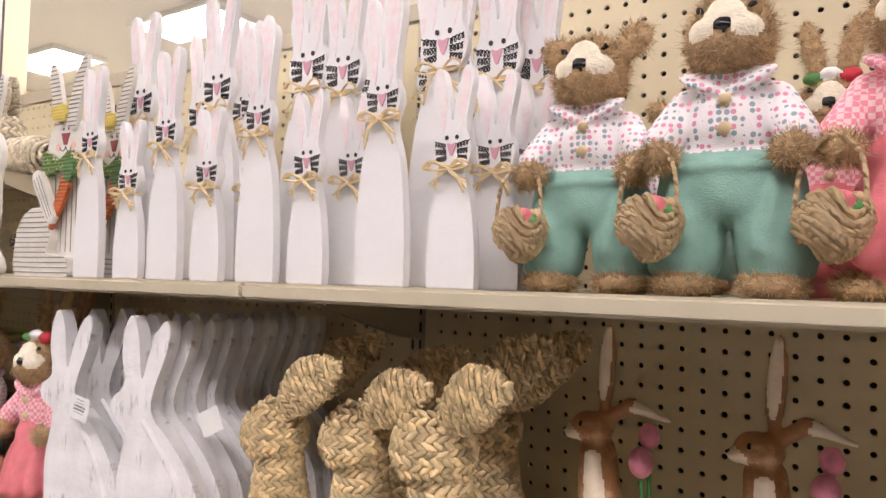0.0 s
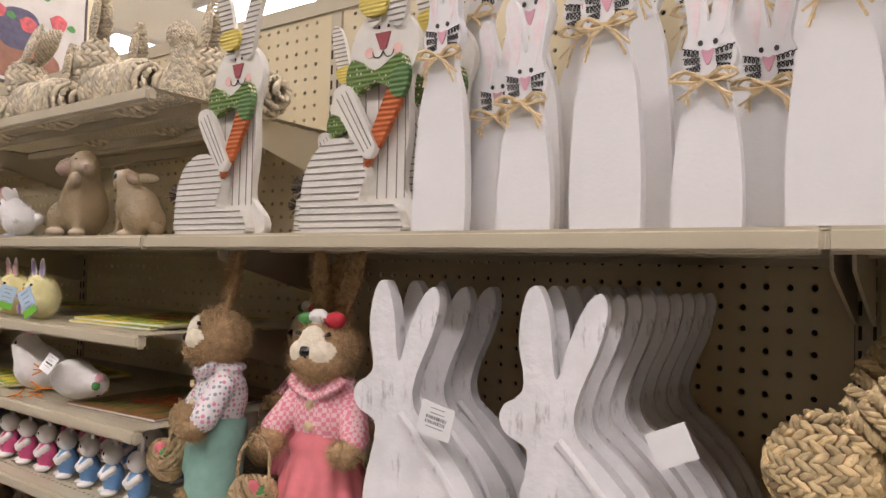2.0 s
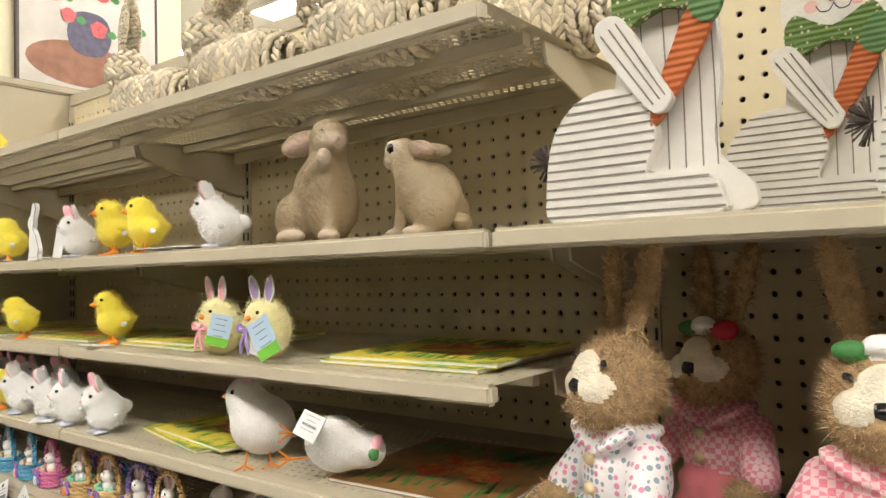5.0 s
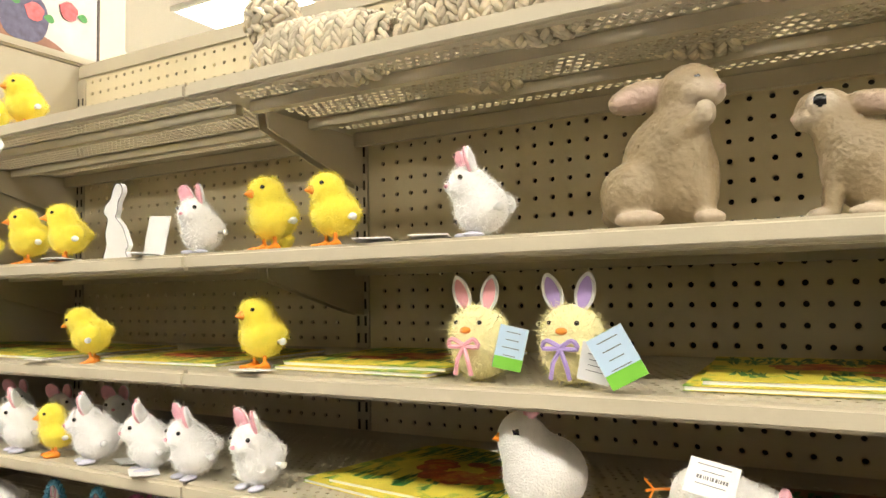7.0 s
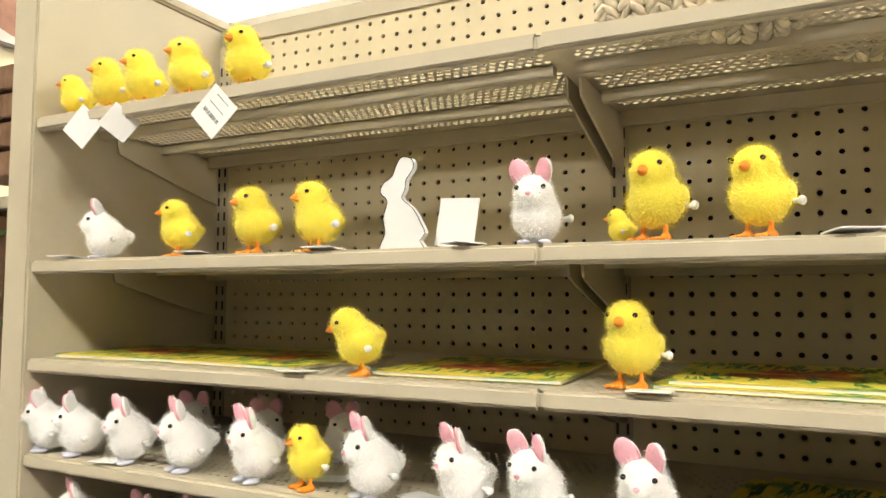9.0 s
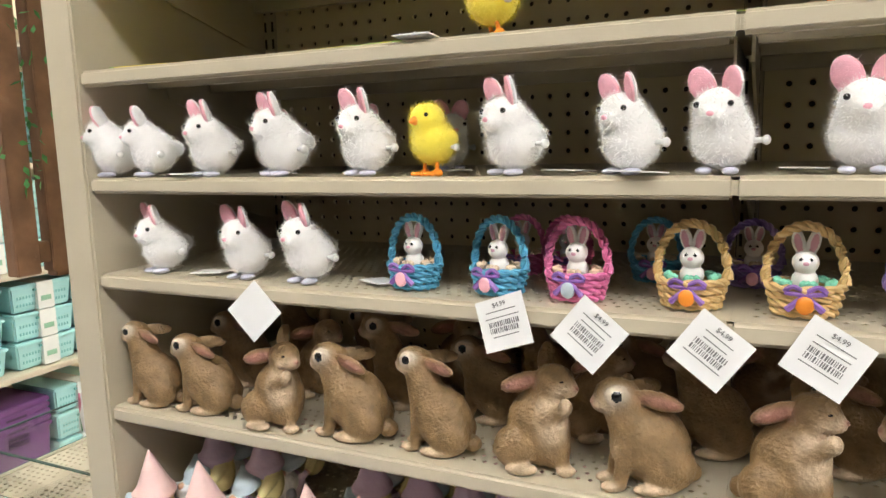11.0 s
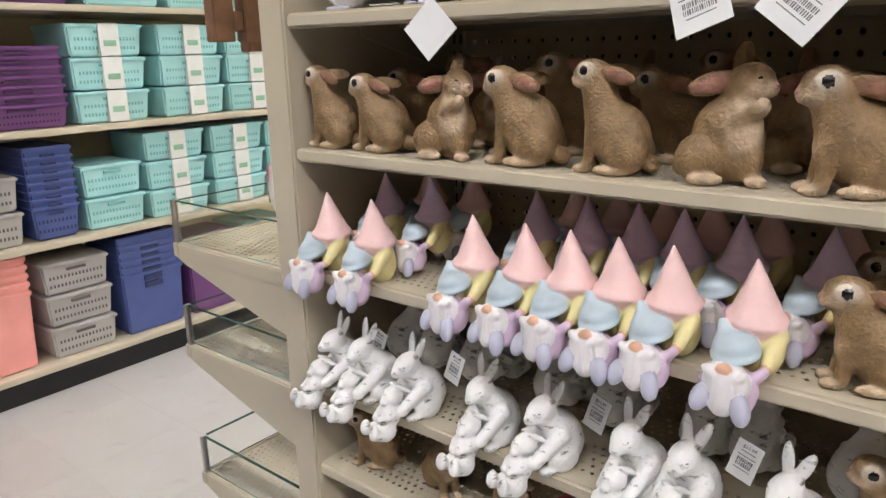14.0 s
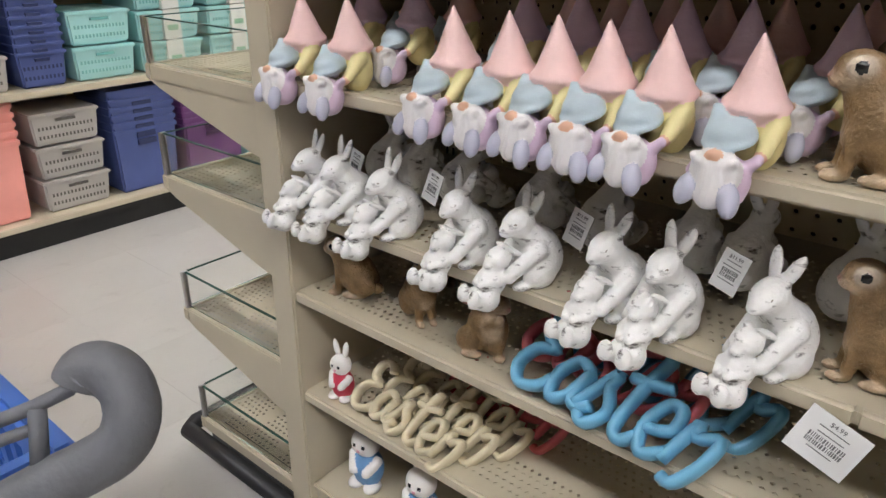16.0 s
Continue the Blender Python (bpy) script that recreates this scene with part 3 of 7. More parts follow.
def plush_bunny(flop=0.0):
    ob = tagged(new("plush_bunny"), "white plush wind-up bunny with pink ears standing on the shelf", "toy", "plush wind-up bunnies")
    part("body", PB[0], None, ob)
    part("ear", PB[1], None, ob, "pink-lined ear", m=pose(-0.008, -0.006, 0.059, 14, -22, -10) @ Matrix.Diagonal((1.1, 1, 0.86, 1)))
    part("ear", PB[1], None, ob, "pink-lined ear", m=pose(0.008, -0.006, 0.059, 14, 30 + flop, -34) @ Matrix.Diagonal((1.1, 1, 0.86, 1)))
    for sx in (-1, 1):
        part("foot", PB[2], None, ob, "pale lilac plastic foot", m=pose(0.010 * sx, -0.004, 0.0005))
        part("eye", PB[4], None, ob, m=pose(0.0125 * sx, -0.0225, 0.0535))
    part("nose", PB[3], None, ob, "pink nose", m=pose(0, -0.0305, 0.0465))
    part("knob", PB[5], None, ob, "white wind-up knob", m=pose(0.021, 0.006, 0.026))
    return ob


def chick_parts():
    body = figure("chick_body", [ell((0, 0.3, 3.6), (2.35, 2.5, 2.45), 0), ell((0, -0.6, 6.0), (1.85, 1.85, 1.75), 0, k=0.7), ell((-2.0, 0.6, 3.7), (0.6, 1.4, 1.1), 0, (25, 0, 0), 0.3), ell((2.0, 0.6, 3.7), (0.6, 1.4, 1.1), 0, (25, 0, 0), 0.3), ell((0, 2.5, 3.6), (0.9, 0.9, 0.6), 0, (30, 0, 0), 0.4)], [yellow_fur], 0.22, fur=7000, fur_len=0.26)
    beak = figure("beak", [cap((0, 0, 0), (0, -0.75, -0.1), 0.5, 0.12, 0)], [orange], 0.09)
    foot = figure("chick_foot", [cap((0, 0, 1.3), (0, 0, 0.3), 0.22, 0.2, 0), cap((0, 0.2, 0.22), (-0.7, -1.3, 0.18), 0.3, 0.2, 0), cap((0, 0.2, 0.22), (0, -1.5, 0.18), 0.3, 0.2, 0), cap((0, 0.2, 0.22), (0.7, -1.3, 0.18), 0.3, 0.2, 0)], [orange], 0.12)
    return body, beak, foot


CH = chick_parts()


def plush_chick():
    ob = tagged(new("plush_chick"), "fluffy yellow wind-up chick with orange beak and feet", "toy", "plush wind-up chicks")
    part("body", CH[0], None, ob)
    part("beak", CH[1], None, ob, "orange beak", m=pose(0, -0.0235, 0.0585))
    for sx in (-1, 1):
        part("foot", CH[2], None, ob, "orange plastic foot", m=pose(0.010 * sx, -0.002, 0))
        part("eye", PB[4], None, ob, m=pose(0.0125 * sx, -0.0185, 0.0645))
    part("knob", PB[5], None, ob, "white wind-up knob", m=pose(0.021, 0.006, 0.03))
    return ob


BUN, CHK = plush_bunny(), plush_chick()
used = {}


def put(proto, x, y, z, rz=0, s=1.0, ry=0, rx=0):
    m = pose(x, y, z, rx, ry, rz) @ Matrix.Diagonal((s, s, s, 1))
    if proto.name not in used:
        used[proto.name] = s
        proto.matrix_basis = m
        return proto
    k = 1 / used[proto.name]
    return copy_thing(proto, m @ Matrix.Diagonal((k, k, k, 1)))


# shelf with the last five chicks
for x, h, rz in ((-1.427, 0.78, -32), (-1.361, 0.95, -18), (-1.299, 0.97, -18), (-1.222, 1.0, -16), (-1.13, 1.0, -8)):
    put(CHK, x, 0.035, S1, rz, h)
# second shelf
put(BUN, -1.362, 0.035, S2, -28, 0.95, 0)
for x, h, rz in ((-1.23, 0.90, -32), (-1.112, 1.0, -20), (-1.026, 1.0, -26), (-0.668, 1.02, -14), (-0.585, 0.98, -24)):
    put(CHK, x, 0.035, S2, rz, h)
put(CHK, -0.712, 0.10, S2, -80, 0.5)
put(BUN, -0.776, 0.035, S2, 5, 0.98)
put(BUN, -0.42, 0.035, S2, -38, 1.0)
# third shelf
put(CHK, -0.962, 0.035, S3, -50, 0.92, 0, 14)
put(CHK, -0.692, 0.045, S3, -14, 1.0)
# fourth shelf: a row of bunnies
for x, h, rz in ((-1.440, 1.0, -38), (-1.380, 0.97, -34), (-1.29, 1.0, -12), (-1.197, 1.04, -22), (-1.096, 1.02, -14), (-0.946, 1.04, -26), (-0.845, 1.0, -28), (-0.774, 1.0, -12), (-0.677, 1.02, -4)):
    put(BUN, x, 0.022, S4, rz, h)
put(CHK, -1.026, 0.025, S4, -22, 0.86)
for x, y in ((-1.29, 0.13), (-1.16, 0.12), (-1.06, 0.14)):
    put(BUN, x, y, S4, 40, 0.92)
# fifth shelf
for x, h, rz in ((-1.388, 1.0, -16), (-1.264, 1.0, -2), (-1.18, 1.06, -12)):
    put(BUN, x, 0.035, S5, rz, h)

# ---- pet chicks with bunny ears ----


def pet_parts():
    body = figure("pet_body", [ell((0, 0, 3.4), (3.0, 2.8, 3.3), 0), ell((0, -0.3, 5.2), (2.5, 2.4, 2.1), 0, k=1.0)], [pale_fur], 0.26, fur=4200, fur_len=0.38)
    beak = figure("pet_beak", [ell((0, 0, 0), (0.6, 0.5, 0.35), 0)], [orange], 0.1)
    return body, beak


PET = pet_parts()
lavender = mat("lavender_ribbon", (0.45, 0.33, 0.68), 0.4, 0.06, 50)
pink_rib = mat("pink_ribbon", (0.88, 0.42, 0.48), 0.4, 0.06, 50)
tag_blue = mat("pale_blue_card", (0.50, 0.66, 0.82), 0.5, 0.04, 20)
tag_green = mat("green_card", (0.20, 0.55, 0.06), 0.5, 0.06, 30)


def pet_chick(ribbon, label):
    ob = tagged(new("pet_chick"), label, "toy", "pet chicks with tags")
    part("body", PET[0], None, ob)
    part("beak", PET[1], None, ob, m=pose(0, -0.027, 0.05))
    for sx in (-1, 1):
        part("eye", PB[4], None, ob, m=pose(0.013 * sx, -0.0235, 0.057))
        o = slab(spline([(0, 0), (-0.006, 0.012), (-0.005, 0.024), (0, 0.031), (0.005, 0.024), (0.006, 0.012)], 4), -0.0008, 0.0008)
        e = part("ear", o, white_plastic, ob, "white ribbon-lined ear", m=pose(0.010 * sx, -0.006, 0.064, 5, 16 * sx, 0) @ Matrix.Diagonal((1.55, 1, 1.3, 1)))
        o = slab(spline([(0, 0.003), (-0.004, 0.012), (-0.0035, 0.022), (0, 0.028), (0.0035, 0.022), (0.004, 0.012)], 4), -0.0014, -0.0009)
        part("ear_lining", o, ribbon, e)
    bm = bmesh.new()
    for sx in (-1, 1):
        tube(bm, spline([(0, -0.031, 0.036), (0.012 * sx, -0.033, 0.042), (0.016 * sx, -0.032, 0.035), (0, -0.031, 0.035)], 4, False), 0.0022, 5)
        tube(bm, [(0, -0.031, 0.035), (0.006 * sx, -0.034, 0.022), (0.009 * sx, -0.033, 0.008)], 0.0022, 5)
    part("bow", bm, ribbon, ob, "satin bow")
    return ob


def text(body, size, material, parent, m, name="lettering"):
    cu = bpy.data.curves.new(name, "FONT")
    cu.body = body
    cu.size = size
    cu.align_x, cu.align_y = "CENTER", "CENTER"
    cu.extrude = 0.0002
    cu.resolution_u = 2
    cu.materials.append(material)
    ob = new(name, cu)
    ob.parent = parent
    ob.matrix_basis = m
    return ob


def card(name, w, h, label, m, lines=5, bars=True, top=None, low=None, words="", thick=0.0006, category="tag", group="price tags"):
    """A paper tag, lying in its own x and z, with printed bars."""
    ob = tagged(new(name), label, category, group)
    ob.matrix_basis = m
    part("paper", boxes((-w / 2, w / 2, -thick, thick, -h / 2, h / 2)), top or paper, ob)
    y = -thick - 0.0003
    if low:
        part("colour_band", boxes((-w / 2, w / 2, y, -thick, -h / 2, -h * 0.22)), low, ob)
    if lines:
        bm = bmesh.new()
        for k in range(1 if words else 0, lines):
            z = h * (0.36 - 0.72 * k / max(lines, 1))
            l = w * rng.uniform(0.2, 0.36)
            if bars and 0.35 < k / lines < 0.75:
                x = -w * 0.3
                while x < w * 0.3:
                    d = rng.choice((0.0006, 0.001, 0.0014))
                    box(bm, x, x + d, y, -thick, z - h * 0.05, z + h * 0.05)
                    x += d + rng.choice((0.0007, 0.0011))
            else:
                box(bm, -l, l, y, -thick, z - h * 0.009, z + h * 0.009)
        part("printing", bm, ink_grey, ob)
    if words:
        text(words, h * 0.13, ink_grey, ob, pose(0, y - 0.0004, h * 0.36, 90, 0, 0))
    return ob


PA = pet_chick(pink_rib, "pale yellow plush chick with pink bunny ears and a bow")
PV = pet_chick(lavender, "pale yellow plush chick with lavender bunny ears and bow")
PA.matrix_basis = pose(-0.422, 0.04, S3, 0, 0, -5) @ Matrix.Diagonal((0.92, 0.92, 0.92, 1))
PV.matrix_basis = pose(-0.335, 0.04, S3, 0, 0, -3) @ Matrix.Diagonal((0.92, 0.92, 0.92, 1))
card("pet_tag", 0.025, 0.036, "pale blue and green hang tag of a plush chick", pose(-0.378, 0.006, S3 + 0.032, 0, 14, 40), 4, False, tag_blue, tag_green)
card("pet_tag", 0.030, 0.042, "pale blue and green hang tag of a plush chick", pose(-0.286, -0.004, S3 + 0.028, 0, -28, 10), 4, False, tag_blue, tag_green)
card("pet_tag", 0.026, 0.03, "white printed hang tag of a plush chick", pose(-0.305, 0.004, S3 + 0.022, 0, 12, 0), 5, False)

# ---- colouring books on the shelves ----
book_y = mat("yellow_printed_cover", (0.74, 0.62, 0.08), 0.5, 0.12, 30, second=(0.16, 0.36, 0.06), sscale=26, smix=0.42)
book_g = mat("green_printed_cover", (0.06, 0.22, 0.05), 0.5, 0.4, 60)
book_r = mat("red_printed_cover", (0.46, 0.07, 0.03), 0.5, 0.4, 90, second=(0.60, 0.28, 0.06), sscale=70, smix=0.45)
book_b = mat("brown_printed_cover", (0.28, 0.14, 0.05), 0.35, 0.3, 40)


def book(x, y, z, rz, dark=False, w=0.2, d=0.2):
    ob = tagged(new("colouring_book"), "yellow and green colouring book lying flat on the shelf" if not dark else "dark printed colouring book lying flat on the shelf", "book", "colouring books")
    ob.matrix_basis = pose(x, y, z, 0, 0, rz)
    part("page_block", boxes((-w / 2 + 0.001, w / 2 - 0.001, -d / 2 + 0.001, d / 2 - 0.001, 0.0006, 0.0036)), paper, ob)
    part("cover", boxes((-w / 2, w / 2, -d / 2, d / 2, 0.0036, 0.0044), (-w / 2, w / 2, -d / 2, d / 2, 0.0, 0.0006)), book_b if dark else book_y, ob)
    bm = bmesh.new()
    r2 = random.Random(int(x * 1000))
    for k in range(120):
        px, py = r2.uniform(-w * 0.45, w * 0.45), r2.choice((-1, 1, 1)) * r2.uniform(d * 0.22, d * 0.46)
        a = r2.uniform(-0.6, 0.6)
        q = [(px, py), (px + 0.006 * math.cos(a), py + 0.002), (px + 0.012 * math.sin(a), py + 0.034 * (1 if py < 0 else -1))]
        bm.faces.new([bm.verts.new((u, v, 0.0047)) for u, v in q])
    part("printed_grass", bm, book_g, ob)["kind"] = "stuff"
    bm = bmesh.new()
    for k in range(16):
        px, py, rr = r2.uniform(-0.045, 0.045), r2.uniform(-0.045, 0.03), r2.uniform(0.010, 0.022)
        bm.faces.new([bm.verts.new((px + rr * math.cos(t), py + rr * 0.8 * math.sin(t), 0.0047 + k * 0.00005)) for t in [i * 0.7 for i in range(9)]])
    part("printed_picture", bm, book_r, ob)["kind"] = "stuff"
    return ob


for k, (x, y, rz) in enumerate(((-1.342, 0.13, 4), (-1.14, 0.13, -3), (-0.855, 0.135, 1), (-0.57, 0.14, -3), (-0.15, 0.14, 2))):
    book(x, y, S3, rz)
    if k > 2:
        book(x + 0.008, y + 0.006, S3 + 0.0046, rz + 3)
book(-0.53, 0.14, S4, -12)
book(-0.50, 0.145, S4 + 0.0046, -8)
book(-0.14, 0.14, S4, 4, True)

# ---- woolly hens ----
hen_fur = mat("white_felted_wool", (0.82, 0.80, 0.76), 0.95, 0.06, 80, 0.8, 500, sheen=0.4)
HEN = figure("hen", [ell((0, 0.6, 4.0), (3.3, 3.9, 3.6), 0), ell((0, -1.6, 7.4), (2.1, 2.2, 2.4), 0, k=1.6), cap((0, -3.6, 7.6), (0, -4.4, 7.4), 0.45, 0.1, 1, 0.05), ell((-1.6, -2.6, 8.2), (0.32, 0.32, 0.32), 2, k=0.02), ell((1.6, -2.6, 8.2), (0.32, 0.32, 0.32), 2, k=0.02), ell((0.8, -0.9, 9.8), (0.9, 0.7, 0.5), 3, k=0.05), ell((-0.8, -1.0, 9.7), (0.7, 0.7, 0.5), 4, k=0.05)], [hen_fur, orange, black, pink_felt, leaf_green], 0.22, fur=900, fur_len=0.35)


def hen(x, y, z, rz, rx=0, ry=0, dz=0.0, s=1.0):
    ob = tagged(new("wool_hen"), "white woolly hen with orange wire legs on the shelf" if not rx else "white woolly hen lying on its side on the shelf", "toy", "woolly hens")
    ob.matrix_basis = pose(x, y, z + dz, rx, ry, rz) @ Matrix.Diagonal((s, s, s, 1))
    if rx:
        ob.matrix_basis = ob.matrix_basis @ pose(0, 0, 0, 0, 0, 150)
    part("body", HEN, None, ob)
    for sx in (-1, 1):
        bm = bmesh.new()
        tube(bm, [(0.012 * sx, 0.0, 0.012), (0.014 * sx, -0.026, 0.004), (0.015 * sx, -0.046, 0.003)], 0.0014, 6)
        for a in (-0.5, 0, 0.5):
            tube(bm, [(0.015 * sx, -0.046, 0.003), (0.015 * sx + 0.02 * a, -0.062, 0.002)], 0.0012, 5)
        part("leg", bm, orange, ob, "orange wire leg", m=pose(0, 0, 0, 0, 0, 200 if rx else 100))
    return ob


hen(-0.375, 0.055, S4, -48, s=0.97)
hen(-0.262, 0.05, S4, 0, rx=6, ry=82, dz=0.030, s=0.86)
card("hen_tag", 0.035, 0.026, "white price tag of a woolly hen", pose(-0.222, 0.0, S4 + 0.064, -30, 10, -5), 4, True)

# ---- taupe rabbits ----


def sitting_rabbit(name, mats, tones, res=0.145, up=0.0, closed=False, twist=0.0):
    h = up
    P = [ell((1.0, 0, 3.7), (3.2, 2.5, 3.7), 0, (0, -18, 0)), ell((2.0, -1.5, 2.3), (2.3, 1.35, 2.2), 0, k=0.5), ell((2.0, 1.5, 2.3), (2.3, 1.35, 2.2), 0, k=0.5),
         cap((-0.4, 0, 4.6), (-1.6, 0, 7.0 + h), 2.35, 1.75, 0, 0.8), ell((-2.2, 0, 8.3 + h), (2.1, 1.62, 1.7), 0, (0, 14, 0), 0.5), ell((-3.6, 0, 7.8 + h), (0.95, 0.95, 0.8), 1, k=0.4),
         cap((-1.6, -0.9, 4.2), (-2.2, -1.0, 0.7), 0.85, 0.6, 0, 0.4), cap((-1.6, 0.9, 4.2), (-2.2, 1.0, 0.7), 0.85, 0.6, 0, 0.4), ell((-2.8, -1.0, 0.45), (1.1, 0.6, 0.5), 1, k=0.2), ell((-2.8, 1.0, 0.45), (1.1, 0.6, 0.5), 1, k=0.2),
         ell((0.6, -1.9, 0.5), (1.9, 0.7, 0.55), 1, k=0.3), ell((4.3, 0, 1.2), (1.0, 1.0, 0.9), 0, k=0.3),
         ell((0.9, -1.5, 8.35 + h), (2.15, 0.42, 0.92), 0, (16, 12, -18), 0.25), ell((1.1, -1.82, 8.3 + h), (1.4, 0.2, 0.42), 2, (16, 12, -18), 0.04),
         ell((0.4, 1.3, 8.7 + h), (2.0, 0.38, 0.8), 0, (-14, 4, 22), 0.25), ell((-1.7, 0, 4.4), (0.9, 1.3, 1.9), 1, (0, 20, 0), 0.5)]
    if closed:
        P += [ell((-2.6, -1.42, 8.7 + h), (0.42, 0.14, 0.1), 3, k=0.02)]
    else:
        P += [ell((-2.6, -1.26, 8.85 + h), (0.95, 0.4, 0.85), 4, k=0.3), ell((-2.7, -1.52, 8.85 + h), (0.46, 0.28, 0.48), 3, k=0.02), ell((-3.1, -0.7, 7.7 + h), (0.8, 0.6, 0.55), 1, k=0.3), ell((-2.7, 1.3, 8.75 + h), (0.36, 0.24, 0.36), 3, k=0.02)]
    P += [ell((-4.45, 0, 8.0 + h), (0.2, 0.3, 0.2), 2, k=0.02)]
    return figure(name, P, mats, res, rough=0.022, soft=tones, blur=0.16)


def grooming_rabbit(name, mats, tones, res=0.15):
    P = [ell((0.6, 0.2, 3.6), (3.0, 2.5, 3.7), 0, (0, -8, 0)), ell((-1.6, -1.2, 2.2), (2.0, 1.5, 2.1), 0, k=0.5), ell((2.0, -1.0, 2.2), (1.6, 1.5, 2.0), 0, k=0.5),
         cap((0.6, 0, 5.0), (1.6, -0.4, 7.4), 2.1, 1.5, 0, 0.8), ell((2.0, -0.8, 8.6), (2.0, 1.6, 1.6), 0, (0, -10, -30), 0.5), ell((3.3, -1.5, 8.1), (0.95, 0.9, 0.8), 1, k=0.4), ell((2.6, -1.9, 8.2), (0.9, 0.7, 0.7), 1, k=0.3),
         ell((1.8, -1.6, 4.8), (1.5, 1.05, 2.7), 0 if "taupe" in name else 1, k=0.9), cap((1.3, -2.0, 5.4), (2.9, -2.5, 6.4), 0.75, 0.6, 0, 0.3), ell((3.1, -2.6, 6.7), (0.6, 0.6, 0.8), 1, k=0.2), cap((2.4, -1.4, 3.6), (2.9, -1.9, 0.7), 0.8, 0.6, 0, 0.3), ell((3.1, -2.2, 0.45), (0.9, 0.9, 0.5), 1, k=0.2),
         ell((-1.0, -2.4, 0.55), (1.5, 0.8, 0.55), 1, k=0.2), ell((-0.9, -1.0, 8.5), (2.1, 0.42, 1.05), 0, (20, -14, 12), 0.25), ell((-1.0, -1.34, 8.4), (1.5, 0.24, 0.58), 2, (20, -14, 12), 0.04), ell(*(((-0.2, 1.1, 8.9), (1.9, 0.4, 0.9)) if "taupe" in name else ((1.3, 0.6, 10.4), (0.8, 0.4, 1.6))), 0, (-10, 10, 0), 0.25),
         ell((2.5, -2.25, 9.0), (0.5, 0.14, 0.12), 3, (0, 0, -30), 0.02), ell((-3.0, 0.6, 1.2), (0.9, 0.9, 0.9), 0, k=0.3), ell((4.1, -2.0, 8.3), (0.2, 0.25, 0.2), 2, k=0.02)]
    return figure(name, P, mats, res, rough=0.022, soft=tones, blur=0.16)


taupe_glaze = glaze("taupe_glaze", 0.55, 0.12, 24, 0.6, 160)
brown_glaze = glaze("brown_glaze", 0.42, 0.34, 60, 1.0, 300)
T_MATS = [taupe_glaze, taupe_glaze, taupe_glaze, black, taupe_glaze, white_plastic]
B_MATS = [brown_glaze, brown_glaze, brown_glaze, black, brown_glaze, white_plastic]
T_TONES = {0: (0.30, 0.225, 0.13), 1: (0.50, 0.41, 0.30), 2: (0.60, 0.43, 0.37), 4: (0.58, 0.50, 0.40)}
B_TONES = {0: (0.27, 0.17, 0.078), 1: (0.62, 0.47, 0.32), 2: (0.62, 0.28, 0.24), 4: (0.80, 0.70, 0.58)}
TG = grooming_rabbit("taupe_rabbit_grooming", T_MATS, T_TONES)
TS = sitting_rabbit("taupe_rabbit", T_MATS, T_TONES)
place(TG, "rabbit_figurine", "taupe ceramic rabbit with closed eyes and folded paws", "figurine", "taupe ceramic rabbits", -0.262, 0.055, S2, 4, 1.28)
place(TS, "rabbit_figurine", "taupe ceramic rabbit sitting with a raised pink ear", "figurine", "taupe ceramic rabbits", -0.118, 0.06, S2, 6, 0.99)

# ---- brown rabbit figurines ----
BS = sitting_rabbit("brown_rabbit", B_MATS, B_TONES)
BT = sitting_rabbit("brown_rabbit_upright", B_MATS, B_TONES, up=1.8)
BG = grooming_rabbit("brown_rabbit_grooming", B_MATS, B_TONES)


def brown(mesh, x, y, z, rz=0, s=1.0, kind="sitting"):
    place(mesh, "rabbit_figurine", "glossy brown ceramic rabbit figurine %s on the shelf" % kind, "figurine", "brown ceramic rabbits", x, y, z, rz, s)


for mesh, x, y, rz, s, kind in ((BT, -1.415, 0.03, 10, 0.86, "sitting upright"), (BS, -1.337, 0.035, 12, 0.92, "sitting"), (BG, -1.232, 0.03, 10, 0.95, "grooming its paw"), (BS, -1.135, 0.035, 6, 1.0, "sitting"), (BT, -1.035, 0.035, 6, 0.90, "sitting upright"), (BG, -0.935, 0.04, 16, 1.0, "grooming its paw"), (BS, -0.832, 0.035, 25, 1.0, "sitting"), (BG, -0.72, 0.04, 12, 1.0, "grooming its paw"), (BS, -0.61, 0.04, 12, 1.0, "sitting")):
    brown(mesh, x, y, S6, rz, s, kind)
for row, y in ((0, 0.13), (1, 0.21)):
    for k in range(8):
        brown((BS, BT, BG)[(k * 2 + row) % 3], -1.36 + 0.115 * k + 0.04 * row, y, S6, rng.uniform(-10, 40), 0.95, "sitting")

# ---- gnome pairs on the shelf edge ----


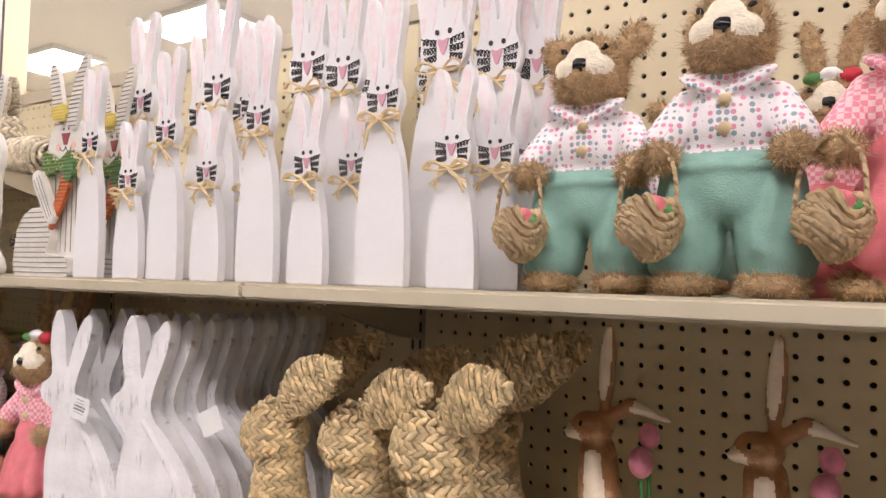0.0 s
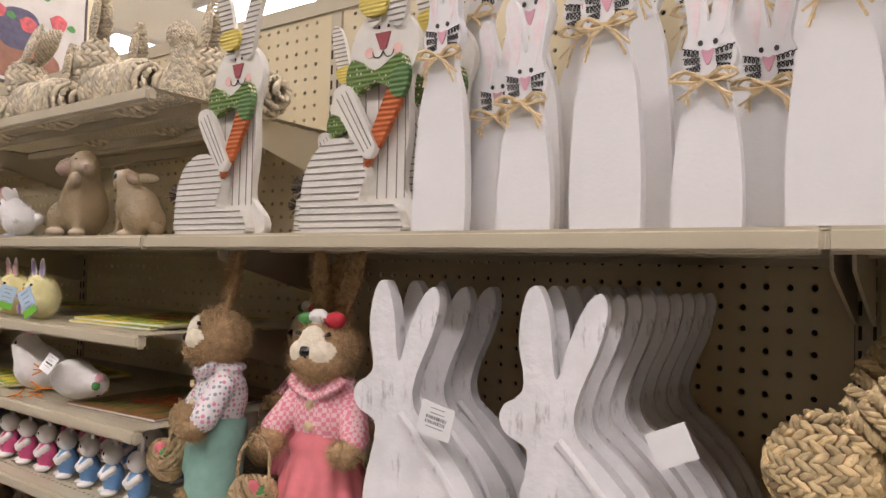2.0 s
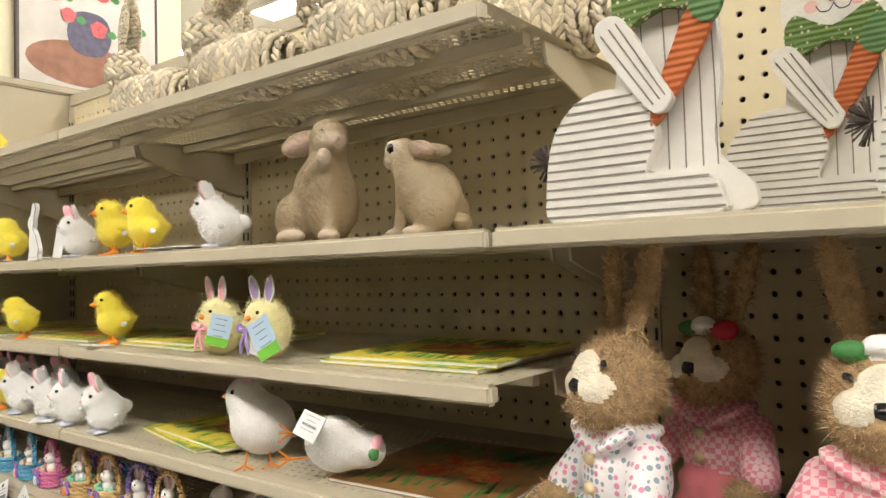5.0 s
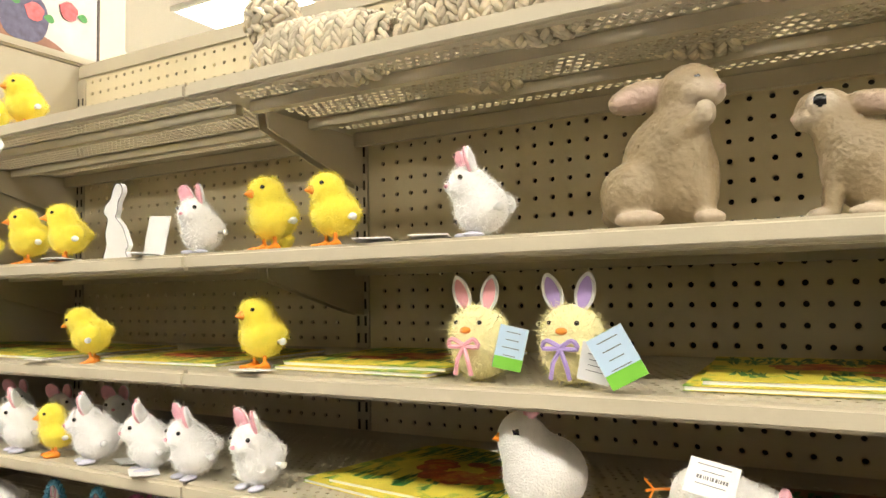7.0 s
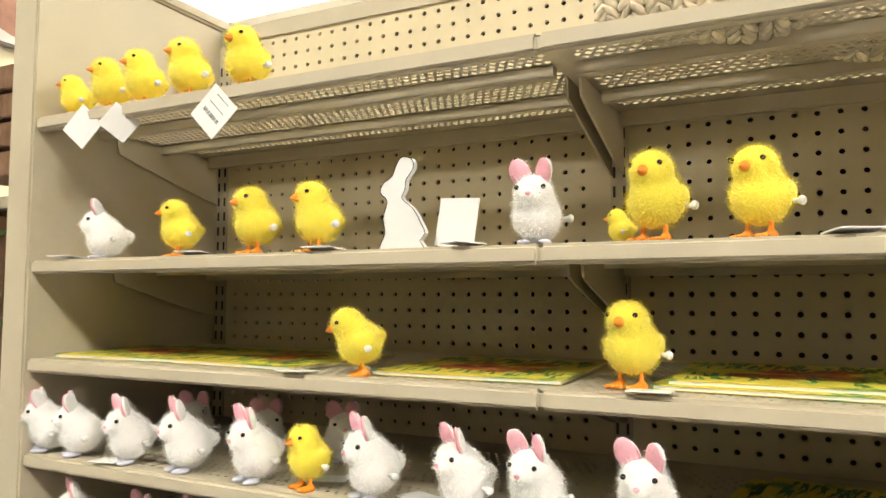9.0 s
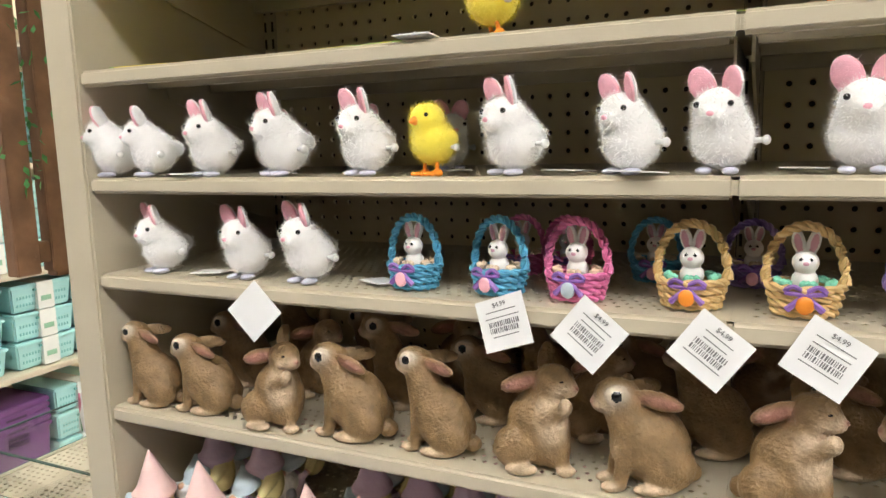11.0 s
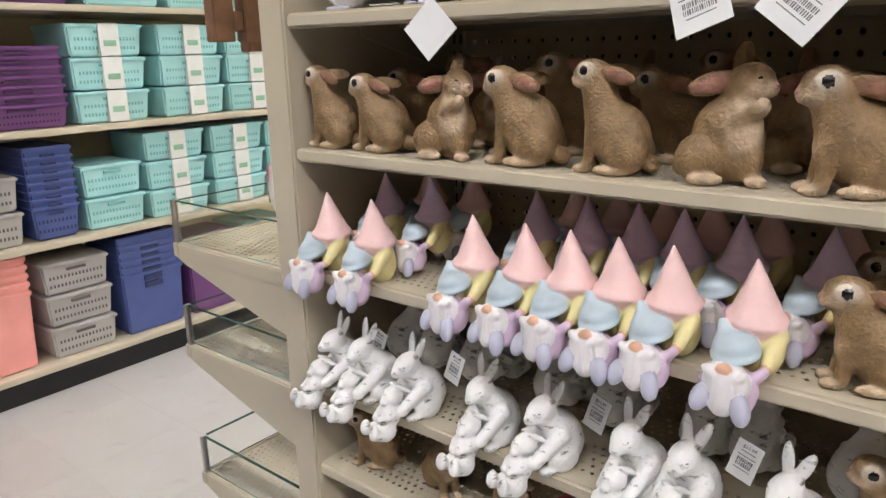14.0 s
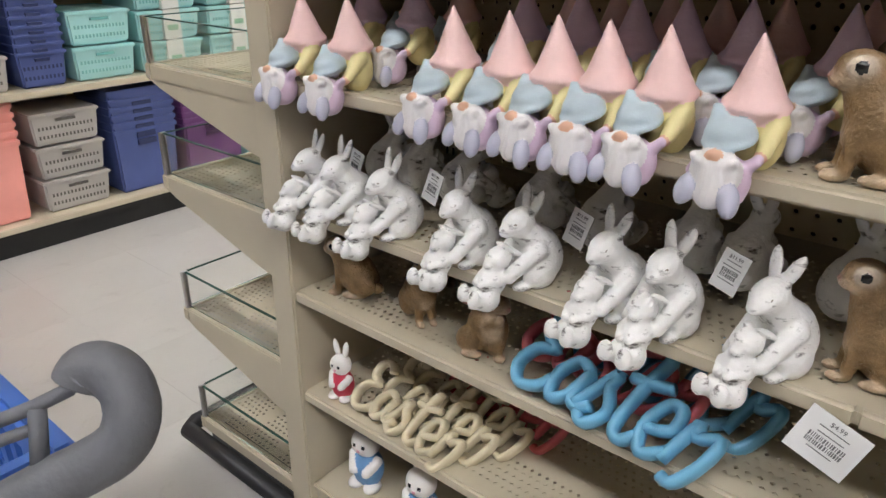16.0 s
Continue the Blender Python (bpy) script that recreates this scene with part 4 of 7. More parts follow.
def gnome(hat, name):
    P = [cap((0, 1.4, 5.0), (-0.25, 1.2, 10.1), 2.35, 0.14, 0, 0.1), ell((0.02, 1.4, 4.85), (2.6, 2.5, 0.62), 0, (4, 4, 0), 0.5), ell((0.4, 1.6, 2.3), (2.2, 1.9, 2.9), 1, k=0.2), cap((2.1, 0.9, 3.7), (2.0, -0.9, 1.8), 0.85, 0.62, 1, 0.4), ell((1.95, -1.3, 1.5), (0.5, 0.5, 0.5), 6, k=0.1),
         ell((-0.5, -1.5, 2.9), (1.95, 1.75, 1.25), 2, (0, -14, 0), 0.2), cap((-1.5, -1.3, 3.3), (-2.2, -0.8, 4.7), 0.95, 0.28, 2, 0.6), ell((-0.45, -1.7, 2.55), (2.1, 1.85, 0.55), 2, (16, -8, 0), 0.3), ell((-0.55, -3.85, 1.75), (0.62, 0.5, 0.44), 6, k=0.05),
         ell((-1.4, -3.75, 1.15), (1.15, 0.6, 0.55), 3, (0, 24, 0), 0.1), ell((0.3, -3.75, 1.15), (1.15, 0.6, 0.55), 3, (0, -24, 0), 0.1), ell((-0.55, -3.1, 0.3), (2.0, 1.35, 1.9), 3, k=0.25), ell((-0.5, -3.8, -1.1), (1.1, 0.8, 1.4), 3, (-12, 0, 0), 0.5),
         ell((-0.5, -2.1, -0.5), (2.35, 1.7, 2.1), 4, k=0.15), ell((-0.5, -2.6, -1.6), (2.1, 1.6, 1.0), 4, k=0.5), cap((1.3, -1.9, 0.7), (2.0, -2.0, 1.4), 0.55, 0.45, 4, 0.3), cap((-2.2, -1.9, 0.7), (-2.6, -2.6, -0.1), 0.6, 0.5, 4, 0.3), ell((-2.3, -4.0, -1.2), (0.82, 0.75, 1.35), 5, (-18, 14, 0), 0.1), ell((1.2, -4.2, -1.4), (0.82, 0.75, 1.35), 5, (-18, -12, 0), 0.1)]
    return figure(name, P, [hat, g_yellow, g_blue, g_beard, g_lav, g_shoe, g_skin], 0.16, rough=0.004)


GP, GL = gnome(g_pink, "gnome_pink"), gnome(g_lilac, "gnome_lilac")
GX = (-1.421, -1.340, -1.187, -1.120, -1.066, -1.013, -0.960, -0.886, -0.72, -0.64, -0.56)
for k, x in enumerate(GX):
    place(GP, "gnome_figurine", "pastel gnome pair, the tall one in a pink pointed hat", "figurine", "gnome figurines", x, 0.006, S7, -8 + rng.uniform(-6, 6), 1.0)
    for r, y in ((0, 0.07), (1, 0.15)):
        place(GL if r == 0 else GP, "gnome_figurine", "pastel gnome pair, the tall one in a lilac pointed hat" if r == 0 else "pastel gnome pair, the tall one in a pink pointed hat", "figurine", "gnome figurines", x + 0.038 + rng.uniform(-0.006, 0.006), y + 0.01, S7 + 0.027, rng.uniform(-35, 5), 0.92)
for x, y, rz in ((-0.80, 0.04, 20), (-0.79, 0.13, 10)):
    brown(BS, x, y, S7, rz, 0.95)

# ---- white rabbits with a young one, sitting on the shelf edge ----


def white_pair(name, lean):
    P = [ell((0, 2.0, 2.3), (2.5, 2.5, 2.9), 0), cap((0, 1.2, 4.0), (lean * 0.4, -0.6, 6.2), 2.1, 1.35, 0, 0.9), ell((lean * 0.6, -1.2, 6.9), (1.4, 1.9, 1.3), 0, (28, 0, 0), 0.4), ell((lean * 0.6, -2.6, 6.2), (0.72, 0.85, 0.62), 0, (25, 0, 0), 0.35)]
    P += [ell((-0.7 + lean, 0.2, 8.9), (0.62, 0.32, 1.75), 0, (-14, -14, 0), 0.2), ell((0.85 + lean, 0.3, 8.8), (0.62, 0.32, 1.75), 0, (-14, 20, 0), 0.2)]
    P += [cap((-1.8, 0.4, 4.0), (-1.5, -3.0, 1.6), 0.95, 0.7, 0, 0.5), cap((1.8, 0.4, 4.0), (1.5, -3.0, 1.6), 0.95, 0.7, 0, 0.5), ell((-2.0, 0.6, 1.2), (1.1, 2.0, 1.5), 0, k=0.4), ell((2.0, 0.6, 1.2), (1.1, 2.0, 1.5), 0, k=0.4), ell((-1.9, -1.4, 0.4), (0.7, 1.3, 0.5), 0, k=0.2), ell((1.9, -1.4, 0.4), (0.7, 1.3, 0.5), 0, k=0.2)]
    P += [ell((0.1, -3.4, 3.3), (1.3, 1.45, 1.15), 0, (20, 0, 0), 0.2), ell((0.1, -4.6, 2.8), (0.62, 0.6, 0.5), 0, k=0.25), ell((-0.75, -2.3, 4.2), (0.45, 1.2, 0.3), 0, (-30, 0, 16), 0.15), ell((0.95, -2.3, 4.2), (0.45, 1.2, 0.3), 0, (-30, 0, -16), 0.15)]
    P += [ell((0.1, -4.1, 1.0), (1.5, 1.5, 1.7), 0, k=0.4), ell((0.1, -4.9, -0.8), (1.75, 1.5, 1.5), 0, k=0.4), cap((-1.1, -4.4, 1.3), (-0.4, -5.7, 0.9), 0.5, 0.42, 0, 0.2), cap((1.3, -4.4, 1.3), (0.6, -5.7, 0.9), 0.5, 0.42, 0, 0.2)]
    P += [cap((-0.8, -5.2, -1.0), (-0.95, -6.6, -0.6), 0.85, 0.72, 0, 0.25), cap((1.0, -5.2, -1.0), (1.05, -6.6, -0.6), 0.85, 0.72, 0, 0.25), ell((-0.95, -6.9, -0.2), (0.75, 0.45, 1.0), 0, (-20, 0, 0), 0.2), ell((1.05, -6.9, -0.2), (0.75, 0.45, 1.0), 0, (-20, 0, 0), 0.2)]
    P += [ell((sx * 0.62 + 0.1, -4.45, 3.35), (0.28, 0.12, 0.06), 1, (0, 0, -sx * 30), 0.01) for sx in (-1, 1)] + [ell((sx * 0.98 + lean * 0.6, -2.1, 7.1), (0.12, 0.35, 0.07), 1, k=0.01) for sx in (-1, 1)]
    return figure(name, P, [white_cer, groove], 0.18, rough=0.012)


WA, WB = white_pair("white_rabbit_pair", 0.3), white_pair("white_rabbit_pair_tilted", -0.5)
WX = (-1.413, -1.358, -1.282, -1.167, -1.087, -0.986, -0.933, -0.837, -0.70, -0.60)
for k, x in enumerate(WX):
    place((WA, WB)[k % 2], "rabbit_figurine", "distressed white ceramic rabbit with a young one, legs hanging down", "figurine", "white rabbit figurines", x, 0.018, S8, rng.uniform(-24, -2), 1.0)
    place((WB, WA)[k % 2], "rabbit_figurine", "distressed white ceramic rabbit holding a young one", "figurine", "white rabbit figurines", x + 0.04, 0.12, S8 + 0.026, 180 + rng.uniform(-30, 10), 0.92)
    if k % 2 == 0:
        card("price_tag", 0.026, 0.038, "white hang tag with a barcode on a rabbit figurine", pose(x + 0.045, 0.045, S8 + 0.062, -12, 12, -10), 6, True, words="$11.99")
for mesh, x, y, rz in ((BS, -1.39, 0.05, 30), (BT, -1.27, 0.06, 150), (BG, -1.16, 0.05, 20), (BS, -1.05, 0.12, 10), (BS, -1.33, 0.15, 0)):
    brown(mesh, x, y, S9, rz, 0.85)
card("price_tag", 0.05, 0.045, "white hang tag with a barcode and price", pose(-0.775, -0.012, S8 - 0.032, -8, 20, 0), 6, True, words="$4.99")
brown(BT, -0.765, 0.05, S8, 20, 0.9)

# ---- flat white wooden bunnies ----


def flat_bunny(neck, half, head, ear, label, group):
    ob = tagged(new("wooden_bunny"), label, "ornament", group)
    r, n = head, neck
    right = [(half, 0), (half, n * 0.25), (half * 0.93, n * 0.5), (half * 0.78, n * 0.75), (r * 0.72, n * 0.94), (r * 0.70, n), (r * 0.95, n + r * 0.45), (r * 1.05, n + r), (r * 0.9, n + r * 1.6), (r * 0.75, n + r * 2.0)]
    top = n + r * 2.0
    right += [(r * 0.92, top + ear * 0.4), (r * 1.12, top + ear * 0.78), (r * 0.98, top + ear * 0.97), (r * 0.7, top + ear), (r * 0.46, top + ear * 0.84), (r * 0.18, top + ear * 0.4), (0, top + ear * 0.02)]
    pts = spline(right, 3, False)
    out = pts + [(-x, z) for x, z in pts[::-1][1:]]
    part("board", slab(out, 0.0, 0.010), white_paint, ob, bevel=0.0012)
    f = -0.0006
    for sx in (-1, 1):
        c = [(sx * r * 0.46, top - ear * 0.10), (sx * r * 0.30, top + ear * 0.42), (sx * r * 0.56, top + ear * 0.88), (sx * r * 0.94, top + ear * 0.88), (sx * r * 0.82, top + ear * 0.42)]
        part("ear_paint", slab(spline(c, 4), f, 0.0006), ear_pink, ob, "pink brushed paint inside the ear")
        part("eye", slab([(sx * r * 0.28 + r * 0.095 * math.cos(a), n + r * 1.5 + r * 0.11 * math.sin(a)) for a in np.linspace(0, 5.5, 8)], f - 0.0004, 0.0004), ink, ob)
        bm = bmesh.new()
        rr = random.Random(int(neck * 1e4) + sx)
        for k in range(3):
            z = n + r * (1.08 - 0.27 * k)
            w0, w1, tilt = r * rr.uniform(0.26, 0.34), r * (0.94 - 0.05 * k), r * (0.16 - 0.12 * k)
            q = []
            for j in range(29):
                u = j / 28
                a = u * 2 * math.pi * rr.uniform(3.9, 4.1)
                q.append((sx * (w0 + (w1 - w0) * u + r * 0.085 * math.sin(a)), f, z + tilt * u + r * 0.12 * math.cos(a)))
            tube(bm, q, r * 0.030, 3)
        part("whisker_paint", bm, ink, ob, "black painted whisker strokes")
    part("nose", slab(spline([(-r * 0.24, n + r * 1.22), (0, n + r * 1.16), (r * 0.24, n + r * 1.22), (r * 0.10, n + r * 0.75), (0, n + r * 0.62), (-r * 0.10, n + r * 0.75)], 3), f - 0.0006, 0.0004), nose_pink, ob, "pink painted nose")
    bm = bmesh.new()
    z = n - r * 0.02
    w = r * 0.74
    rr = random.Random(int(neck * 5e4))
    for k in range(4):
        tube(bm, spline([(-w, 0.008, z + 0.001 * k), (-w * 0.8, -0.002, z + 0.0012 * k), (0, -0.004, z + 0.001 * k), (w * 0.8, -0.002, z + 0.0012 * k), (w, 0.008, z + 0.001 * k)], 3, False), 0.0011, 5)
    for sx in (-1, 1):
        for k in range(3):
            a = rr.uniform(0.7, 1.15)
            tube(bm, spline([(0, -0.005, z), (sx * r * 0.75 * a, -0.009, z + r * 0.36), (sx * r * 1.2 * a, -0.008, z + r * 0.08), (sx * r * 0.45, -0.008, z - r * 0.1), (0, -0.005, z)], 3, False), 0.0014, 5)
            tube(bm, spline([(0, -0.006, z), (sx * r * 0.5 * a, -0.008, z - r * 0.35), (sx * r * rr.uniform(0.6, 1.1), -0.006, z - r * rr.uniform(0.6, 1.3))], 3, False), 0.0013, 4)
    part("raffia_bow", bm, raffia, ob, "natural raffia bow")
    return ob


FS = flat_bunny(0.107, 0.0250, 0.0190, 0.055, "small flat white wooden bunny with a raffia bow", "flat wooden bunnies")
FT = flat_bunny(0.160, 0.0300, 0.0205, 0.080, "tall flat white wooden bunny with a raffia bow", "flat wooden bunnies")
FL = flat_bunny(0.228, 0.043, 0.0285, 0.100, "largest flat white wooden bunny with a raffia bow", "flat wooden bunnies")
for x in (0.534, 0.684, 0.840, 1.016):
    put(FS, x, 0.012, S2, rng.uniform(-3, 3))
for x, y in ((0.487, 0.045), (0.718, 0.05), (0.872, 0.045), (1.042, 0.045), (1.068, 0.075)):
    put(FS, x, y, S2, rng.uniform(-3, 3))
for x in (0.446, 0.606, 0.766, 0.936):
    put(FT, x, 0.012, S2, rng.uniform(-2, 2))
for x, y, s in ((0.425, 0.098, 1.0), (0.589, 0.10, 1.0), (0.752, 0.10, 1.02), (0.830, 0.075, 0.93), (0.947, 0.10, 1.0), (1.0, 0.122, 0.95), (1.035, 0.145, 0.92)):
    put(FL, x, y, S2, rng.uniform(-2, 2), s)
for x, s in ((0.44, 1.0), (0.56, 1.0), (0.675, 1.03), (0.79, 1.0), (0.90, 1.0), (1.015, 0.96)):
    put(FL, x, 0.19, S2, rng.uniform(-3, 3), s)
for x in (0.49, 0.62, 0.735, 0.85, 0.965):
    put(FL, x, 0.235, S2, rng.uniform(-3, 3), 1.05)

# ---- corrugated rabbits with carrots ----


def cm(pts):
    return [(x * 0.01, z * 0.01) for x, z in pts]


def hatch(outline, dz, y0, y1, t=0.0007):
    bm = bmesh.new()
    zs = [p[1] for p in outline]
    z = min(zs) + dz
    while z < max(zs) - dz * 0.5:
        xs = []
        for i in range(len(outline)):
            a, b = outline[i], outline[(i + 1) % len(outline)]
            if (a[1] - z) * (b[1] - z) < 0:
                xs.append(a[0] + (b[0] - a[0]) * (z - a[1]) / (b[1] - a[1]))
        xs.sort()
        for i in range(0, len(xs) - 1, 2):
            box(bm, xs[i] + 0.0008, xs[i + 1] - 0.0008, y0, y1, z - t, z + t)
        z += dz
    return bm


tail_dark = mat("dark_sisal", (0.09, 0.07, 0.06), 0.9, 0.3, 200)


def carrot_rabbit():
    ob = tagged(new("corrugated_rabbit"), "white corrugated metal rabbit holding a carrot, green dotted bow", "ornament", "corrugated rabbits")
    body = spline(cm([(5.5, 0), (14.3, 0), (15.2, 1.8), (13.6, 3.4), (12.6, 5), (13.2, 10), (13.0, 15.4), (13.9, 17.6), (13.9, 20.0), (11.8, 22.6), (7.6, 22.6), (5.4, 20.0), (5.5, 17.4), (6.3, 15.4), (5.6, 12), (5, 6)]), 4)
    part("body_board", slab(body, 0.006, 0.016), corrug, ob, bevel=0.001)
    bm = bmesh.new()
    for k, x in enumerate((7.5, 9.2, 10.4, 11.6, 12.6)):
        tube(bm, [(x * 0.01, 0.0058, 0.16), (x * 0.01 + 0.002, 0.0056, 0.1), (x * 0.0102, 0.0058, 0.035)], 0.0007, 4)
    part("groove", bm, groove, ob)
    for pts in ([(8.0, 21.5), (6.6, 25), (5.6, 29), (5.9, 31), (7.4, 30), (8.8, 26), (9.5, 22)], [(10.2, 22), (10.9, 25.5), (12.6, 29.6), (14.2, 31.6), (14.6, 29.4), (13.2, 25), (12.2, 21)]):
        o = spline(cm(pts), 4)
        e = part("ear", slab(o, 0.002, 0.008), corrug, ob, "grey-striped corrugated ear", bevel=0.0006)
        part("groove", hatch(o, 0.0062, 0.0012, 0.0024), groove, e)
    h = spline(cm([(0.4, 0), (0, 3.2), (0.6, 6.6), (2.6, 9.2), (5.6, 9.8), (8.0, 8.6), (9.0, 5.8), (8.2, 3.2), (12.4, 2.8), (13.4, 1.4), (13.2, 0), (7, 0)]), 4)
    hp = part("haunch", slab(h, -0.008, 0.006), corrug, ob, "white corrugated haunch", bevel=0.001)
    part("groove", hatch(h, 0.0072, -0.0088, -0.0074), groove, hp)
    a = spline(cm([(4.6, 14.6), (6.0, 15.2), (7.2, 14.2), (9.8, 9.6), (10.4, 8.4), (9.6, 7.4), (8.4, 8), (5.2, 12.6)]), 4)
    ap = part("arm", slab(a, -0.012, -0.004), corrug, ob, "white corrugated arm", bevel=0.001)
    bm = bmesh.new()
    for d in (0.25, 0.55, 0.8):
        p, q = Vector((0.046 + 0.022 * d, 0, 0.135 + 0.012 * d)), Vector((0.086 + 0.016 * d, 0, 0.078 + 0.010 * d))
        tube(bm, [(p.x, -0.0124, p.z), (q.x, -0.0124, q.z)], 0.0006, 4)
    part("groove", bm, groove, ap)
    c = spline(cm([(8.6, 6.4), (8.9, 8.6), (10.5, 12.4), (11.6, 14.6), (13.2, 13.8), (12.1, 11.2), (10.2, 8.2)]), 4)
    cp = part("carrot", slab(c, -0.008, -0.002), carrot, ob, "orange corrugated carrot", bevel=0.0008)
    t = spline(cm([(11.7, 14.2), (12.0, 15.8), (13.1, 16.7), (14.0, 16.0), (13.8, 14.2), (12.9, 13.2)]), 4)
    part("carrot_top", slab(t, -0.0094, -0.003), carrot_top, cp, "green corrugated carrot top")
    b = spline(cm([(9.6, 16.3), (6.7, 17.9), (5.7, 16.1), (6.7, 14.2), (9.6, 15.3), (12.5, 14.2), (13.5, 16.1), (12.5, 17.9)]), 4)
    part("bow_tie", slab(b, -0.006, 0.004), bow_green, ob, "green bow tie with cream dots", bevel=0.0008)
    o = spline(cm([(7.2, 22.8), (7.0, 24.4), (10.2, 24.6), (10.4, 22.8), (8.8, 22.2)]), 4)
    part("yellow_hat", slab(o, -0.002, 0.006), hat_yellow, ob, "yellow ribbed topknot", bevel=0.001)
    part("nose", slab(cm([(8.6, 20.6), (10.6, 20.6), (10.0, 18.9), (9.3, 18.9)]), 0.0046, 0.0064), maroon, ob, "maroon nose")
    bm = bmesh.new()
    for sx in (-1, 1):
        tube(bm, spline([(0.0965, 0.0055, 0.187), (0.0965 + sx * 0.004, 0.0055, 0.181), (0.0965 + sx * 0.011, 0.0055, 0.1815), (0.0965 + sx * 0.014, 0.0055, 0.187)], 3, False), 0.0006, 4)
        tube(bm, [(0.0965 + sx * 0.006, 0.0055, 0.2105), (0.0965 + sx * 0.006, 0.0055, 0.2135)], 0.0012, 5)
    part("painted_face", bm, ink, ob, "painted black mouth and eyes")
    for sx in (-1, 1):
        part("cheek", slab([(0.0965 + sx * 0.018 + 0.006 * math.cos(q), 0.187 + 0.006 * math.sin(q)) for q in np.linspace(0, 5.8, 12)], 0.0054, 0.0062), blush, ob, "pink cheek")
    bm = bmesh.new()
    r2 = random.Random(3)
    for k in range(60):
        p = Vector((-0.004, 0.004, 0.05))
        d = Vector((r2.uniform(-1, 0.1), r2.uniform(-1, 1), r2.uniform(-1, 1))).normalized() * 0.016
        tube(bm, [p, p + d], 0.0007, 3)
    part("tail", bm, tail_dark, ob, "dark frayed sisal tail")
    return ob


CR = carrot_rabbit()
put(CR, 0.048, 0.018, S2, 0, 0.98)
put(CR, 0.27, 0.016, S2, 2, 0.98)
put(CR, 0.15, 0.12, S2, 0, 0.86)
put(CR, 0.305, 0.075, S2, -2, 0.96)

# ---- whitewashed rabbit boards, one behind another ----


def rabbit_board():
    ob = tagged(new("rabbit_board"), "whitewashed wooden rabbit silhouette with worn dark edges", "ornament", "whitewashed rabbit silhouettes")
    o = spline(cm([(0, 18.4), (0.7, 17), (2.6, 16), (2.2, 13), (1.4, 9), (1.6, 3), (1.4, 0), (13.2, 0), (14.4, 3), (13.9, 8), (11.8, 12), (8.8, 15.4), (6.8, 17.2), (6.4, 19), (7.0, 21.4), (8.3, 24.6), (9.0, 27.6), (8.5, 29.2), (7.2, 28.2), (5.8, 24.8), (5.0, 21.8), (4.6, 23.2), (4.2, 27), (3.2, 29.6), (2.1, 28.8), (1.6, 25), (2.2, 21.6), (1.8, 20.4), (0.5, 19.6)]), 3)
    part("board", slab(o, 0, 0.02), distress, ob, bevel=0.0022)
    bm = bmesh.new()
    tube(bm, spline([(0.052, -0.0005, 0.170), (0.075, -0.002, 0.145), (0.105, -0.002, 0.105), (0.125, -0.001, 0.05), (0.128, 0, 0.02)], 5, False), 0.0042, 6)
    part("back_ridge", bm, distress, ob)
    return ob


RB = rabbit_board()
for k in range(3):
    put(RB, 0.350 + 0.004 * k, 0.012 + 0.045 * k, SB, 12 + rng.uniform(-4, 4))
for k in range(9):
    put(RB, 0.516 + 0.003 * k, 0.012 + 0.030 * k, SB, 12 + rng.uniform(-2, 2))
card("price_tag", 0.034, 0.03, "white price tag with barcode hanging from a rabbit board", pose(0.452, 0.01, SB + 0.172, 0, 12, 8), 5, True)
card("price_tag", 0.034, 0.03, "blank white price tag hanging from a rabbit board", pose(0.648, 0.06, SB + 0.172, 0, -25, 8), 0, False)

# ---- braided seagrass rabbits ----
SPH = [(math.cos(a) * math.sin(b), math.sin(a) * math.sin(b), math.cos(b)) for b in (0.0, 0.9, 1.57, 2.24, 3.1416) for a in np.linspace(0, 2 * math.pi, 7)[:-1]]
SPF = [(6 * i + j, 6 * i + (j + 1) % 6, 6 * (i + 1) + (j + 1) % 6, 6 * (i + 1) + j) for i in range(4) for j in range(6)]


def grains(name, items, material):
    """One woven mesh of short overlapping straw twists: (place, along, length, width)."""
    V, Fc = [], []
    for p, d, l, w in items:
        d = Vector(d).normalized()
        u = d.orthogonal().normalized()
        v = d.cross(u)
        k = len(V)
        for a, b, c in SPH:
            V.append(tuple(Vector(p) + u * (a * w) + v * (b * w) + d * (c * l)))
        Fc += [tuple(k + i for i in f) for f in SPF]
    return quick_mesh(name, V, Fc, [material])


def woven(axis, radii, n_ring, flat=1.0, g=0.0055, seed=1, up=Vector((0, 0, 1))):
    """Rings of twists round a bent axis."""
    r2 = random.Random(seed)
    out = []
    k = len(axis)
    for i in range(k):
        d = (Vector(axis[min(i + 1, k - 1)]) - Vector(axis[max(i - 1, 0)])).normalized()
        u = d.cross(Vector((0, 1, 0.03))).normalized()
        v = d.cross(u)
        R = radii[i]
        n = max(5, int(n_ring * R / max(radii)))
        for j in range(n):
            a = 2 * math.pi * (j + 0.5 * (i % 2)) / n
            p = Vector(axis[i]) + u * R * math.cos(a) + v * R * flat * math.sin(a)
            t = (-u * math.sin(a) + v * flat * math.cos(a)).normalized()
            lean = 0.75 if i % 2 else -0.75
            out.append((p, t + d * lean + Vector((r2.uniform(-0.2, 0.2), r2.uniform(-0.2, 0.2), r2.uniform(-0.2, 0.2))), g * r2.uniform(1.0, 1.35), g * r2.uniform(0.42, 0.56)))
    return out


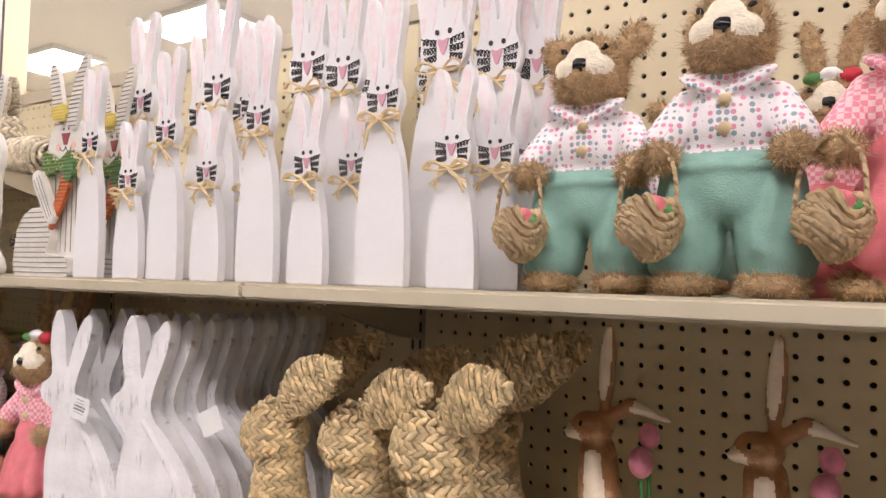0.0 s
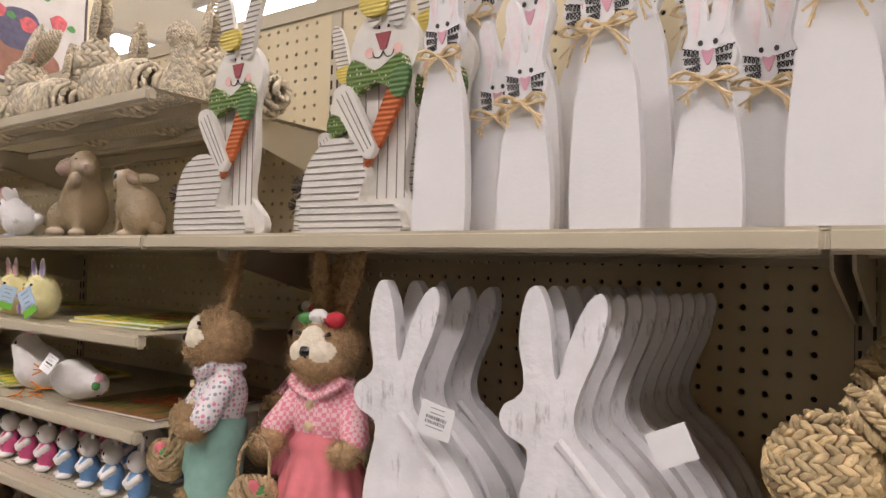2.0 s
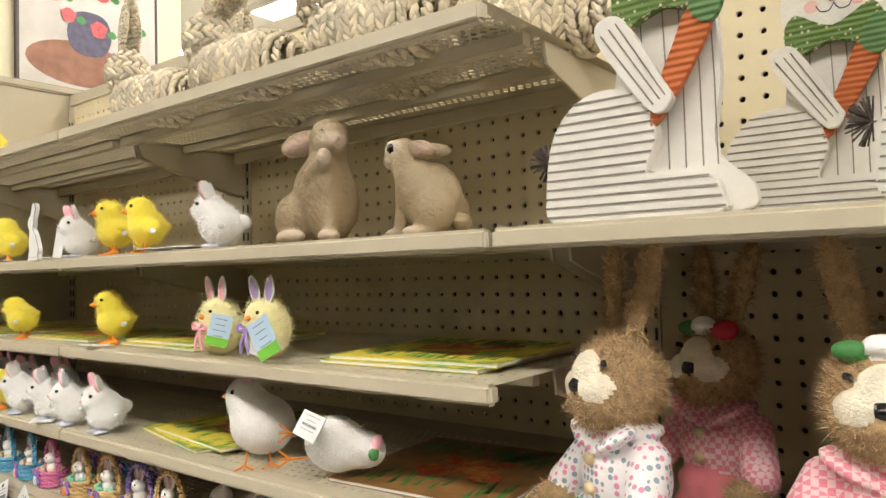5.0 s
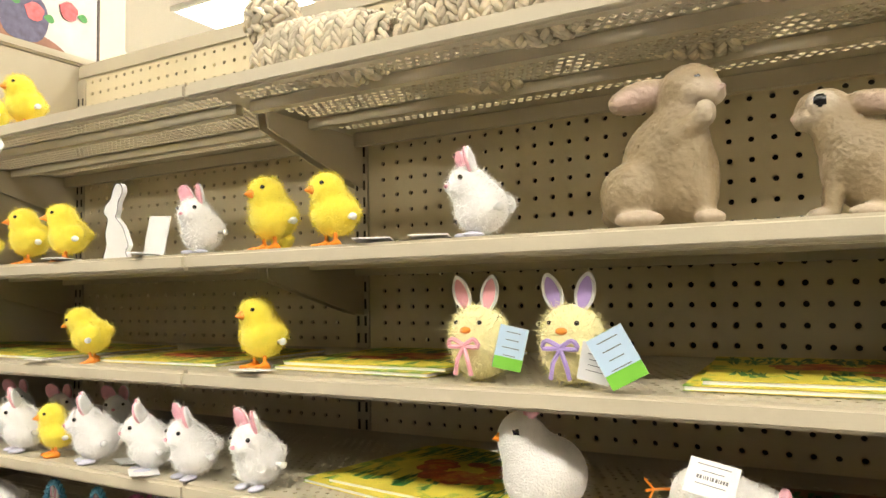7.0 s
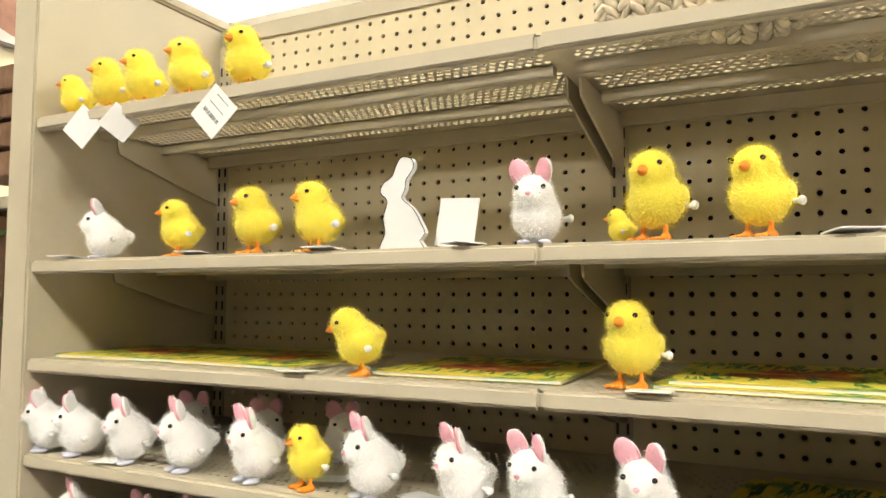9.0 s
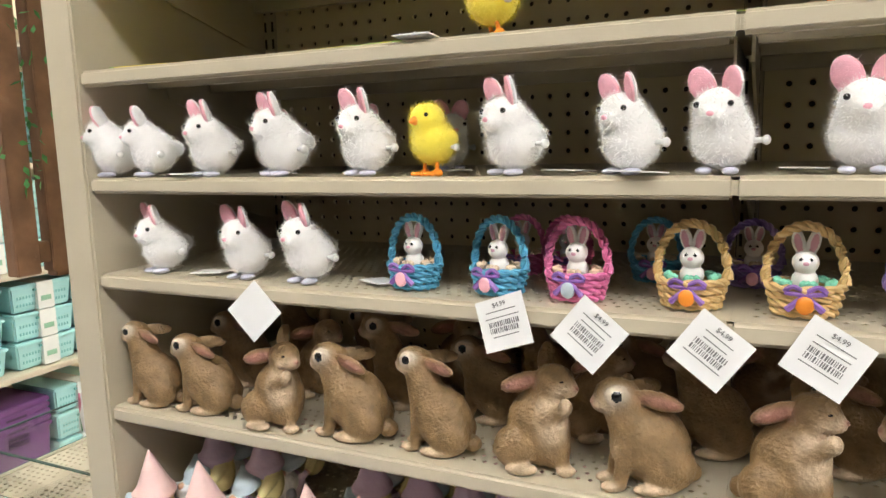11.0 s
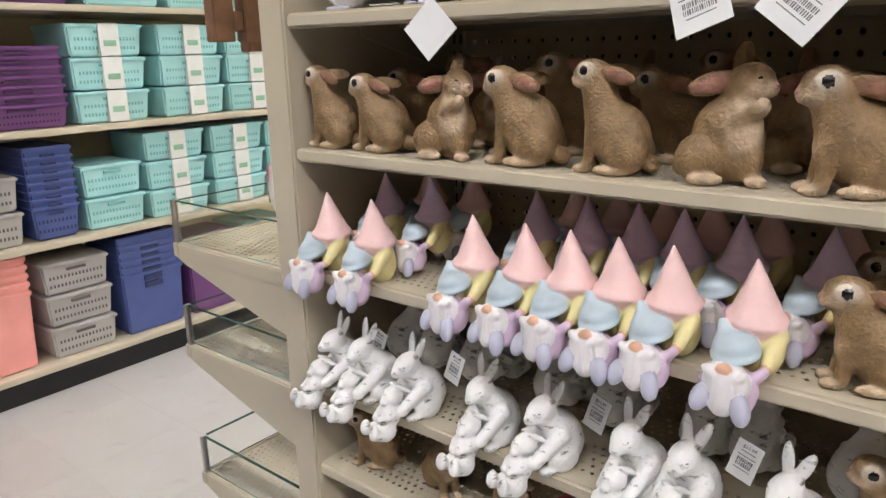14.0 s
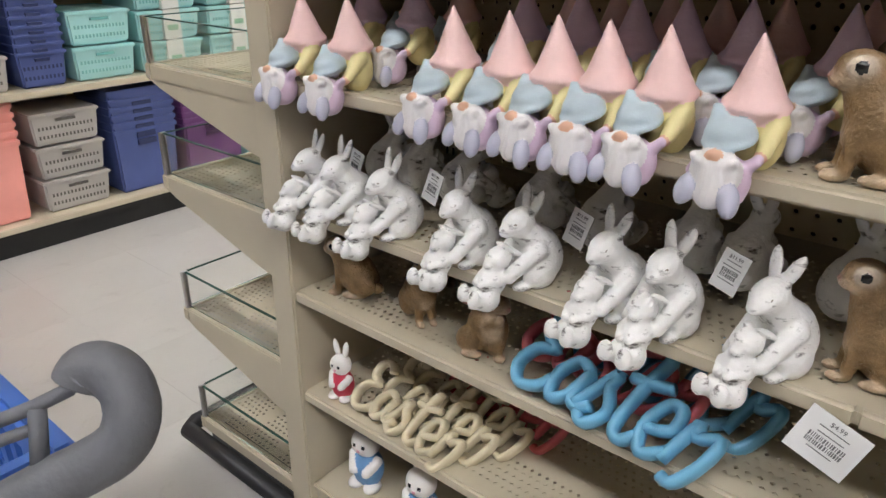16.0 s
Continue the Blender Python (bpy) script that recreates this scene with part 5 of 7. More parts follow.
def grass_rabbit(material, name):
    body = [(0, 0, z + 0.0) for z in np.linspace(0.0, 0.15, 23)]
    br = [float(v) for v in np.interp(np.linspace(0, 1, 23), [0, 0.12, 0.3, 0.5, 0.7, 0.85, 1], [0.055, 0.059, 0.055, 0.042, 0.031, 0.028, 0.025])]
    head = [(-0.008, 0, 0.145 + z) for z in np.linspace(0, 0.064, 12)]
    hr = [0.022, 0.029, 0.033, 0.0355, 0.037, 0.037, 0.036, 0.034, 0.030, 0.025, 0.018, 0.009]
    A = grains(name + "_body", woven(body, br, 38, 0.9, 0.0074, 3) + woven(head, hr, 26, 0.95, 0.0070, 4), material)
    ear = [(0.0098 * i, 0, 0.0049 * i + 0.00022 * i * (14 - i)) for i in range(15)]
    er = [0.006, 0.010, 0.015, 0.0195, 0.0235, 0.0265, 0.0285, 0.029, 0.0285, 0.027, 0.0245, 0.021, 0.0165, 0.011, 0.005]
    B = grains(name + "_ear", woven(ear, er, 26, 0.24, 0.0066, 5), material)
    return A, B


SG = grass_rabbit(seagrass, "seagrass")


def straw_rabbit(x, y, z, rz, e1=(-12, 10), e2=(14, -2), s=1.0, es=1.0):
    ob = tagged(new("straw_rabbit"), "braided natural seagrass rabbit with long woven ears", "ornament", "seagrass rabbits")
    ob.matrix_basis = pose(x, y, z, 0, 0, rz) @ Matrix.Diagonal((s, s, s, 1))
    part("body", SG[0], None, ob)["kind"] = "stuff"
    part("ear", SG[1], None, ob, m=pose(0.006, -0.014, 0.192, 10, e1[0], e1[1] - 14) @ Matrix.Diagonal((es * 1.2, 0.8, 0.84, 1)))["kind"] = "stuff"
    part("ear", SG[1], None, ob, m=pose(0.006, 0.014, 0.194, -10, e2[0], e2[1] + 12) @ Matrix.Diagonal((es * 1.2, 0.8, 0.84, 1)))["kind"] = "stuff"
    return ob


straw_rabbit(0.762, 0.065, SB, 8, (-6, -4), (-16, 10), 1.0, 0.74)
straw_rabbit(0.872, 0.075, SB, 4, (4, 0), (-6, 12), 1.03, 0.62)
straw_rabbit(0.985, 0.055, SB, 0, (6, -6), (-8, 10), 1.10, 0.55)
straw_rabbit(0.965, 0.19, SB, 0, (0, 2), (-8, 8), 1.08, 0.6)
straw_rabbit(0.83, 0.20, SB, 6, (2, 2), (-6, 8), 0.95, 0.6)

# ---- brown hares with tulips ----
hare_mat = mat("rust_brown_ceramic", (0.36, 0.17, 0.07), 0.45, 0.25, 50, 0.4, 150, second=(0.62, 0.42, 0.26), sscale=22, smix=0.40)
tulip_pink = mat("pink_tulip_paint", (0.70, 0.24, 0.34), 0.45, 0.3, 60)
HARE = figure("hare", [ell((0, 0, 5), (3.4, 3.0, 5.4), 0), cap((0, 0, 8), (-0.6, 0, 20), 2.4, 1.6, 0, 0.8), ell((-1.0, -0.3, 22.4), (1.9, 1.7, 1.6), 0, (0, 18, 0), 0.5), ell((-2.4, -0.7, 21.8), (1.0, 1.1, 0.8), 1, k=0.4), cap((-0.6, -1.2, 19.6), (0, -1.6, 9), 0.7, 1.3, 1, 0.5), ell((0.2, 0, 28.4), (0.8, 0.4, 5.0), 0, (0, 3, 0), 0.4), ell((0.1, -0.32, 29.2), (0.5, 0.25, 4.0), 1, (0, 3, 0), 0.1),
                       cap((0.4, 0, 23.4), (2.4, -0.2, 25.0), 0.7, 0.7, 0, 0.4), cap((2.4, -0.2, 25.0), (5.6, -0.4, 23.8), 0.7, 0.25, 1, 0.5), ell((-1.6, -1.75, 22.8), (0.28, 0.2, 0.3), 2, k=0.05), ell((-3.3, -0.9, 22.1), (0.22, 0.3, 0.22), 2, k=0.02), cap((-0.5, -1.4, 14), (2.8, -2.2, 13), 0.8, 0.7, 0, 0.4), ell((0, -2.0, 0.6), (3.4, 2.4, 0.8), 0, k=0.4)], [hare_mat, cream_cer, black], 0.26, rough=0.012)
TUL = figure("tulip", [ell((0, 0, 16.0), (1.3, 1.3, 1.7), 0), ell((0.5, 1.6, 18.6), (1.1, 1.1, 1.5), 0, k=0.05), cap((0, 0, 14.8), (0.6, 0, 2), 0.25, 0.25, 1, 0.05), cap((0.5, 1.6, 17.4), (0.8, 0.4, 2), 0.25, 0.25, 1, 0.05)], [tulip_pink, leaf_green], 0.2)
for x, y in ((1.106, 0.165), (1.26, 0.165), (1.43, 0.165)):
    ob = tagged(new("hare_figurine"), "tall rust-brown ceramic hare holding pink tulips", "figurine", "hare figurines")
    ob.matrix_basis = pose(x, y, SB, 0, 0, 5) @ Matrix.Diagonal((1.12, 1.12, 0.93, 1))
    part("hare", HARE, None, ob)
    part("tulip", TUL, None, ob, "pink painted tulips", m=pose(0.036, -0.018, 0.05) @ Matrix.Diagonal((0.8, 0.8, 0.92, 1)))

# ---- sisal rabbit dolls ----


def doll(girl, name, floppy=False):
    top, low = (3, 5) if girl else (2, 4)
    P = [ell((0, 0.2, 12.2), (3.5, 2.8, 3.6), top), ell((0, 0.2, 9.2), (3.9, 2.9, 1.3), low, k=0.4)]
    if not girl:
        P += [cap((-2.4, 0, 7.8), (-3.1, -0.4, 3.0), 2.6, 2.65, low, 1.2), cap((2.4, 0, 7.8), (3.1, -0.4, 3.0), 2.6, 2.65, low, 0.7), cap((-3.4, -2.6, 7.4), (-2.6, -2.9, 4.0), 0.4, 0.5, low, 0.6), cap((3.2, -2.6, 7.6), (2.2, -2.9, 3.4), 0.4, 0.5, low, 0.6), ell((0, -1.6, 7.2), (1.6, 1.4, 1.8), low, k=1.2), ell((-3.1, -0.4, 1.9), (2.5, 2.4, 0.8), low, k=0.2), ell((3.1, -0.4, 1.9), (2.5, 2.4, 0.8), low, k=0.2), ell((0, -2.4, 8.9), (3.6, 0.6, 0.5), low, k=0.1)]
    P += [ell((-3.0, -1.3, 0.8), (2.1, 2.5, 0.9), 0, k=0.1), ell((3.0, -1.3, 0.8), (2.1, 2.5, 0.9), 0, k=0.1), ell((-1.5, -1.5, 15.0), (2.0, 1.3, 0.5), top, (22, 26, 0), 0.1), ell((1.5, -1.5, 15.0), (2.0, 1.3, 0.5), top, (22, -26, 0), 0.1), ell((0, 0.4, 15.3), (2.7, 2.4, 0.7), top, k=0.2)]
    P += [cap((-3.0, 0, 13.8), (-4.6, -1.8, 10.8), 1.35, 1.35, top, 0.3), cap((3.0, 0, 13.8), (4.6, -1.8, 10.8), 1.35, 1.35, top, 0.3), ell((-4.3, -3.0, 9.7), (1.35, 1.4, 1.15), 0, k=0.1), ell((4.3, -3.0, 9.7), (1.35, 1.4, 1.15), 0, k=0.1)]
    P += [ell((0, 0, 18.5), (2.95, 2.95, 3.15), 0, k=0.2), ell((0, -1.6, 17.6), (2.6, 2.0, 2.0), 0, k=0.8), ell((-1.15, -2.75, 18.3), (1.35, 0.75, 1.0), 1, (0, 18, -14), 0.3), ell((1.15, -2.75, 18.3), (1.35, 0.75, 1.0), 1, (0, -18, 14), 0.3), ell((0, -2.75, 19.4), (1.25, 0.7, 1.5), 1, (-16, 0, 0), 0.4)]
    P += [ell((0, -3.65, 18.5), (0.52, 0.42, 0.4), 6, k=0.02), ell((-1.8, -2.45, 20.1), (0.32, 0.28, 0.32), 6, k=0.02), ell((1.8, -2.45, 20.1), (0.32, 0.28, 0.32), 6, k=0.02)]
    if floppy:
        P += [ell((-3.3, 0.7, 20.8), (1.3, 0.6, 1.9), 0, (-10, -38, 0), 0.25), ell((3.3, 0.9, 21.4), (1.3, 0.6, 1.9), 0, (-10, 34, 0), 0.25)]
    else:
        P += [ell((-1.7, 0.9, 24.6), (1.0, 0.5, 3.9), 0, (-10, -13, 0), 0.25), ell((1.7, 0.9, 24.6), (1.0, 0.5, 3.9), 0, (-10, 13, 0), 0.25)]
    P += [ell((-4.6, -4.6, 4.8), (1.85, 1.7, 1.8), 7, (0, 25, 0), 0.05), ell((-3.9, -5.6, 6.2), (0.75, 0.7, 0.6), 5, k=0.05), ell((-3.3, -5.0, 5.6), (0.7, 0.6, 0.6), 10, k=0.05)]
    P += [ell((0, -2.75, 13.6), (0.5, 0.28, 0.5), 11, k=0.02), ell((0, -2.8, 11.6), (0.5, 0.28, 0.5), 11, k=0.02)]
    if girl:
        P += [cap((0, 0.2, 9.0), (0, 0.2, 3.4), 3.2, 4.6, 5, 0.4), ell((-1.5, -1.4, 21.4), (1.0, 0.8, 0.6), 10, k=0.1), ell((0, -1.6, 21.7), (1.0, 0.8, 0.7), 9, k=0.1), ell((1.8, -1.4, 21.4), (1.0, 0.9, 0.8), 8, k=0.1)]
        P += [cap((3.4 * math.cos(a), 0.2 + 3.2 * math.sin(a), 7.4), (4.9 * math.cos(a), 0.2 + 4.7 * math.sin(a), 2.8), 0.5, 0.8, 5, 0.5) for a in np.linspace(-3.1, 0, 8)]
    mats = [sisal, sisal_light, dot_cloth, check_cloth, green_cloth, pink_cloth, black, basket_weave, flower_red, white_plastic, leaf_green, wood_button]
    me = figure(name, P, mats, 0.28, fur=13000, fur_len=0.44, fur_mats=(0,), rough=0.012)
    # the basket's wrapped leaf bands and twisted handle, in the same one mesh
    bm = bmesh.new()
    r2 = random.Random(4)
    tilt = Euler((0.5, 0.45, 0.3)).to_matrix()
    c = Vector((-0.046, -0.046, 0.048))
    for k in range(9):
        h = (k - 4) / 4.6
        R, z = 0.0205 * math.sqrt(max(0.08, 1 - h * h)), 0.0195 * h
        wob = r2.uniform(-0.25, 0.25)
        ring = [c + tilt @ Vector((R * math.cos(a), R * math.sin(a), z + 0.004 * math.sin(2 * a + 3 * wob))) for a in np.linspace(0, 2 * math.pi, 19)[:-1]]
        tube(bm, ring, 0.0034, 5, True)
    tube(bm, spline([(-0.068, -0.044, 0.054), (-0.062, -0.046, 0.088), (-0.046, -0.042, 0.104), (-0.03, -0.044, 0.09), (-0.026, -0.05, 0.056)], 6, False), 0.0017, 6)
    for f in bm.faces:
        f.material_index = 7
        f.smooth = True
    bm.from_mesh(me)
    bm.to_mesh(me)
    bm.free()
    return me


wood_button = mat("pale_wood_button", (0.62, 0.48, 0.28), 0.5, 0.1, 60)
DB, DG, DF = doll(False, "doll_boy"), doll(True, "doll_girl"), doll(False, "doll_boy_floppy", True)


def dress(mesh, x, y, z, rz, s, girl):
    place(mesh, "rabbit_doll", "sisal rabbit doll in a pink gingham dress with flowers" if girl else "sisal rabbit doll in a dotted shirt and green trousers", "doll", "sisal rabbit dolls", x, y, z, rz, s)


dress(DF, 1.128, 0.062, S2, 4, 1.02, False)
dress(DB, 1.242, 0.062, S2, 2, 1.09, False)
dress(DG, 1.368, 0.07, S2, -4, 1.09, True)
dress(DF, 1.17, 0.22, S2, 0, 0.9, False)
dress(DG, 1.30, 0.23, S2, 0, 0.95, True)
dress(DG, 1.50, 0.085, S2, -6, 1.0, True)
dress(DB, 0.080, 0.062, SB, -32, 1.17, False)
dress(DG, 0.260, 0.068, SB, 8, 1.17, True)
dress(DG, 0.115, 0.20, SB, -20, 1.17, True)
dress(DB, 0.27, 0.21, SB, -20, 1.0, False)

# ---- whitewashed straw rabbits on the top shelf ----
WG = grass_rabbit(whitegrass, "white_straw")
LY = grains("lying_body", woven([(0.012 * i, 0, 0.034 + 0.004 * math.sin(i * 0.35)) for i in range(17)], [0.012, 0.022, 0.029, 0.032, 0.034, 0.034, 0.034, 0.035, 0.036, 0.037, 0.038, 0.038, 0.037, 0.034, 0.029, 0.022, 0.012], 26, 0.95, 0.0092, 9), whitegrass)
HD = grains("lying_head", woven([(0, 0, 0.008 * i) for i in range(9)], [0.014, 0.022, 0.028, 0.031, 0.032, 0.031, 0.028, 0.021, 0.011], 15, 0.9, 0.009, 10), whitegrass)


def lying(x, y, rz, s, upright=True):
    ob = tagged(new("straw_rabbit"), "whitewashed braided straw rabbit lying on the shelf", "ornament", "whitewashed straw rabbits")
    ob.matrix_basis = pose(x, y, S1, 0, 0, rz) @ Matrix.Diagonal((s, s, s, 1))
    part("body", LY, None, ob)["kind"] = "stuff"
    part("head", HD, None, ob, m=pose(0.018, 0, 0.052))["kind"] = "stuff"
    for sy in (-1, 1):
        part("ear", WG[1], None, ob, m=pose(0.02, 0.012 * sy, 0.108, 12 * sy, -62 if upright else -8, 8 * sy) @ Matrix.Diagonal((0.6, 0.6, 0.6, 1)))["kind"] = "stuff"
    return ob


for x, y, rz, s, u in ((-0.72, 0.075, 3, 1.0, True), (-0.505, 0.07, 0, 1.02, False), (-0.285, 0.075, 0, 1.02, True), (-0.60, 0.19, 5, 1.0, True), (-0.37, 0.19, 3, 1.0, True), (-0.16, 0.19, 0, 1.0, True)):
    lying(x, y, rz, s, u)
place(WG[0], "straw_rabbit", "whitewashed braided straw rabbit sitting on the shelf", "ornament", "whitewashed straw rabbits", -0.05, 0.08, S1, 0, 0.55)

# ---- paper rabbit and tags ----
ob = tagged(new("paper_rabbit"), "white paper rabbit cut-out with drawn outlines", "ornament")
ob.matrix_basis = pose(-0.942, 0.03, S2, 0, 0, -6) @ Matrix.Diagonal((0.62, 0.5, 0.62, 1))
o = spline(cm([(0, 9.6), (0.6, 11.2), (2.4, 12.2), (3.0, 13.6), (4.2, 15.2), (6.2, 14.8), (6.6, 13.2), (5.2, 11.4), (5.0, 9.8), (4.4, 8.4), (6.6, 6.6), (8.0, 4.4), (8.9, 2.6), (8.0, 1.4), (8.2, 0), (0.6, 0), (0.2, 1.2), (1.0, 3.0), (0.6, 5.4), (1.4, 8.2)]), 3)
part("card_front", slab(o, 0, 0.012), paper, ob)
bm = bmesh.new()
tube(bm, [(x, -0.0008, z) for x, z in o], 0.0007, 4, True)
part("drawn_outline", bm, ink, ob)
card("blank_card", 0.046, 0.050, "blank white card standing on the shelf", pose(-0.862, 0.045, S2 + 0.027, -8, 4, -8), 0, False, group="blank cards")
for x, y, z, rx, ry, rz, w, h, n in ((-1.36, -0.003, S1 - 0.024, -6, 40, 8, 0.042, 0.042, 0), (-1.293, -0.003, S1 - 0.026, -4, 35, 60, 0.036, 0.036, 0), (-1.14, -0.004, S1 - 0.03, -6, 45, 0, 0.046, 0.046, 3)):
    card("price_tag", w, h, "white paper price tag hanging from the shelf edge", pose(x, y, z, rx, ry, rz), n, bool(n))
flat_tags = ((-1.40, 0.012, S2), (-1.185, 0.016, S2), (-1.00, 0.012, S2), (-0.84, 0.012, S2), (-0.52, 0.014, S2), (-0.46, 0.018, S2), (-1.03, 0.01, S3), (-0.67, 0.01, S3), (-1.31, 0.012, S4), (-1.22, 0.045, S4), (-1.02, 0.06, S4), (-0.90, 0.04, S4), (-0.835, 0.008, S4), (-0.71, 0.05, S4), (-1.32, 0.04, S5), (-1.10, 0.05, S5))
for k, (x, y, z) in enumerate(flat_tags):
    card("price_tag", 0.036, 0.032, "white price tag lying flat on the shelf", pose(x, y, z + 0.003, 86, 0, rng.uniform(-40, 40)), 0, False)
card("price_tag", 0.046, 0.046, "blank white diamond-hung tag on the shelf edge", pose(-1.222, -0.006, S5 - 0.026, -8, 45, 0), 0, False)

# ---- rope baskets with rabbits ----
RB_COL = {"blue": mat("blue_rope_resin", (0.10, 0.38, 0.58), 0.5, 0.12, 60), "pink": mat("pink_rope_resin", (0.75, 0.20, 0.42), 0.5, 0.12, 60), "tan": mat("tan_rope_resin", (0.72, 0.50, 0.22), 0.5, 0.12, 60), "violet": mat("violet_rope_resin", (0.28, 0.20, 0.50), 0.5, 0.12, 60)}
white_resin = mat("white_resin", (0.82, 0.79, 0.76), 0.5, 0.05, 40)
bow_violet = mat("violet_resin_bow", (0.26, 0.13, 0.45), 0.45, 0.1, 50)
mint = mat("mint_resin_grass", (0.22, 0.62, 0.45), 0.5, 0.12, 80)
HEAD = figure("basket_rabbit", [ell((0, 0, 0.6), (1.0, 0.8, 1.0), 0), ell((0, -0.2, 2.1), (1.0, 0.9, 0.95), 0, k=0.2), ell((-0.55, 0, 3.7), (0.5, 0.3, 1.05), 0, (0, -12, 0), 0.1), ell((0.55, 0, 3.7), (0.5, 0.3, 1.05), 0, (0, 12, 0), 0.1), ell((-0.57, -0.22, 3.65), (0.28, 0.15, 0.75), 1, (0, -12, 0), 0.02), ell((0.57, -0.22, 3.65), (0.28, 0.15, 0.75), 1, (0, 12, 0), 0.02), ell((0, -1.05, 2.1), (0.2, 0.15, 0.15), 1, k=0.02), ell((-0.35, -0.95, 2.4), (0.12, 0.12, 0.16), 2, k=0.02), ell((0.35, -0.95, 2.4), (0.12, 0.12, 0.16), 2, k=0.02)], [white_resin, nose_pink, black], 0.1)


def rope(bm, pts, r, closed=False, turns=1.0):
    """Two twisted strands along a line."""
    pts = [Vector(p) for p in pts]
    for ph in (0, math.pi):
        q = []
        for i, p in enumerate(pts):
            d = (pts[(i + 1) % len(pts) if closed else min(i + 1, len(pts) - 1)] - pts[i - 1 if closed or i else 0]).normalized()
            u = d.cross(Vector((0.2, 0.9, 0.3))).normalized()
            v = d.cross(u)
            a = ph + turns * i
            q.append(p + (u * math.cos(a) + v * math.sin(a)) * r * 0.5)
        tube(bm, q, r * 0.62, 6, closed)


def rope_basket(col, charm):
    ob = tagged(new("rabbit_basket"), "small %s rope basket ornament with a white rabbit inside" % col, "ornament", "rabbit basket ornaments")
    m = RB_COL[col]
    for k in range(4):
        bm = bmesh.new()
        R = 0.0175 + 0.0013 * k
        rope(bm, [(R * math.cos(a), R * 0.8 * math.sin(a), 0.003 + 0.0052 * k) for a in np.linspace(0, 2 * math.pi, 41)[:-1]], 0.0028, True, 0.9)
        part("coil", bm, m, ob)
    bm = bmesh.new()
    rope(bm, [(0.0225 * math.cos(a), 0, 0.018 + 0.038 * math.sin(a) ** 0.8) for a in np.linspace(0.02, math.pi - 0.02, 44)], 0.0033, False, 0.9)
    part("handle", bm, m, ob)
    part("rabbit", HEAD, None, ob, "white resin rabbit", m=pose(0, 0, 0.017) @ Matrix.Diagonal((0.78, 0.78, 0.78, 1)))
    bm = bmesh.new()
    r2 = random.Random(5)
    for k in range(26):
        a = r2.uniform(0, 6.28)
        p = Vector((0.016 * math.cos(a), 0.012 * math.sin(a), 0.021))
        bmesh.ops.create_icosphere(bm, subdivisions=1, radius=0.0028, matrix=Matrix.Translation(p))
    part("filling", bm, mint if col == "tan" else tan_cer, ob, "curled filling")
    bm = bmesh.new()
    for sx in (-1, 1):
        tube(bm, spline([(0, -0.018, 0.017), (0.007 * sx, -0.019, 0.021), (0.011 * sx, -0.018, 0.017), (0, -0.018, 0.016)], 4, False), 0.0016, 6)
        tube(bm, [(0, -0.018, 0.016), (0.006 * sx, -0.0185, 0.010), (0.010 * sx, -0.018, 0.006)], 0.0018, 6, taper=[0.8, 1.1, 1.2])
    part("bow", bm, bow_violet, ob, "violet bow")
    part("charm", figure("charm", [ell((0, 0, 0), (0.55, 0.2, 0.6), 0)], [charm], 0.12), None, ob, m=pose(0, -0.0195, 0.0095))
    return ob


kinds = [rope_basket("blue", pink_felt), rope_basket("pink", g_blue), rope_basket("tan", orange), rope_basket("violet", pink_felt)]
for i, x, rz in ((0, -1.058, -8), (0, -0.968, -14), (1, -0.893, -6), (2, -0.795, -4), (2, -0.71, 0), (3, -0.625, 4), (2, -0.55, 4)):
    put(kinds[i], x, 0.045, S5, rz, 1.27)
for i, x in ((1, -0.93, ), (0, -0.84), (3, -0.75), (1, -0.98)):
    put(kinds[i], x, 0.15, S5, 0, 1.1)
for x, z, ry in ((-0.945, S5 - 0.014, -20), (-0.87, S5 - 0.018, 38), (-0.775, S5 - 0.022, 36), (-0.695, S5 - 0.02, 30), (-0.61, S5 - 0.02, 30)):
    card("price_tag", 0.048, 0.046, "white price tag with barcode hanging from a basket", pose(x, -0.008, z, -10, ry, -6), 6, True, words="$4.99")

# ---- small bunny dolls in pink and blue at the far end of the fifth shelf ----


def small_bunny(dress_mat, name):
    return figure(name, [ell((0, 0, 2.6), (2.0, 1.7, 2.6), 1), ell((0, -0.2, 6.3), (1.8, 1.6, 1.7), 0, k=0.2), ell((-0.9, 0.1, 9.0), (0.6, 0.35, 1.6), 0, (0, -10, 0), 0.15), ell((0.9, 0.1, 9.0), (0.6, 0.35, 1.6), 0, (0, 10, 0), 0.15), cap((-1.7, -0.4, 4.2), (-0.9, -1.7, 3.0), 0.6, 0.55, 0, 0.2), cap((1.7, -0.4, 4.2), (0.9, -1.7, 3.0), 0.6, 0.55, 0, 0.2), ell((-1.1, -0.8, 0.5), (1.0, 1.3, 0.55), 0, k=0.1), ell((1.1, -0.8, 0.5), (1.0, 1.3, 0.55), 0, k=0.1), ell((-0.6, -1.65, 6.6), (0.18, 0.15, 0.25), 2, k=0.02), ell((0.6, -1.65, 6.6), (0.18, 0.15, 0.25), 2, k=0.02), ell((0, -1.8, 6.0), (0.25, 0.2, 0.2), 3, k=0.02)], [white_resin, dress_mat, black, nose_pink], 0.2)


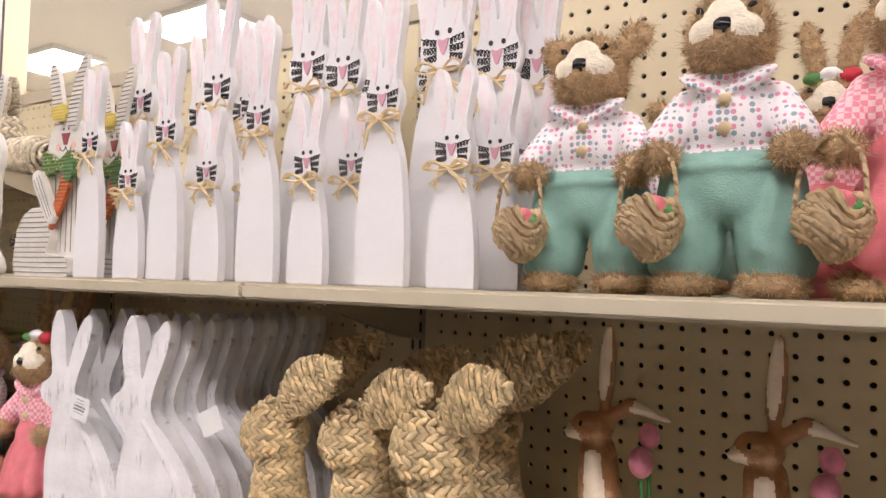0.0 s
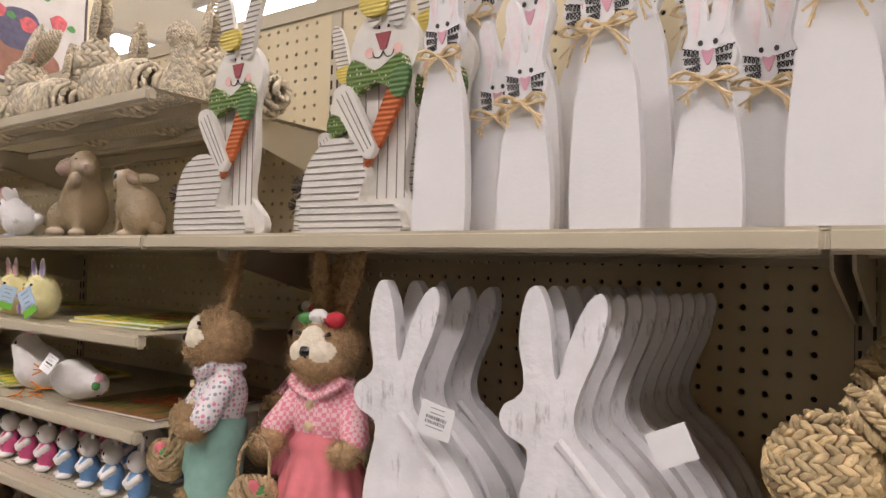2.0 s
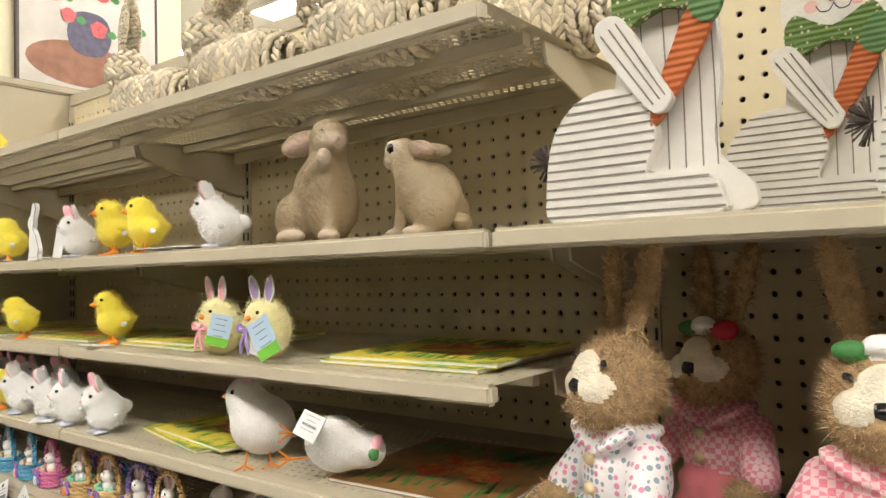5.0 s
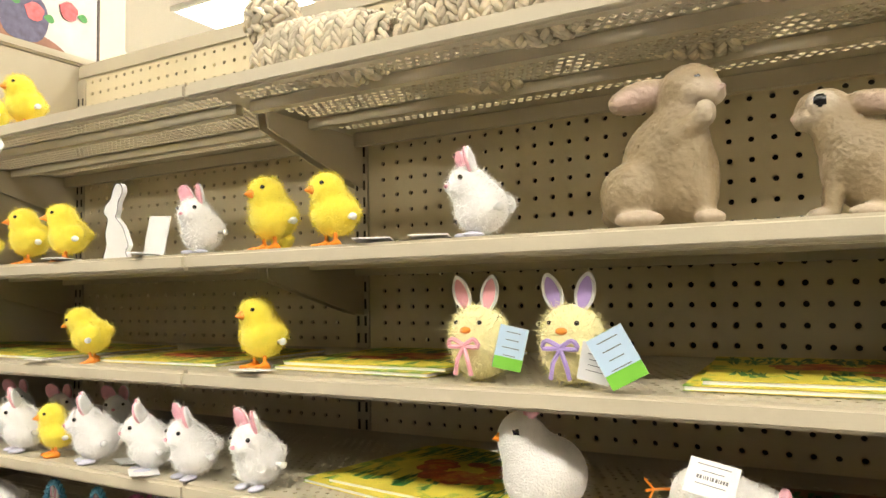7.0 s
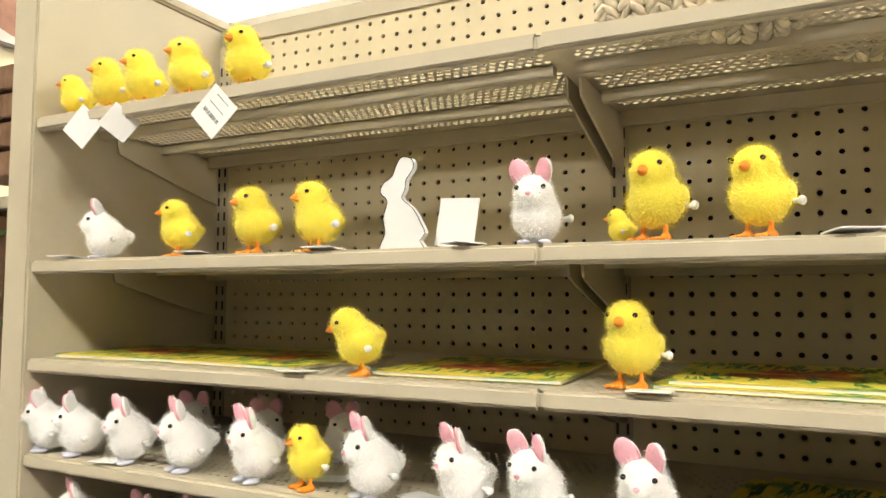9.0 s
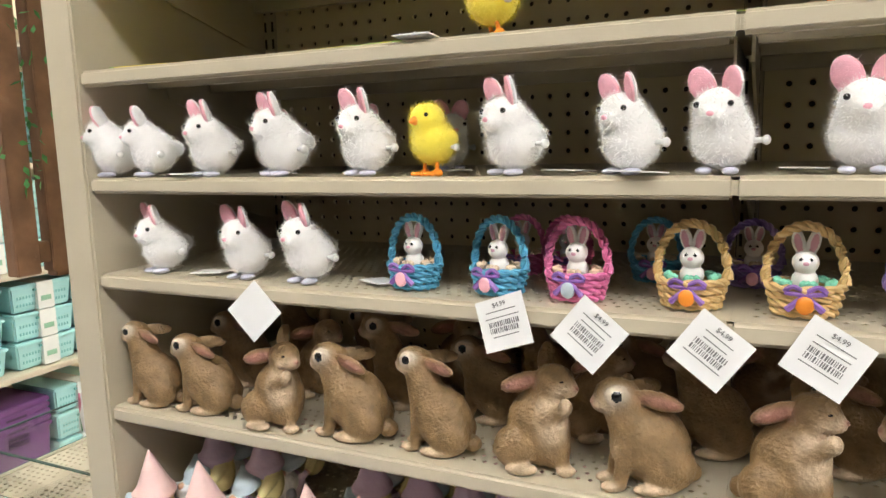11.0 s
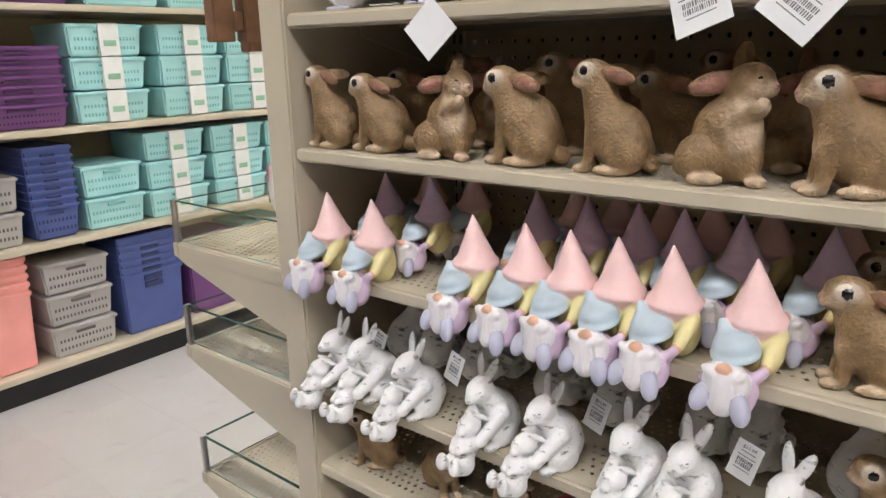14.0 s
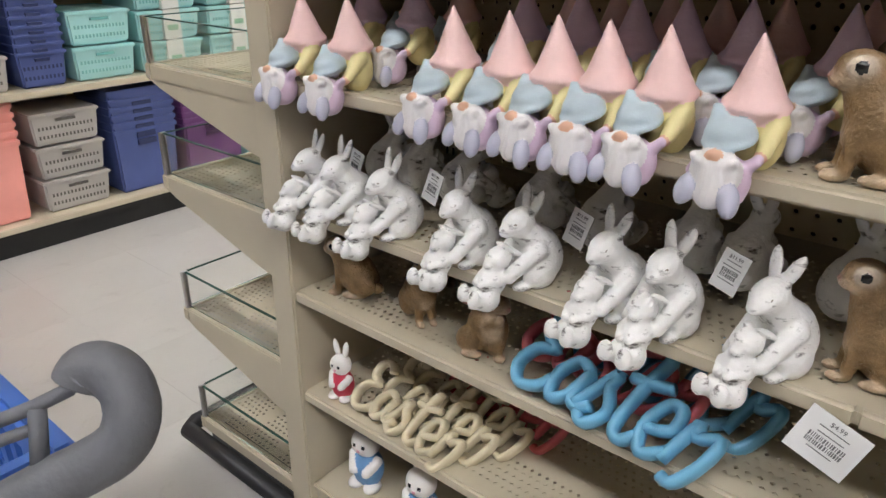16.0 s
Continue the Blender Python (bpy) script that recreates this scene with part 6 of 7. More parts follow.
dress_pink = mat("bright_pink_resin", (0.72, 0.10, 0.26), 0.5, 0.12, 60)
dress_blue = mat("blue_resin", (0.14, 0.30, 0.55), 0.5, 0.12, 60)
dress_red = mat("red_resin", (0.55, 0.04, 0.08), 0.5, 0.12, 60)
SBP, SBB, SBR = small_bunny(dress_pink, "bunny_pink"), small_bunny(dress_blue, "bunny_blue"), small_bunny(dress_red, "bunny_red")
for k in range(7):
    place(SBP if k < 3 else SBB, "bunny_figurine", "white resin bunny figurine in a pink dress" if k < 3 else "white resin bunny figurine in blue overalls", "figurine", "dressed bunny figurines", -0.44 + 0.062 * k, 0.05, S5, -20, 0.88)
    place(SBP if k < 3 else SBB, "bunny_figurine", "white resin bunny figurine in a pink dress" if k < 3 else "white resin bunny figurine in blue overalls", "figurine", "dressed bunny figurines", -0.42 + 0.062 * k, 0.14, S5, -10, 0.88)
place(SBR, "bunny_figurine", "white resin bunny figurine in a red dress", "figurine", "dressed bunny figurines", -1.40, 0.03, S10, 10, 0.92)
for x, y in ((-1.385, 0.06), (-1.26, 0.05), (-1.05, 0.05), (-0.9, 0.05)):
    place(SBB, "bunny_figurine", "tall white resin bunny figurine with long lilac ears", "figurine", "dressed bunny figurines", x, y, S11, 10, 1.35)

# ---- lettering ornaments ----
cream_res = mat("cream_resin", (0.66, 0.58, 0.40), 0.5, 0.06, 30)
blue_res = mat("blue_gloss_resin", (0.16, 0.42, 0.62), 0.4, 0.06, 30)
coral_res = mat("coral_resin", (0.56, 0.12, 0.14), 0.45, 0.08, 30)


STROKES = {
    "E": ([(0.62, 0.86), (0.42, 1.0), (0.18, 0.9), (0.2, 0.66), (0.46, 0.56), (0.16, 0.46), (0.04, 0.2), (0.24, 0.0), (0.56, 0.06), (0.72, 0.24)],),
    "a": ([(0.56, 0.5), (0.3, 0.56), (0.1, 0.3), (0.22, 0.03), (0.46, 0.16), (0.58, 0.52), (0.54, 0.14), (0.74, 0.06)],),
    "s": ([(0.0, 0.1), (0.3, 0.64), (0.3, 0.46), (0.5, 0.2), (0.3, -0.04), (0.1, 0.06), (0.24, 0.16)],),
    "t": ([(0.34, 1.05), (0.22, 0.5), (0.22, 0.1), (0.4, 0.0), (0.58, 0.14)], [(0.0, 0.68), (0.3, 0.7), (0.62, 0.76)]),
    "e": ([(0.12, 0.26), (0.46, 0.36), (0.42, 0.6), (0.2, 0.58), (0.08, 0.26), (0.26, 0.0), (0.58, 0.14)],),
    "r": ([(0.04, 0.04), (0.2, 0.56), (0.26, 0.42), (0.56, 0.5), (0.54, 0.2), (0.36, -0.1), (0.16, -0.1)],)}
WIDE = {"E": 0.66, "a": 0.66, "s": 0.52, "t": 0.5, "e": 0.54, "r": 0.6}


def word(body, size, material, m, label):
    """Script letters of thick moulded strokes, each letter a part."""
    ob = tagged(new("word_ornament"), label, "ornament", "lettering ornaments")
    ob.matrix_basis = m
    x = 0.0
    for ch in body:
        bm = bmesh.new()
        for st in STROKES[ch]:
            line = spline([(x + (px + 0.2 * pz) * size * 0.72, 0, pz * size) for px, pz in st], 5, False)
            tube(bm, line, size * 0.072, 8)
        for v in bm.verts:
            v.co.y *= 1.9
        part("letter", bm, material, ob, smooth=True)
        x += WIDE[ch] * size * 0.70
    return ob


for k in range(3):
    word("Easter", 0.078, cream_res, pose(-1.372 + 0.03 * k, 0.018 + 0.034 * k, S10 + 0.012 + 0.004 * k, -42, 4, -3), "cream resin lettering ornament spelling Easter, %s" % ("leaning on the shelf", "behind another", "at the back of the row")[k])
for k in range(2):
    word("Easter", 0.092, blue_res, pose(-1.092 + 0.03 * k, 0.006 + 0.085 * k, S9 + 0.016, -44, 3, -5), "blue resin lettering ornament spelling Easter, %s" % ("leaning on the shelf", "behind another")[k])
word("Easter", 0.085, coral_res, pose(-1.11, 0.055, S9 + 0.02, -40, 3, -3), "coral resin lettering ornament spelling Easter, between blue ones")
word("Easter", 0.078, coral_res, pose(-1.28, 0.13, S10 + 0.02, -40, 3, -4), "coral resin lettering ornament spelling Easter, behind the cream ones")

# ---- end cap with glass fences ----
pane = glass("clear_glass", (0.985, 1.0, 0.992))
edge_green = mat("glass_edge_green", (0.03, 0.07, 0.055), 0.2, 0.1, 40)
chrome = mat("brushed_steel", (0.55, 0.55, 0.56), 0.3, 0.08, 80, metal=1.0)
rubber = mat("black_rubber_bumper", (0.018, 0.018, 0.02), 0.5, 0.2, 30, 0.2, 90)
perf_v, perf_f = perforated(0.004, 0.246, 0.02, 0.62, 22, 54, 0.0034, 4, 0.0, 0.0015, keep=lambda i, j: i % 8 not in (6, 7), stagger=True)
END_DECK = quick_mesh("end_deck", [(x, z, -y) for x, y, z in perf_v], perf_f, [almond], smooth=False)
for z in (0.757, 0.575, 0.324, 0.083):
    ob = tagged(new("end_shelf"), "almond perforated end-cap shelf with a low glass fence", "shelf", "end-cap shelves", "structure")
    ob.matrix_basis = pose(-1.805, 0.0, z) @ Matrix.Diagonal((1.075, 1, 1, 1))
    part("deck", END_DECK, almond, ob, m=pose(0.015, 0.015, 0))
    part("frame", boxes((0, 0.015, 0.012, 0.66, -0.024, 0.001), (0.015, 0.262, 0.012, 0.034, -0.024, 0.001), (0.262, 0.278, 0.012, 0.66, -0.024, 0.001), (0.015, 0.262, 0.635, 0.66, -0.024, 0.001)), almond, ob, bevel=0.002)
    if z > 0.2:
        o = [(0.006, -0.024), (0.27, -0.024), (0.27, -0.10), (0.24, -0.095), (0.03, -0.034)]
        for y in (0.014, 0.65):
            part("bracket", slab(o, y, y + 0.004), almond, ob)
    part("glass_fence", boxes((0.012, 0.270, 0.0185, 0.0225, 0.004, 0.07)), pane, ob, "clear glass fence")
    part("glass_fence", boxes((0.006, 0.010, 0.024, 0.62, 0.004, 0.07)), pane, ob, "clear glass fence")
    part("glass_edge", boxes((0.012, 0.270, 0.0183, 0.0227, 0.0703, 0.0716)), edge_green, ob, "dark green polished glass edge")
    part("glass_edge", boxes((0.0058, 0.0102, 0.027, 0.62, 0.0703, 0.0716)), edge_green, ob, "dark green polished glass edge")
    for x in (0.008, 0.272):
        part("fence_post", boxes((x - 0.004, x + 0.004, 0.014, 0.026, 0.0, 0.072)), chrome, ob, "steel fence post", bevel=0.001)
tagged(part("end_base", boxes((-1.79, -1.513, 0.02, 0.66, 0.0, 0.055)), rubber, bevel=0.006), "black base of the end cap", "base", kind="structure")
bm = bmesh.new()
tube(bm, [(-1.825, 0.7, 0.06), (-1.825, 0.01, 0.06), (-1.815, -0.012, 0.06), (-1.5, -0.012, 0.06)], 0.016, 10)
tagged(part("bumper_rail", bm, rubber, smooth=True), "black rubber bumper rail round the end-cap base", "bumper", kind="structure")
tagged(part("end_board", boxes((-1.512, -1.5045, 0.03, 0.70, 0.0, TOPZ)), board, bevel=0.002), "almond back board of the end cap", "panel", kind="structure")
tagged(part("far_back_board", boxes((-1.52, 2.286, BACK + 0.38, BACK + 0.385, 0.0, 0.4)), board), "almond rear face of the shelving", "panel", kind="structure")

# painted egg standing on the end cap
egg_white = mat("white_egg_glaze", (0.80, 0.78, 0.74), 0.3, 0.04, 20)
EGG = figure("egg", [ell((0, 0, 8.5), (6.2, 6.2, 8.5), 0)], [egg_white], 0.4)
ob = tagged(new("painted_egg"), "large white ceramic egg painted with pink tulips", "ornament")
ob.location = (-1.668, 0.19, 0.758)
part("shell", EGG, None, ob)
for a, zz in ((-2.2, 0.10), (-1.5, 0.07), (-2.9, 0.06), (-1.9, 0.135)):
    p = figure("tulip_petal", [ell((0, 0, 0), (1.2, 0.25, 1.9), 0), ell((0.9, 0, 0.3), (0.7, 0.22, 1.5), 0, (0, 20, 0), 0.1)], [tulip_pink], 0.18)
    rr = 0.061 * math.sqrt(max(0.05, 1 - ((zz - 0.085) / 0.085) ** 2))
    part("painted_tulip", p, None, ob, "pink tulip", m=pose(rr * math.cos(a), rr * math.sin(a), zz, 0, 0, math.degrees(a) + 90))
    part("painted_leaf", figure("leaf", [ell((0, 0, -2.6), (0.45, 0.2, 2.2), 0, (0, 15, 0))], [leaf_green], 0.15), None, ob, m=pose(rr * math.cos(a), rr * math.sin(a), zz, 0, 0, math.degrees(a) + 90))

# wooden window frames with greenery, hung on the end cap
walnut = mat("weathered_brown_wood", (0.19, 0.10, 0.055), 0.7, 0.3, 22, wave=("X", 18, 6), bump=0.5, second=(0.30, 0.20, 0.13), sscale=9, smix=0.35)
LEAF = [(0, 0, 0), (0.006, 0.004, 0.002), (0.016, 0.0, 0.004), (0.006, -0.004, 0.002)]


def window_frame(x, y, z0, z1, d):
    ob = tagged(new("hanging_frame"), "weathered brown wooden frame with green garland hung on the end cap", "wall decor", "wooden frames")
    ob.location = (x, y, 0)
    for yy in (0.0, d):
        part("side_board", boxes((-0.012, 0.012, yy - 0.018, yy + 0.018, z0, z1)), walnut, ob, bevel=0.0015)
    for zz in (z0 + 0.03, z1 - 0.03):
        part("cross_board", boxes((-0.009, 0.009, 0.018, d - 0.018, zz - 0.015, zz + 0.015)), walnut, ob, bevel=0.0015)
    V, Fc = [], []
    r2 = random.Random(int(abs(x * 100)))
    for k in range(170):
        m = pose(r2.uniform(-0.05, 0.03), d * 0.5 + r2.gauss(0, 0.03), z0 + 0.12 + r2.random() * (z1 - z0 - 0.12), r2.uniform(0, 360), r2.uniform(0, 360), r2.uniform(0, 360))
        k0 = len(V)
        V += [tuple(m @ Vector(p)) for p in LEAF]
        Fc.append((k0, k0 + 1, k0 + 2, k0 + 3))
    o = part("garland", quick_mesh("garland", V, Fc, [leaf_green]), None, ob, "green leafy garland")
    o["kind"] = "stuff"
    return ob


tagged(part("hang_rail", boxes((-1.76, -1.513, 0.10, 0.112, 1.555, 1.575)), chrome), "steel rail on the end cap that holds the frames", "rail", kind="structure")
window_frame(-1.70, 0.075, 1.075, 1.56, 0.055)
window_frame(-1.735, 0.16, 1.06, 1.54, 0.06)
ob = tagged(new("wooden_crate"), "dark weathered wooden crate hung on the end cap", "crate")
ob.location = (-1.66, 0.10, 1.60)
for k in range(4):
    part("slat", boxes((-0.07, 0.07, -0.03, 0.10, 0.045 * k, 0.045 * k + 0.038)), walnut, ob, bevel=0.002)

# ---- storage bins on the opposite shelving ----
BX = -3.06
bin_teal = mat("teal_plastic", (0.38, 0.68, 0.67), 0.4, 0.05, 12, rnd=0.05)
bin_blue = mat("navy_plastic", (0.07, 0.10, 0.28), 0.4, 0.08, 12, rnd=0.05)
bin_purple = mat("purple_plastic", (0.15, 0.05, 0.18), 0.4, 0.08, 12, rnd=0.05)
bin_grey = mat("grey_plastic", (0.42, 0.40, 0.37), 0.45, 0.06, 12, rnd=0.05)
bin_coral = mat("coral_plastic", (0.80, 0.33, 0.28), 0.4, 0.06, 12, rnd=0.04)
label_paper = mat("cream_card_sleeve", (0.72, 0.73, 0.68), 0.6, 0.04, 20)
label_green = mat("green_print", (0.25, 0.45, 0.30), 0.6, 0.1, 30)
black_kick = mat("black_kickboard", (0.012, 0.012, 0.012), 0.6, 0.2, 20)


def bin_thing(y0, y1, z0, z1, material, colour, slots=True, sleeve=False, depth=0.24, lid=0.012):
    w, h = y1 - y0, z1 - z0
    ob = tagged(new("storage_bin"), "%s plastic storage bin%s on the shelf" % (colour, " with a card sleeve" if sleeve else ""), "storage bin", "%s bins" % colour)
    ob.matrix_basis = pose(BX, y0, z0, 0, 0, 0)
    t = min(0.012, w * 0.08)
    bm = bmesh.new()
    a = [bm.verts.new(c) for c in ((-depth, t, 0), (-t, t, 0), (-t, w - t, 0), (-depth, w - t, 0), (-depth, 0.003, h), (0, 0.003, h), (0, w - 0.003, h), (-depth, w - 0.003, h))]
    for f in ((0, 3, 2, 1), (0, 1, 5, 4), (1, 2, 6, 5), (2, 3, 7, 6), (3, 0, 4, 7)):
        bm.faces.new([a[i] for i in f])
    part("tub", bm, material, ob, bevel=0.006)
    part("rim", boxes((-depth, 0.005, 0.0, w, h - lid, h - 0.002)), material, ob, bevel=0.003)
    if slots:
        bm = bmesh.new()
        n = max(5, int(w / 0.014))
        for i in range(n):
            for j in range(2):
                y = w * 0.1 + (w * 0.8) * (i + 0.5) / n
                z = h * (0.22 + 0.27 * j)
                x = -t * (1 - z / h)
                box(bm, x - 0.001, x + 0.0012, y - 0.0028, y + 0.0028, z, z + h * 0.17)
        s = part("weave_slots", bm, material, ob)
        s.data.materials[0] = slot_shade[colour]
        s["kind"] = "stuff"
    # grip recess drawn as a bar in the shaded bin colour
    bm = boxes((-0.002, 0.0035, w * 0.36, w * 0.64, h * 0.72, h * 0.80))
    part("grip", bm, slot_shade[colour], ob)
    if sleeve:
        s = part("card_sleeve", boxes((-depth * 0.9, 0.007, w * 0.40, w * 0.66, h * 0.02, h + 0.001)), label_paper, ob, "cream card sleeve", bevel=0.001)
        part("print", boxes((0.007, 0.0078, w * 0.45, w * 0.61, h * 0.32, h * 0.5)), label_green, s)
    return ob


# darker copy of each bin colour: painted shade for slots and grips
slot_shade = {}
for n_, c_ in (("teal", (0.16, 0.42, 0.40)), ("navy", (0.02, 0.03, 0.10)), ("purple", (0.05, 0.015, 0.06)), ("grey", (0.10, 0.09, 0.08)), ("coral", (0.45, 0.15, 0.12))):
    slot_shade[n_] = mat(n_ + "_shadowed_plastic", c_, 0.5, 0.1, 20)
z = 0.105
# lowest row
for k in range(5):
    bin_thing(0.0 - 0.06, 0.235, z + 0.028 * k, z + 0.028 * k + 0.26, bin_coral, "coral", slots=False, lid=0.02)
for k in range(3):
    bin_thing(0.27, 0.49, z + 0.108 * k, z + 0.108 * k + 0.105, bin_grey, "grey")
for k in range(6):
    bin_thing(0.52, 0.755, z + 0.026 * k, z + 0.026 * k + 0.225, bin_blue, "navy", slots=False, lid=0.018)
for k in range(5):
    bin_thing(0.78, 1.03, z + 0.022 * k, z + 0.022 * k + 0.20, bin_purple, "purple", slots=False, lid=0.018)
for k in range(3):
    bin_thing(1.05, 1.28, z + 0.1 * k, z + 0.1 * k + 0.097, bin_teal, "teal", sleeve=True)
    bin_thing(-0.40, -0.12, z + 0.108 * k, z + 0.108 * k + 0.105, bin_grey, "grey")
# second row
z = 0.503
for k in range(2):
    bin_thing(0.03, 0.255, z + 0.108 * k, z + 0.108 * k + 0.105, bin_grey, "grey")
for k in range(8):
    bin_thing(0.275, 0.425, z + 0.026 * k, z + 0.026 * k + 0.11, bin_blue, "navy", lid=0.014)
for k in range(2):
    bin_thing(0.44, 0.65, z + 0.108 * k, z + 0.108 * k + 0.105, bin_teal, "teal")
for y in (0.665, 0.93, 1.18):
    for k in range(3):
        bin_thing(y, y + 0.24, z + 0.1 * k, z + 0.1 * k + 0.098, bin_teal, "teal", sleeve=True)
for k in range(3):
    bin_thing(-0.25, 0.01, z + 0.1 * k, z + 0.1 * k + 0.098, bin_purple, "purple")
# third and fourth rows
z = 0.85
for k in range(7):
    bin_thing(0.16, 0.44, z + 0.028 * k, z + 0.028 * k + 0.075, bin_purple, "purple", lid=0.012)
for y in (0.46, 0.76, 1.03, 1.29):
    for k in range(3):
        bin_thing(y, y + 0.255, z + 0.104 * k, z + 0.104 * k + 0.101, bin_teal, "teal", sleeve=True)
z = 1.215
for k in range(2):
    bin_thing(0.53, 0.80, z + 0.11 * k, z + 0.11 * k + 0.108, bin_teal, "teal")
for k in range(7):
    bin_thing(0.82, 1.06, z + 0.032 * k, z + 0.032 * k + 0.075, bin_teal, "teal", lid=0.012)
    bin_thing(0.24, 0.50, z + 0.032 * k, z + 0.032 * k + 0.075, bin_purple, "purple", lid=0.012)
for y in (1.08, 1.34):
    for k in range(3):
        bin_thing(y, y + 0.24, z + 0.104 * k, z + 0.104 * k + 0.101, bin_teal, "teal", sleeve=True)
for zz in (0.105, 0.503, 0.85, 1.215, 1.62):
    tagged(part("bin_shelf", boxes((BX - 0.45, BX + 0.03, -1.6, 1.75, zz - 0.022, zz - 0.002)), almond, bevel=0.003), "almond shelf of the storage-bin display", "shelf", kind="structure")
tagged(part("bin_kickboard", boxes((BX - 0.02, BX - 0.002, -1.6, 1.75, 0.0, 0.082), (BX - 0.02, BX + 0.022, -1.6, 1.75, 0.066, 0.0825)), black_kick), "black kickboard under the bins", "kickboard", kind="structure")
tagged(part("wall_over_bins", boxes((BX - 0.20, BX - 0.165, -1.6, 1.75, 1.7, 4.0)), cream_wall), kind="structure")
tagged(part("bin_back_wall", boxes((BX - 0.5, BX - 0.46, -1.6, 1.75, 0.0, 3.3)), cream_wall), kind="structure")

# ---- framed rose picture on the wall over the bins ----
frame_dark = mat("dark_bronze_frame", (0.10, 0.08, 0.07), 0.4, 0.2, 30)
canvas = mat("painted_canvas_ground", (0.60, 0.56, 0.52), 0.6, 0.12, 6, 0.3, 300)
rose = mat("painted_rose", (0.62, 0.12, 0.13), 0.6, 0.3, 40)
vase = mat("painted_vase", (0.10, 0.09, 0.15), 0.6, 0.3, 30)
table = mat("painted_table", (0.30, 0.14, 0.09), 0.6, 0.25, 14)
ob = tagged(new("framed_picture"), "framed canvas print of red roses in a dark vase", "picture")
ob.matrix_basis = pose(BX - 0.14, 0.89, 2.36, 0, 0, 90)
part("canvas", boxes((0.012, 0.69, 0.004, 0.02, 0.012, 0.83)), canvas, ob)
part("frame", boxes((0, 0.70, -0.004, 0.024, 0, 0.012), (0, 0.70, -0.004, 0.024, 0.83, 0.842), (0, 0.012, -0.004, 0.024, 0.012, 0.83), (0.69, 0.70, -0.004, 0.024, 0.012, 0.83)), frame_dark, ob)
part("painted_table", slab([(0.04 + 0.26 + 0.26 * math.cos(a), 0.14 + 0.11 * math.sin(a)) for a in np.linspace(0, 6.1, 24)], 0.002, 0.004), table, ob)
part("painted_vase", slab(spline([(0.27, 0.2), (0.40, 0.2), (0.45, 0.3), (0.41, 0.40), (0.28, 0.40), (0.23, 0.3)], 4), 0.0005, 0.002), vase, ob)
r2 = random.Random(11)
for k in range(9):
    a, r = 0.7 * k, 0.05 + 0.02 * k
    cx, cz = 0.34 + r * 1.25 * math.cos(a), 0.52 + r * math.sin(a)
    s = r2.uniform(0.032, 0.052)
    part("painted_rose", slab([(cx + s * math.cos(q) * (1 + 0.15 * math.sin(5 * q)), cz + s * math.sin(q)) for q in np.linspace(0, 6, 14)], -0.001 - 0.0002 * k, 0.0004), rose, ob)
    part("painted_leaf", slab(spline([(cx + s, cz - 0.01), (cx + s + 0.03, cz - 0.03), (cx + s + 0.05, cz - 0.015), (cx + s + 0.03, cz + 0.01)], 3), 0.0006 - 0.0001 * k, 0.001), leaf_green, ob)

# ---- shopping cart beside the camera ----
cart_blue = mat("blue_cart_plastic", (0.05, 0.14, 0.48), 0.4, 0.08, 20)
cart_grey = mat("grey_cart_grip", (0.14, 0.145, 0.16), 0.55, 0.12, 40, 0.3, 200)


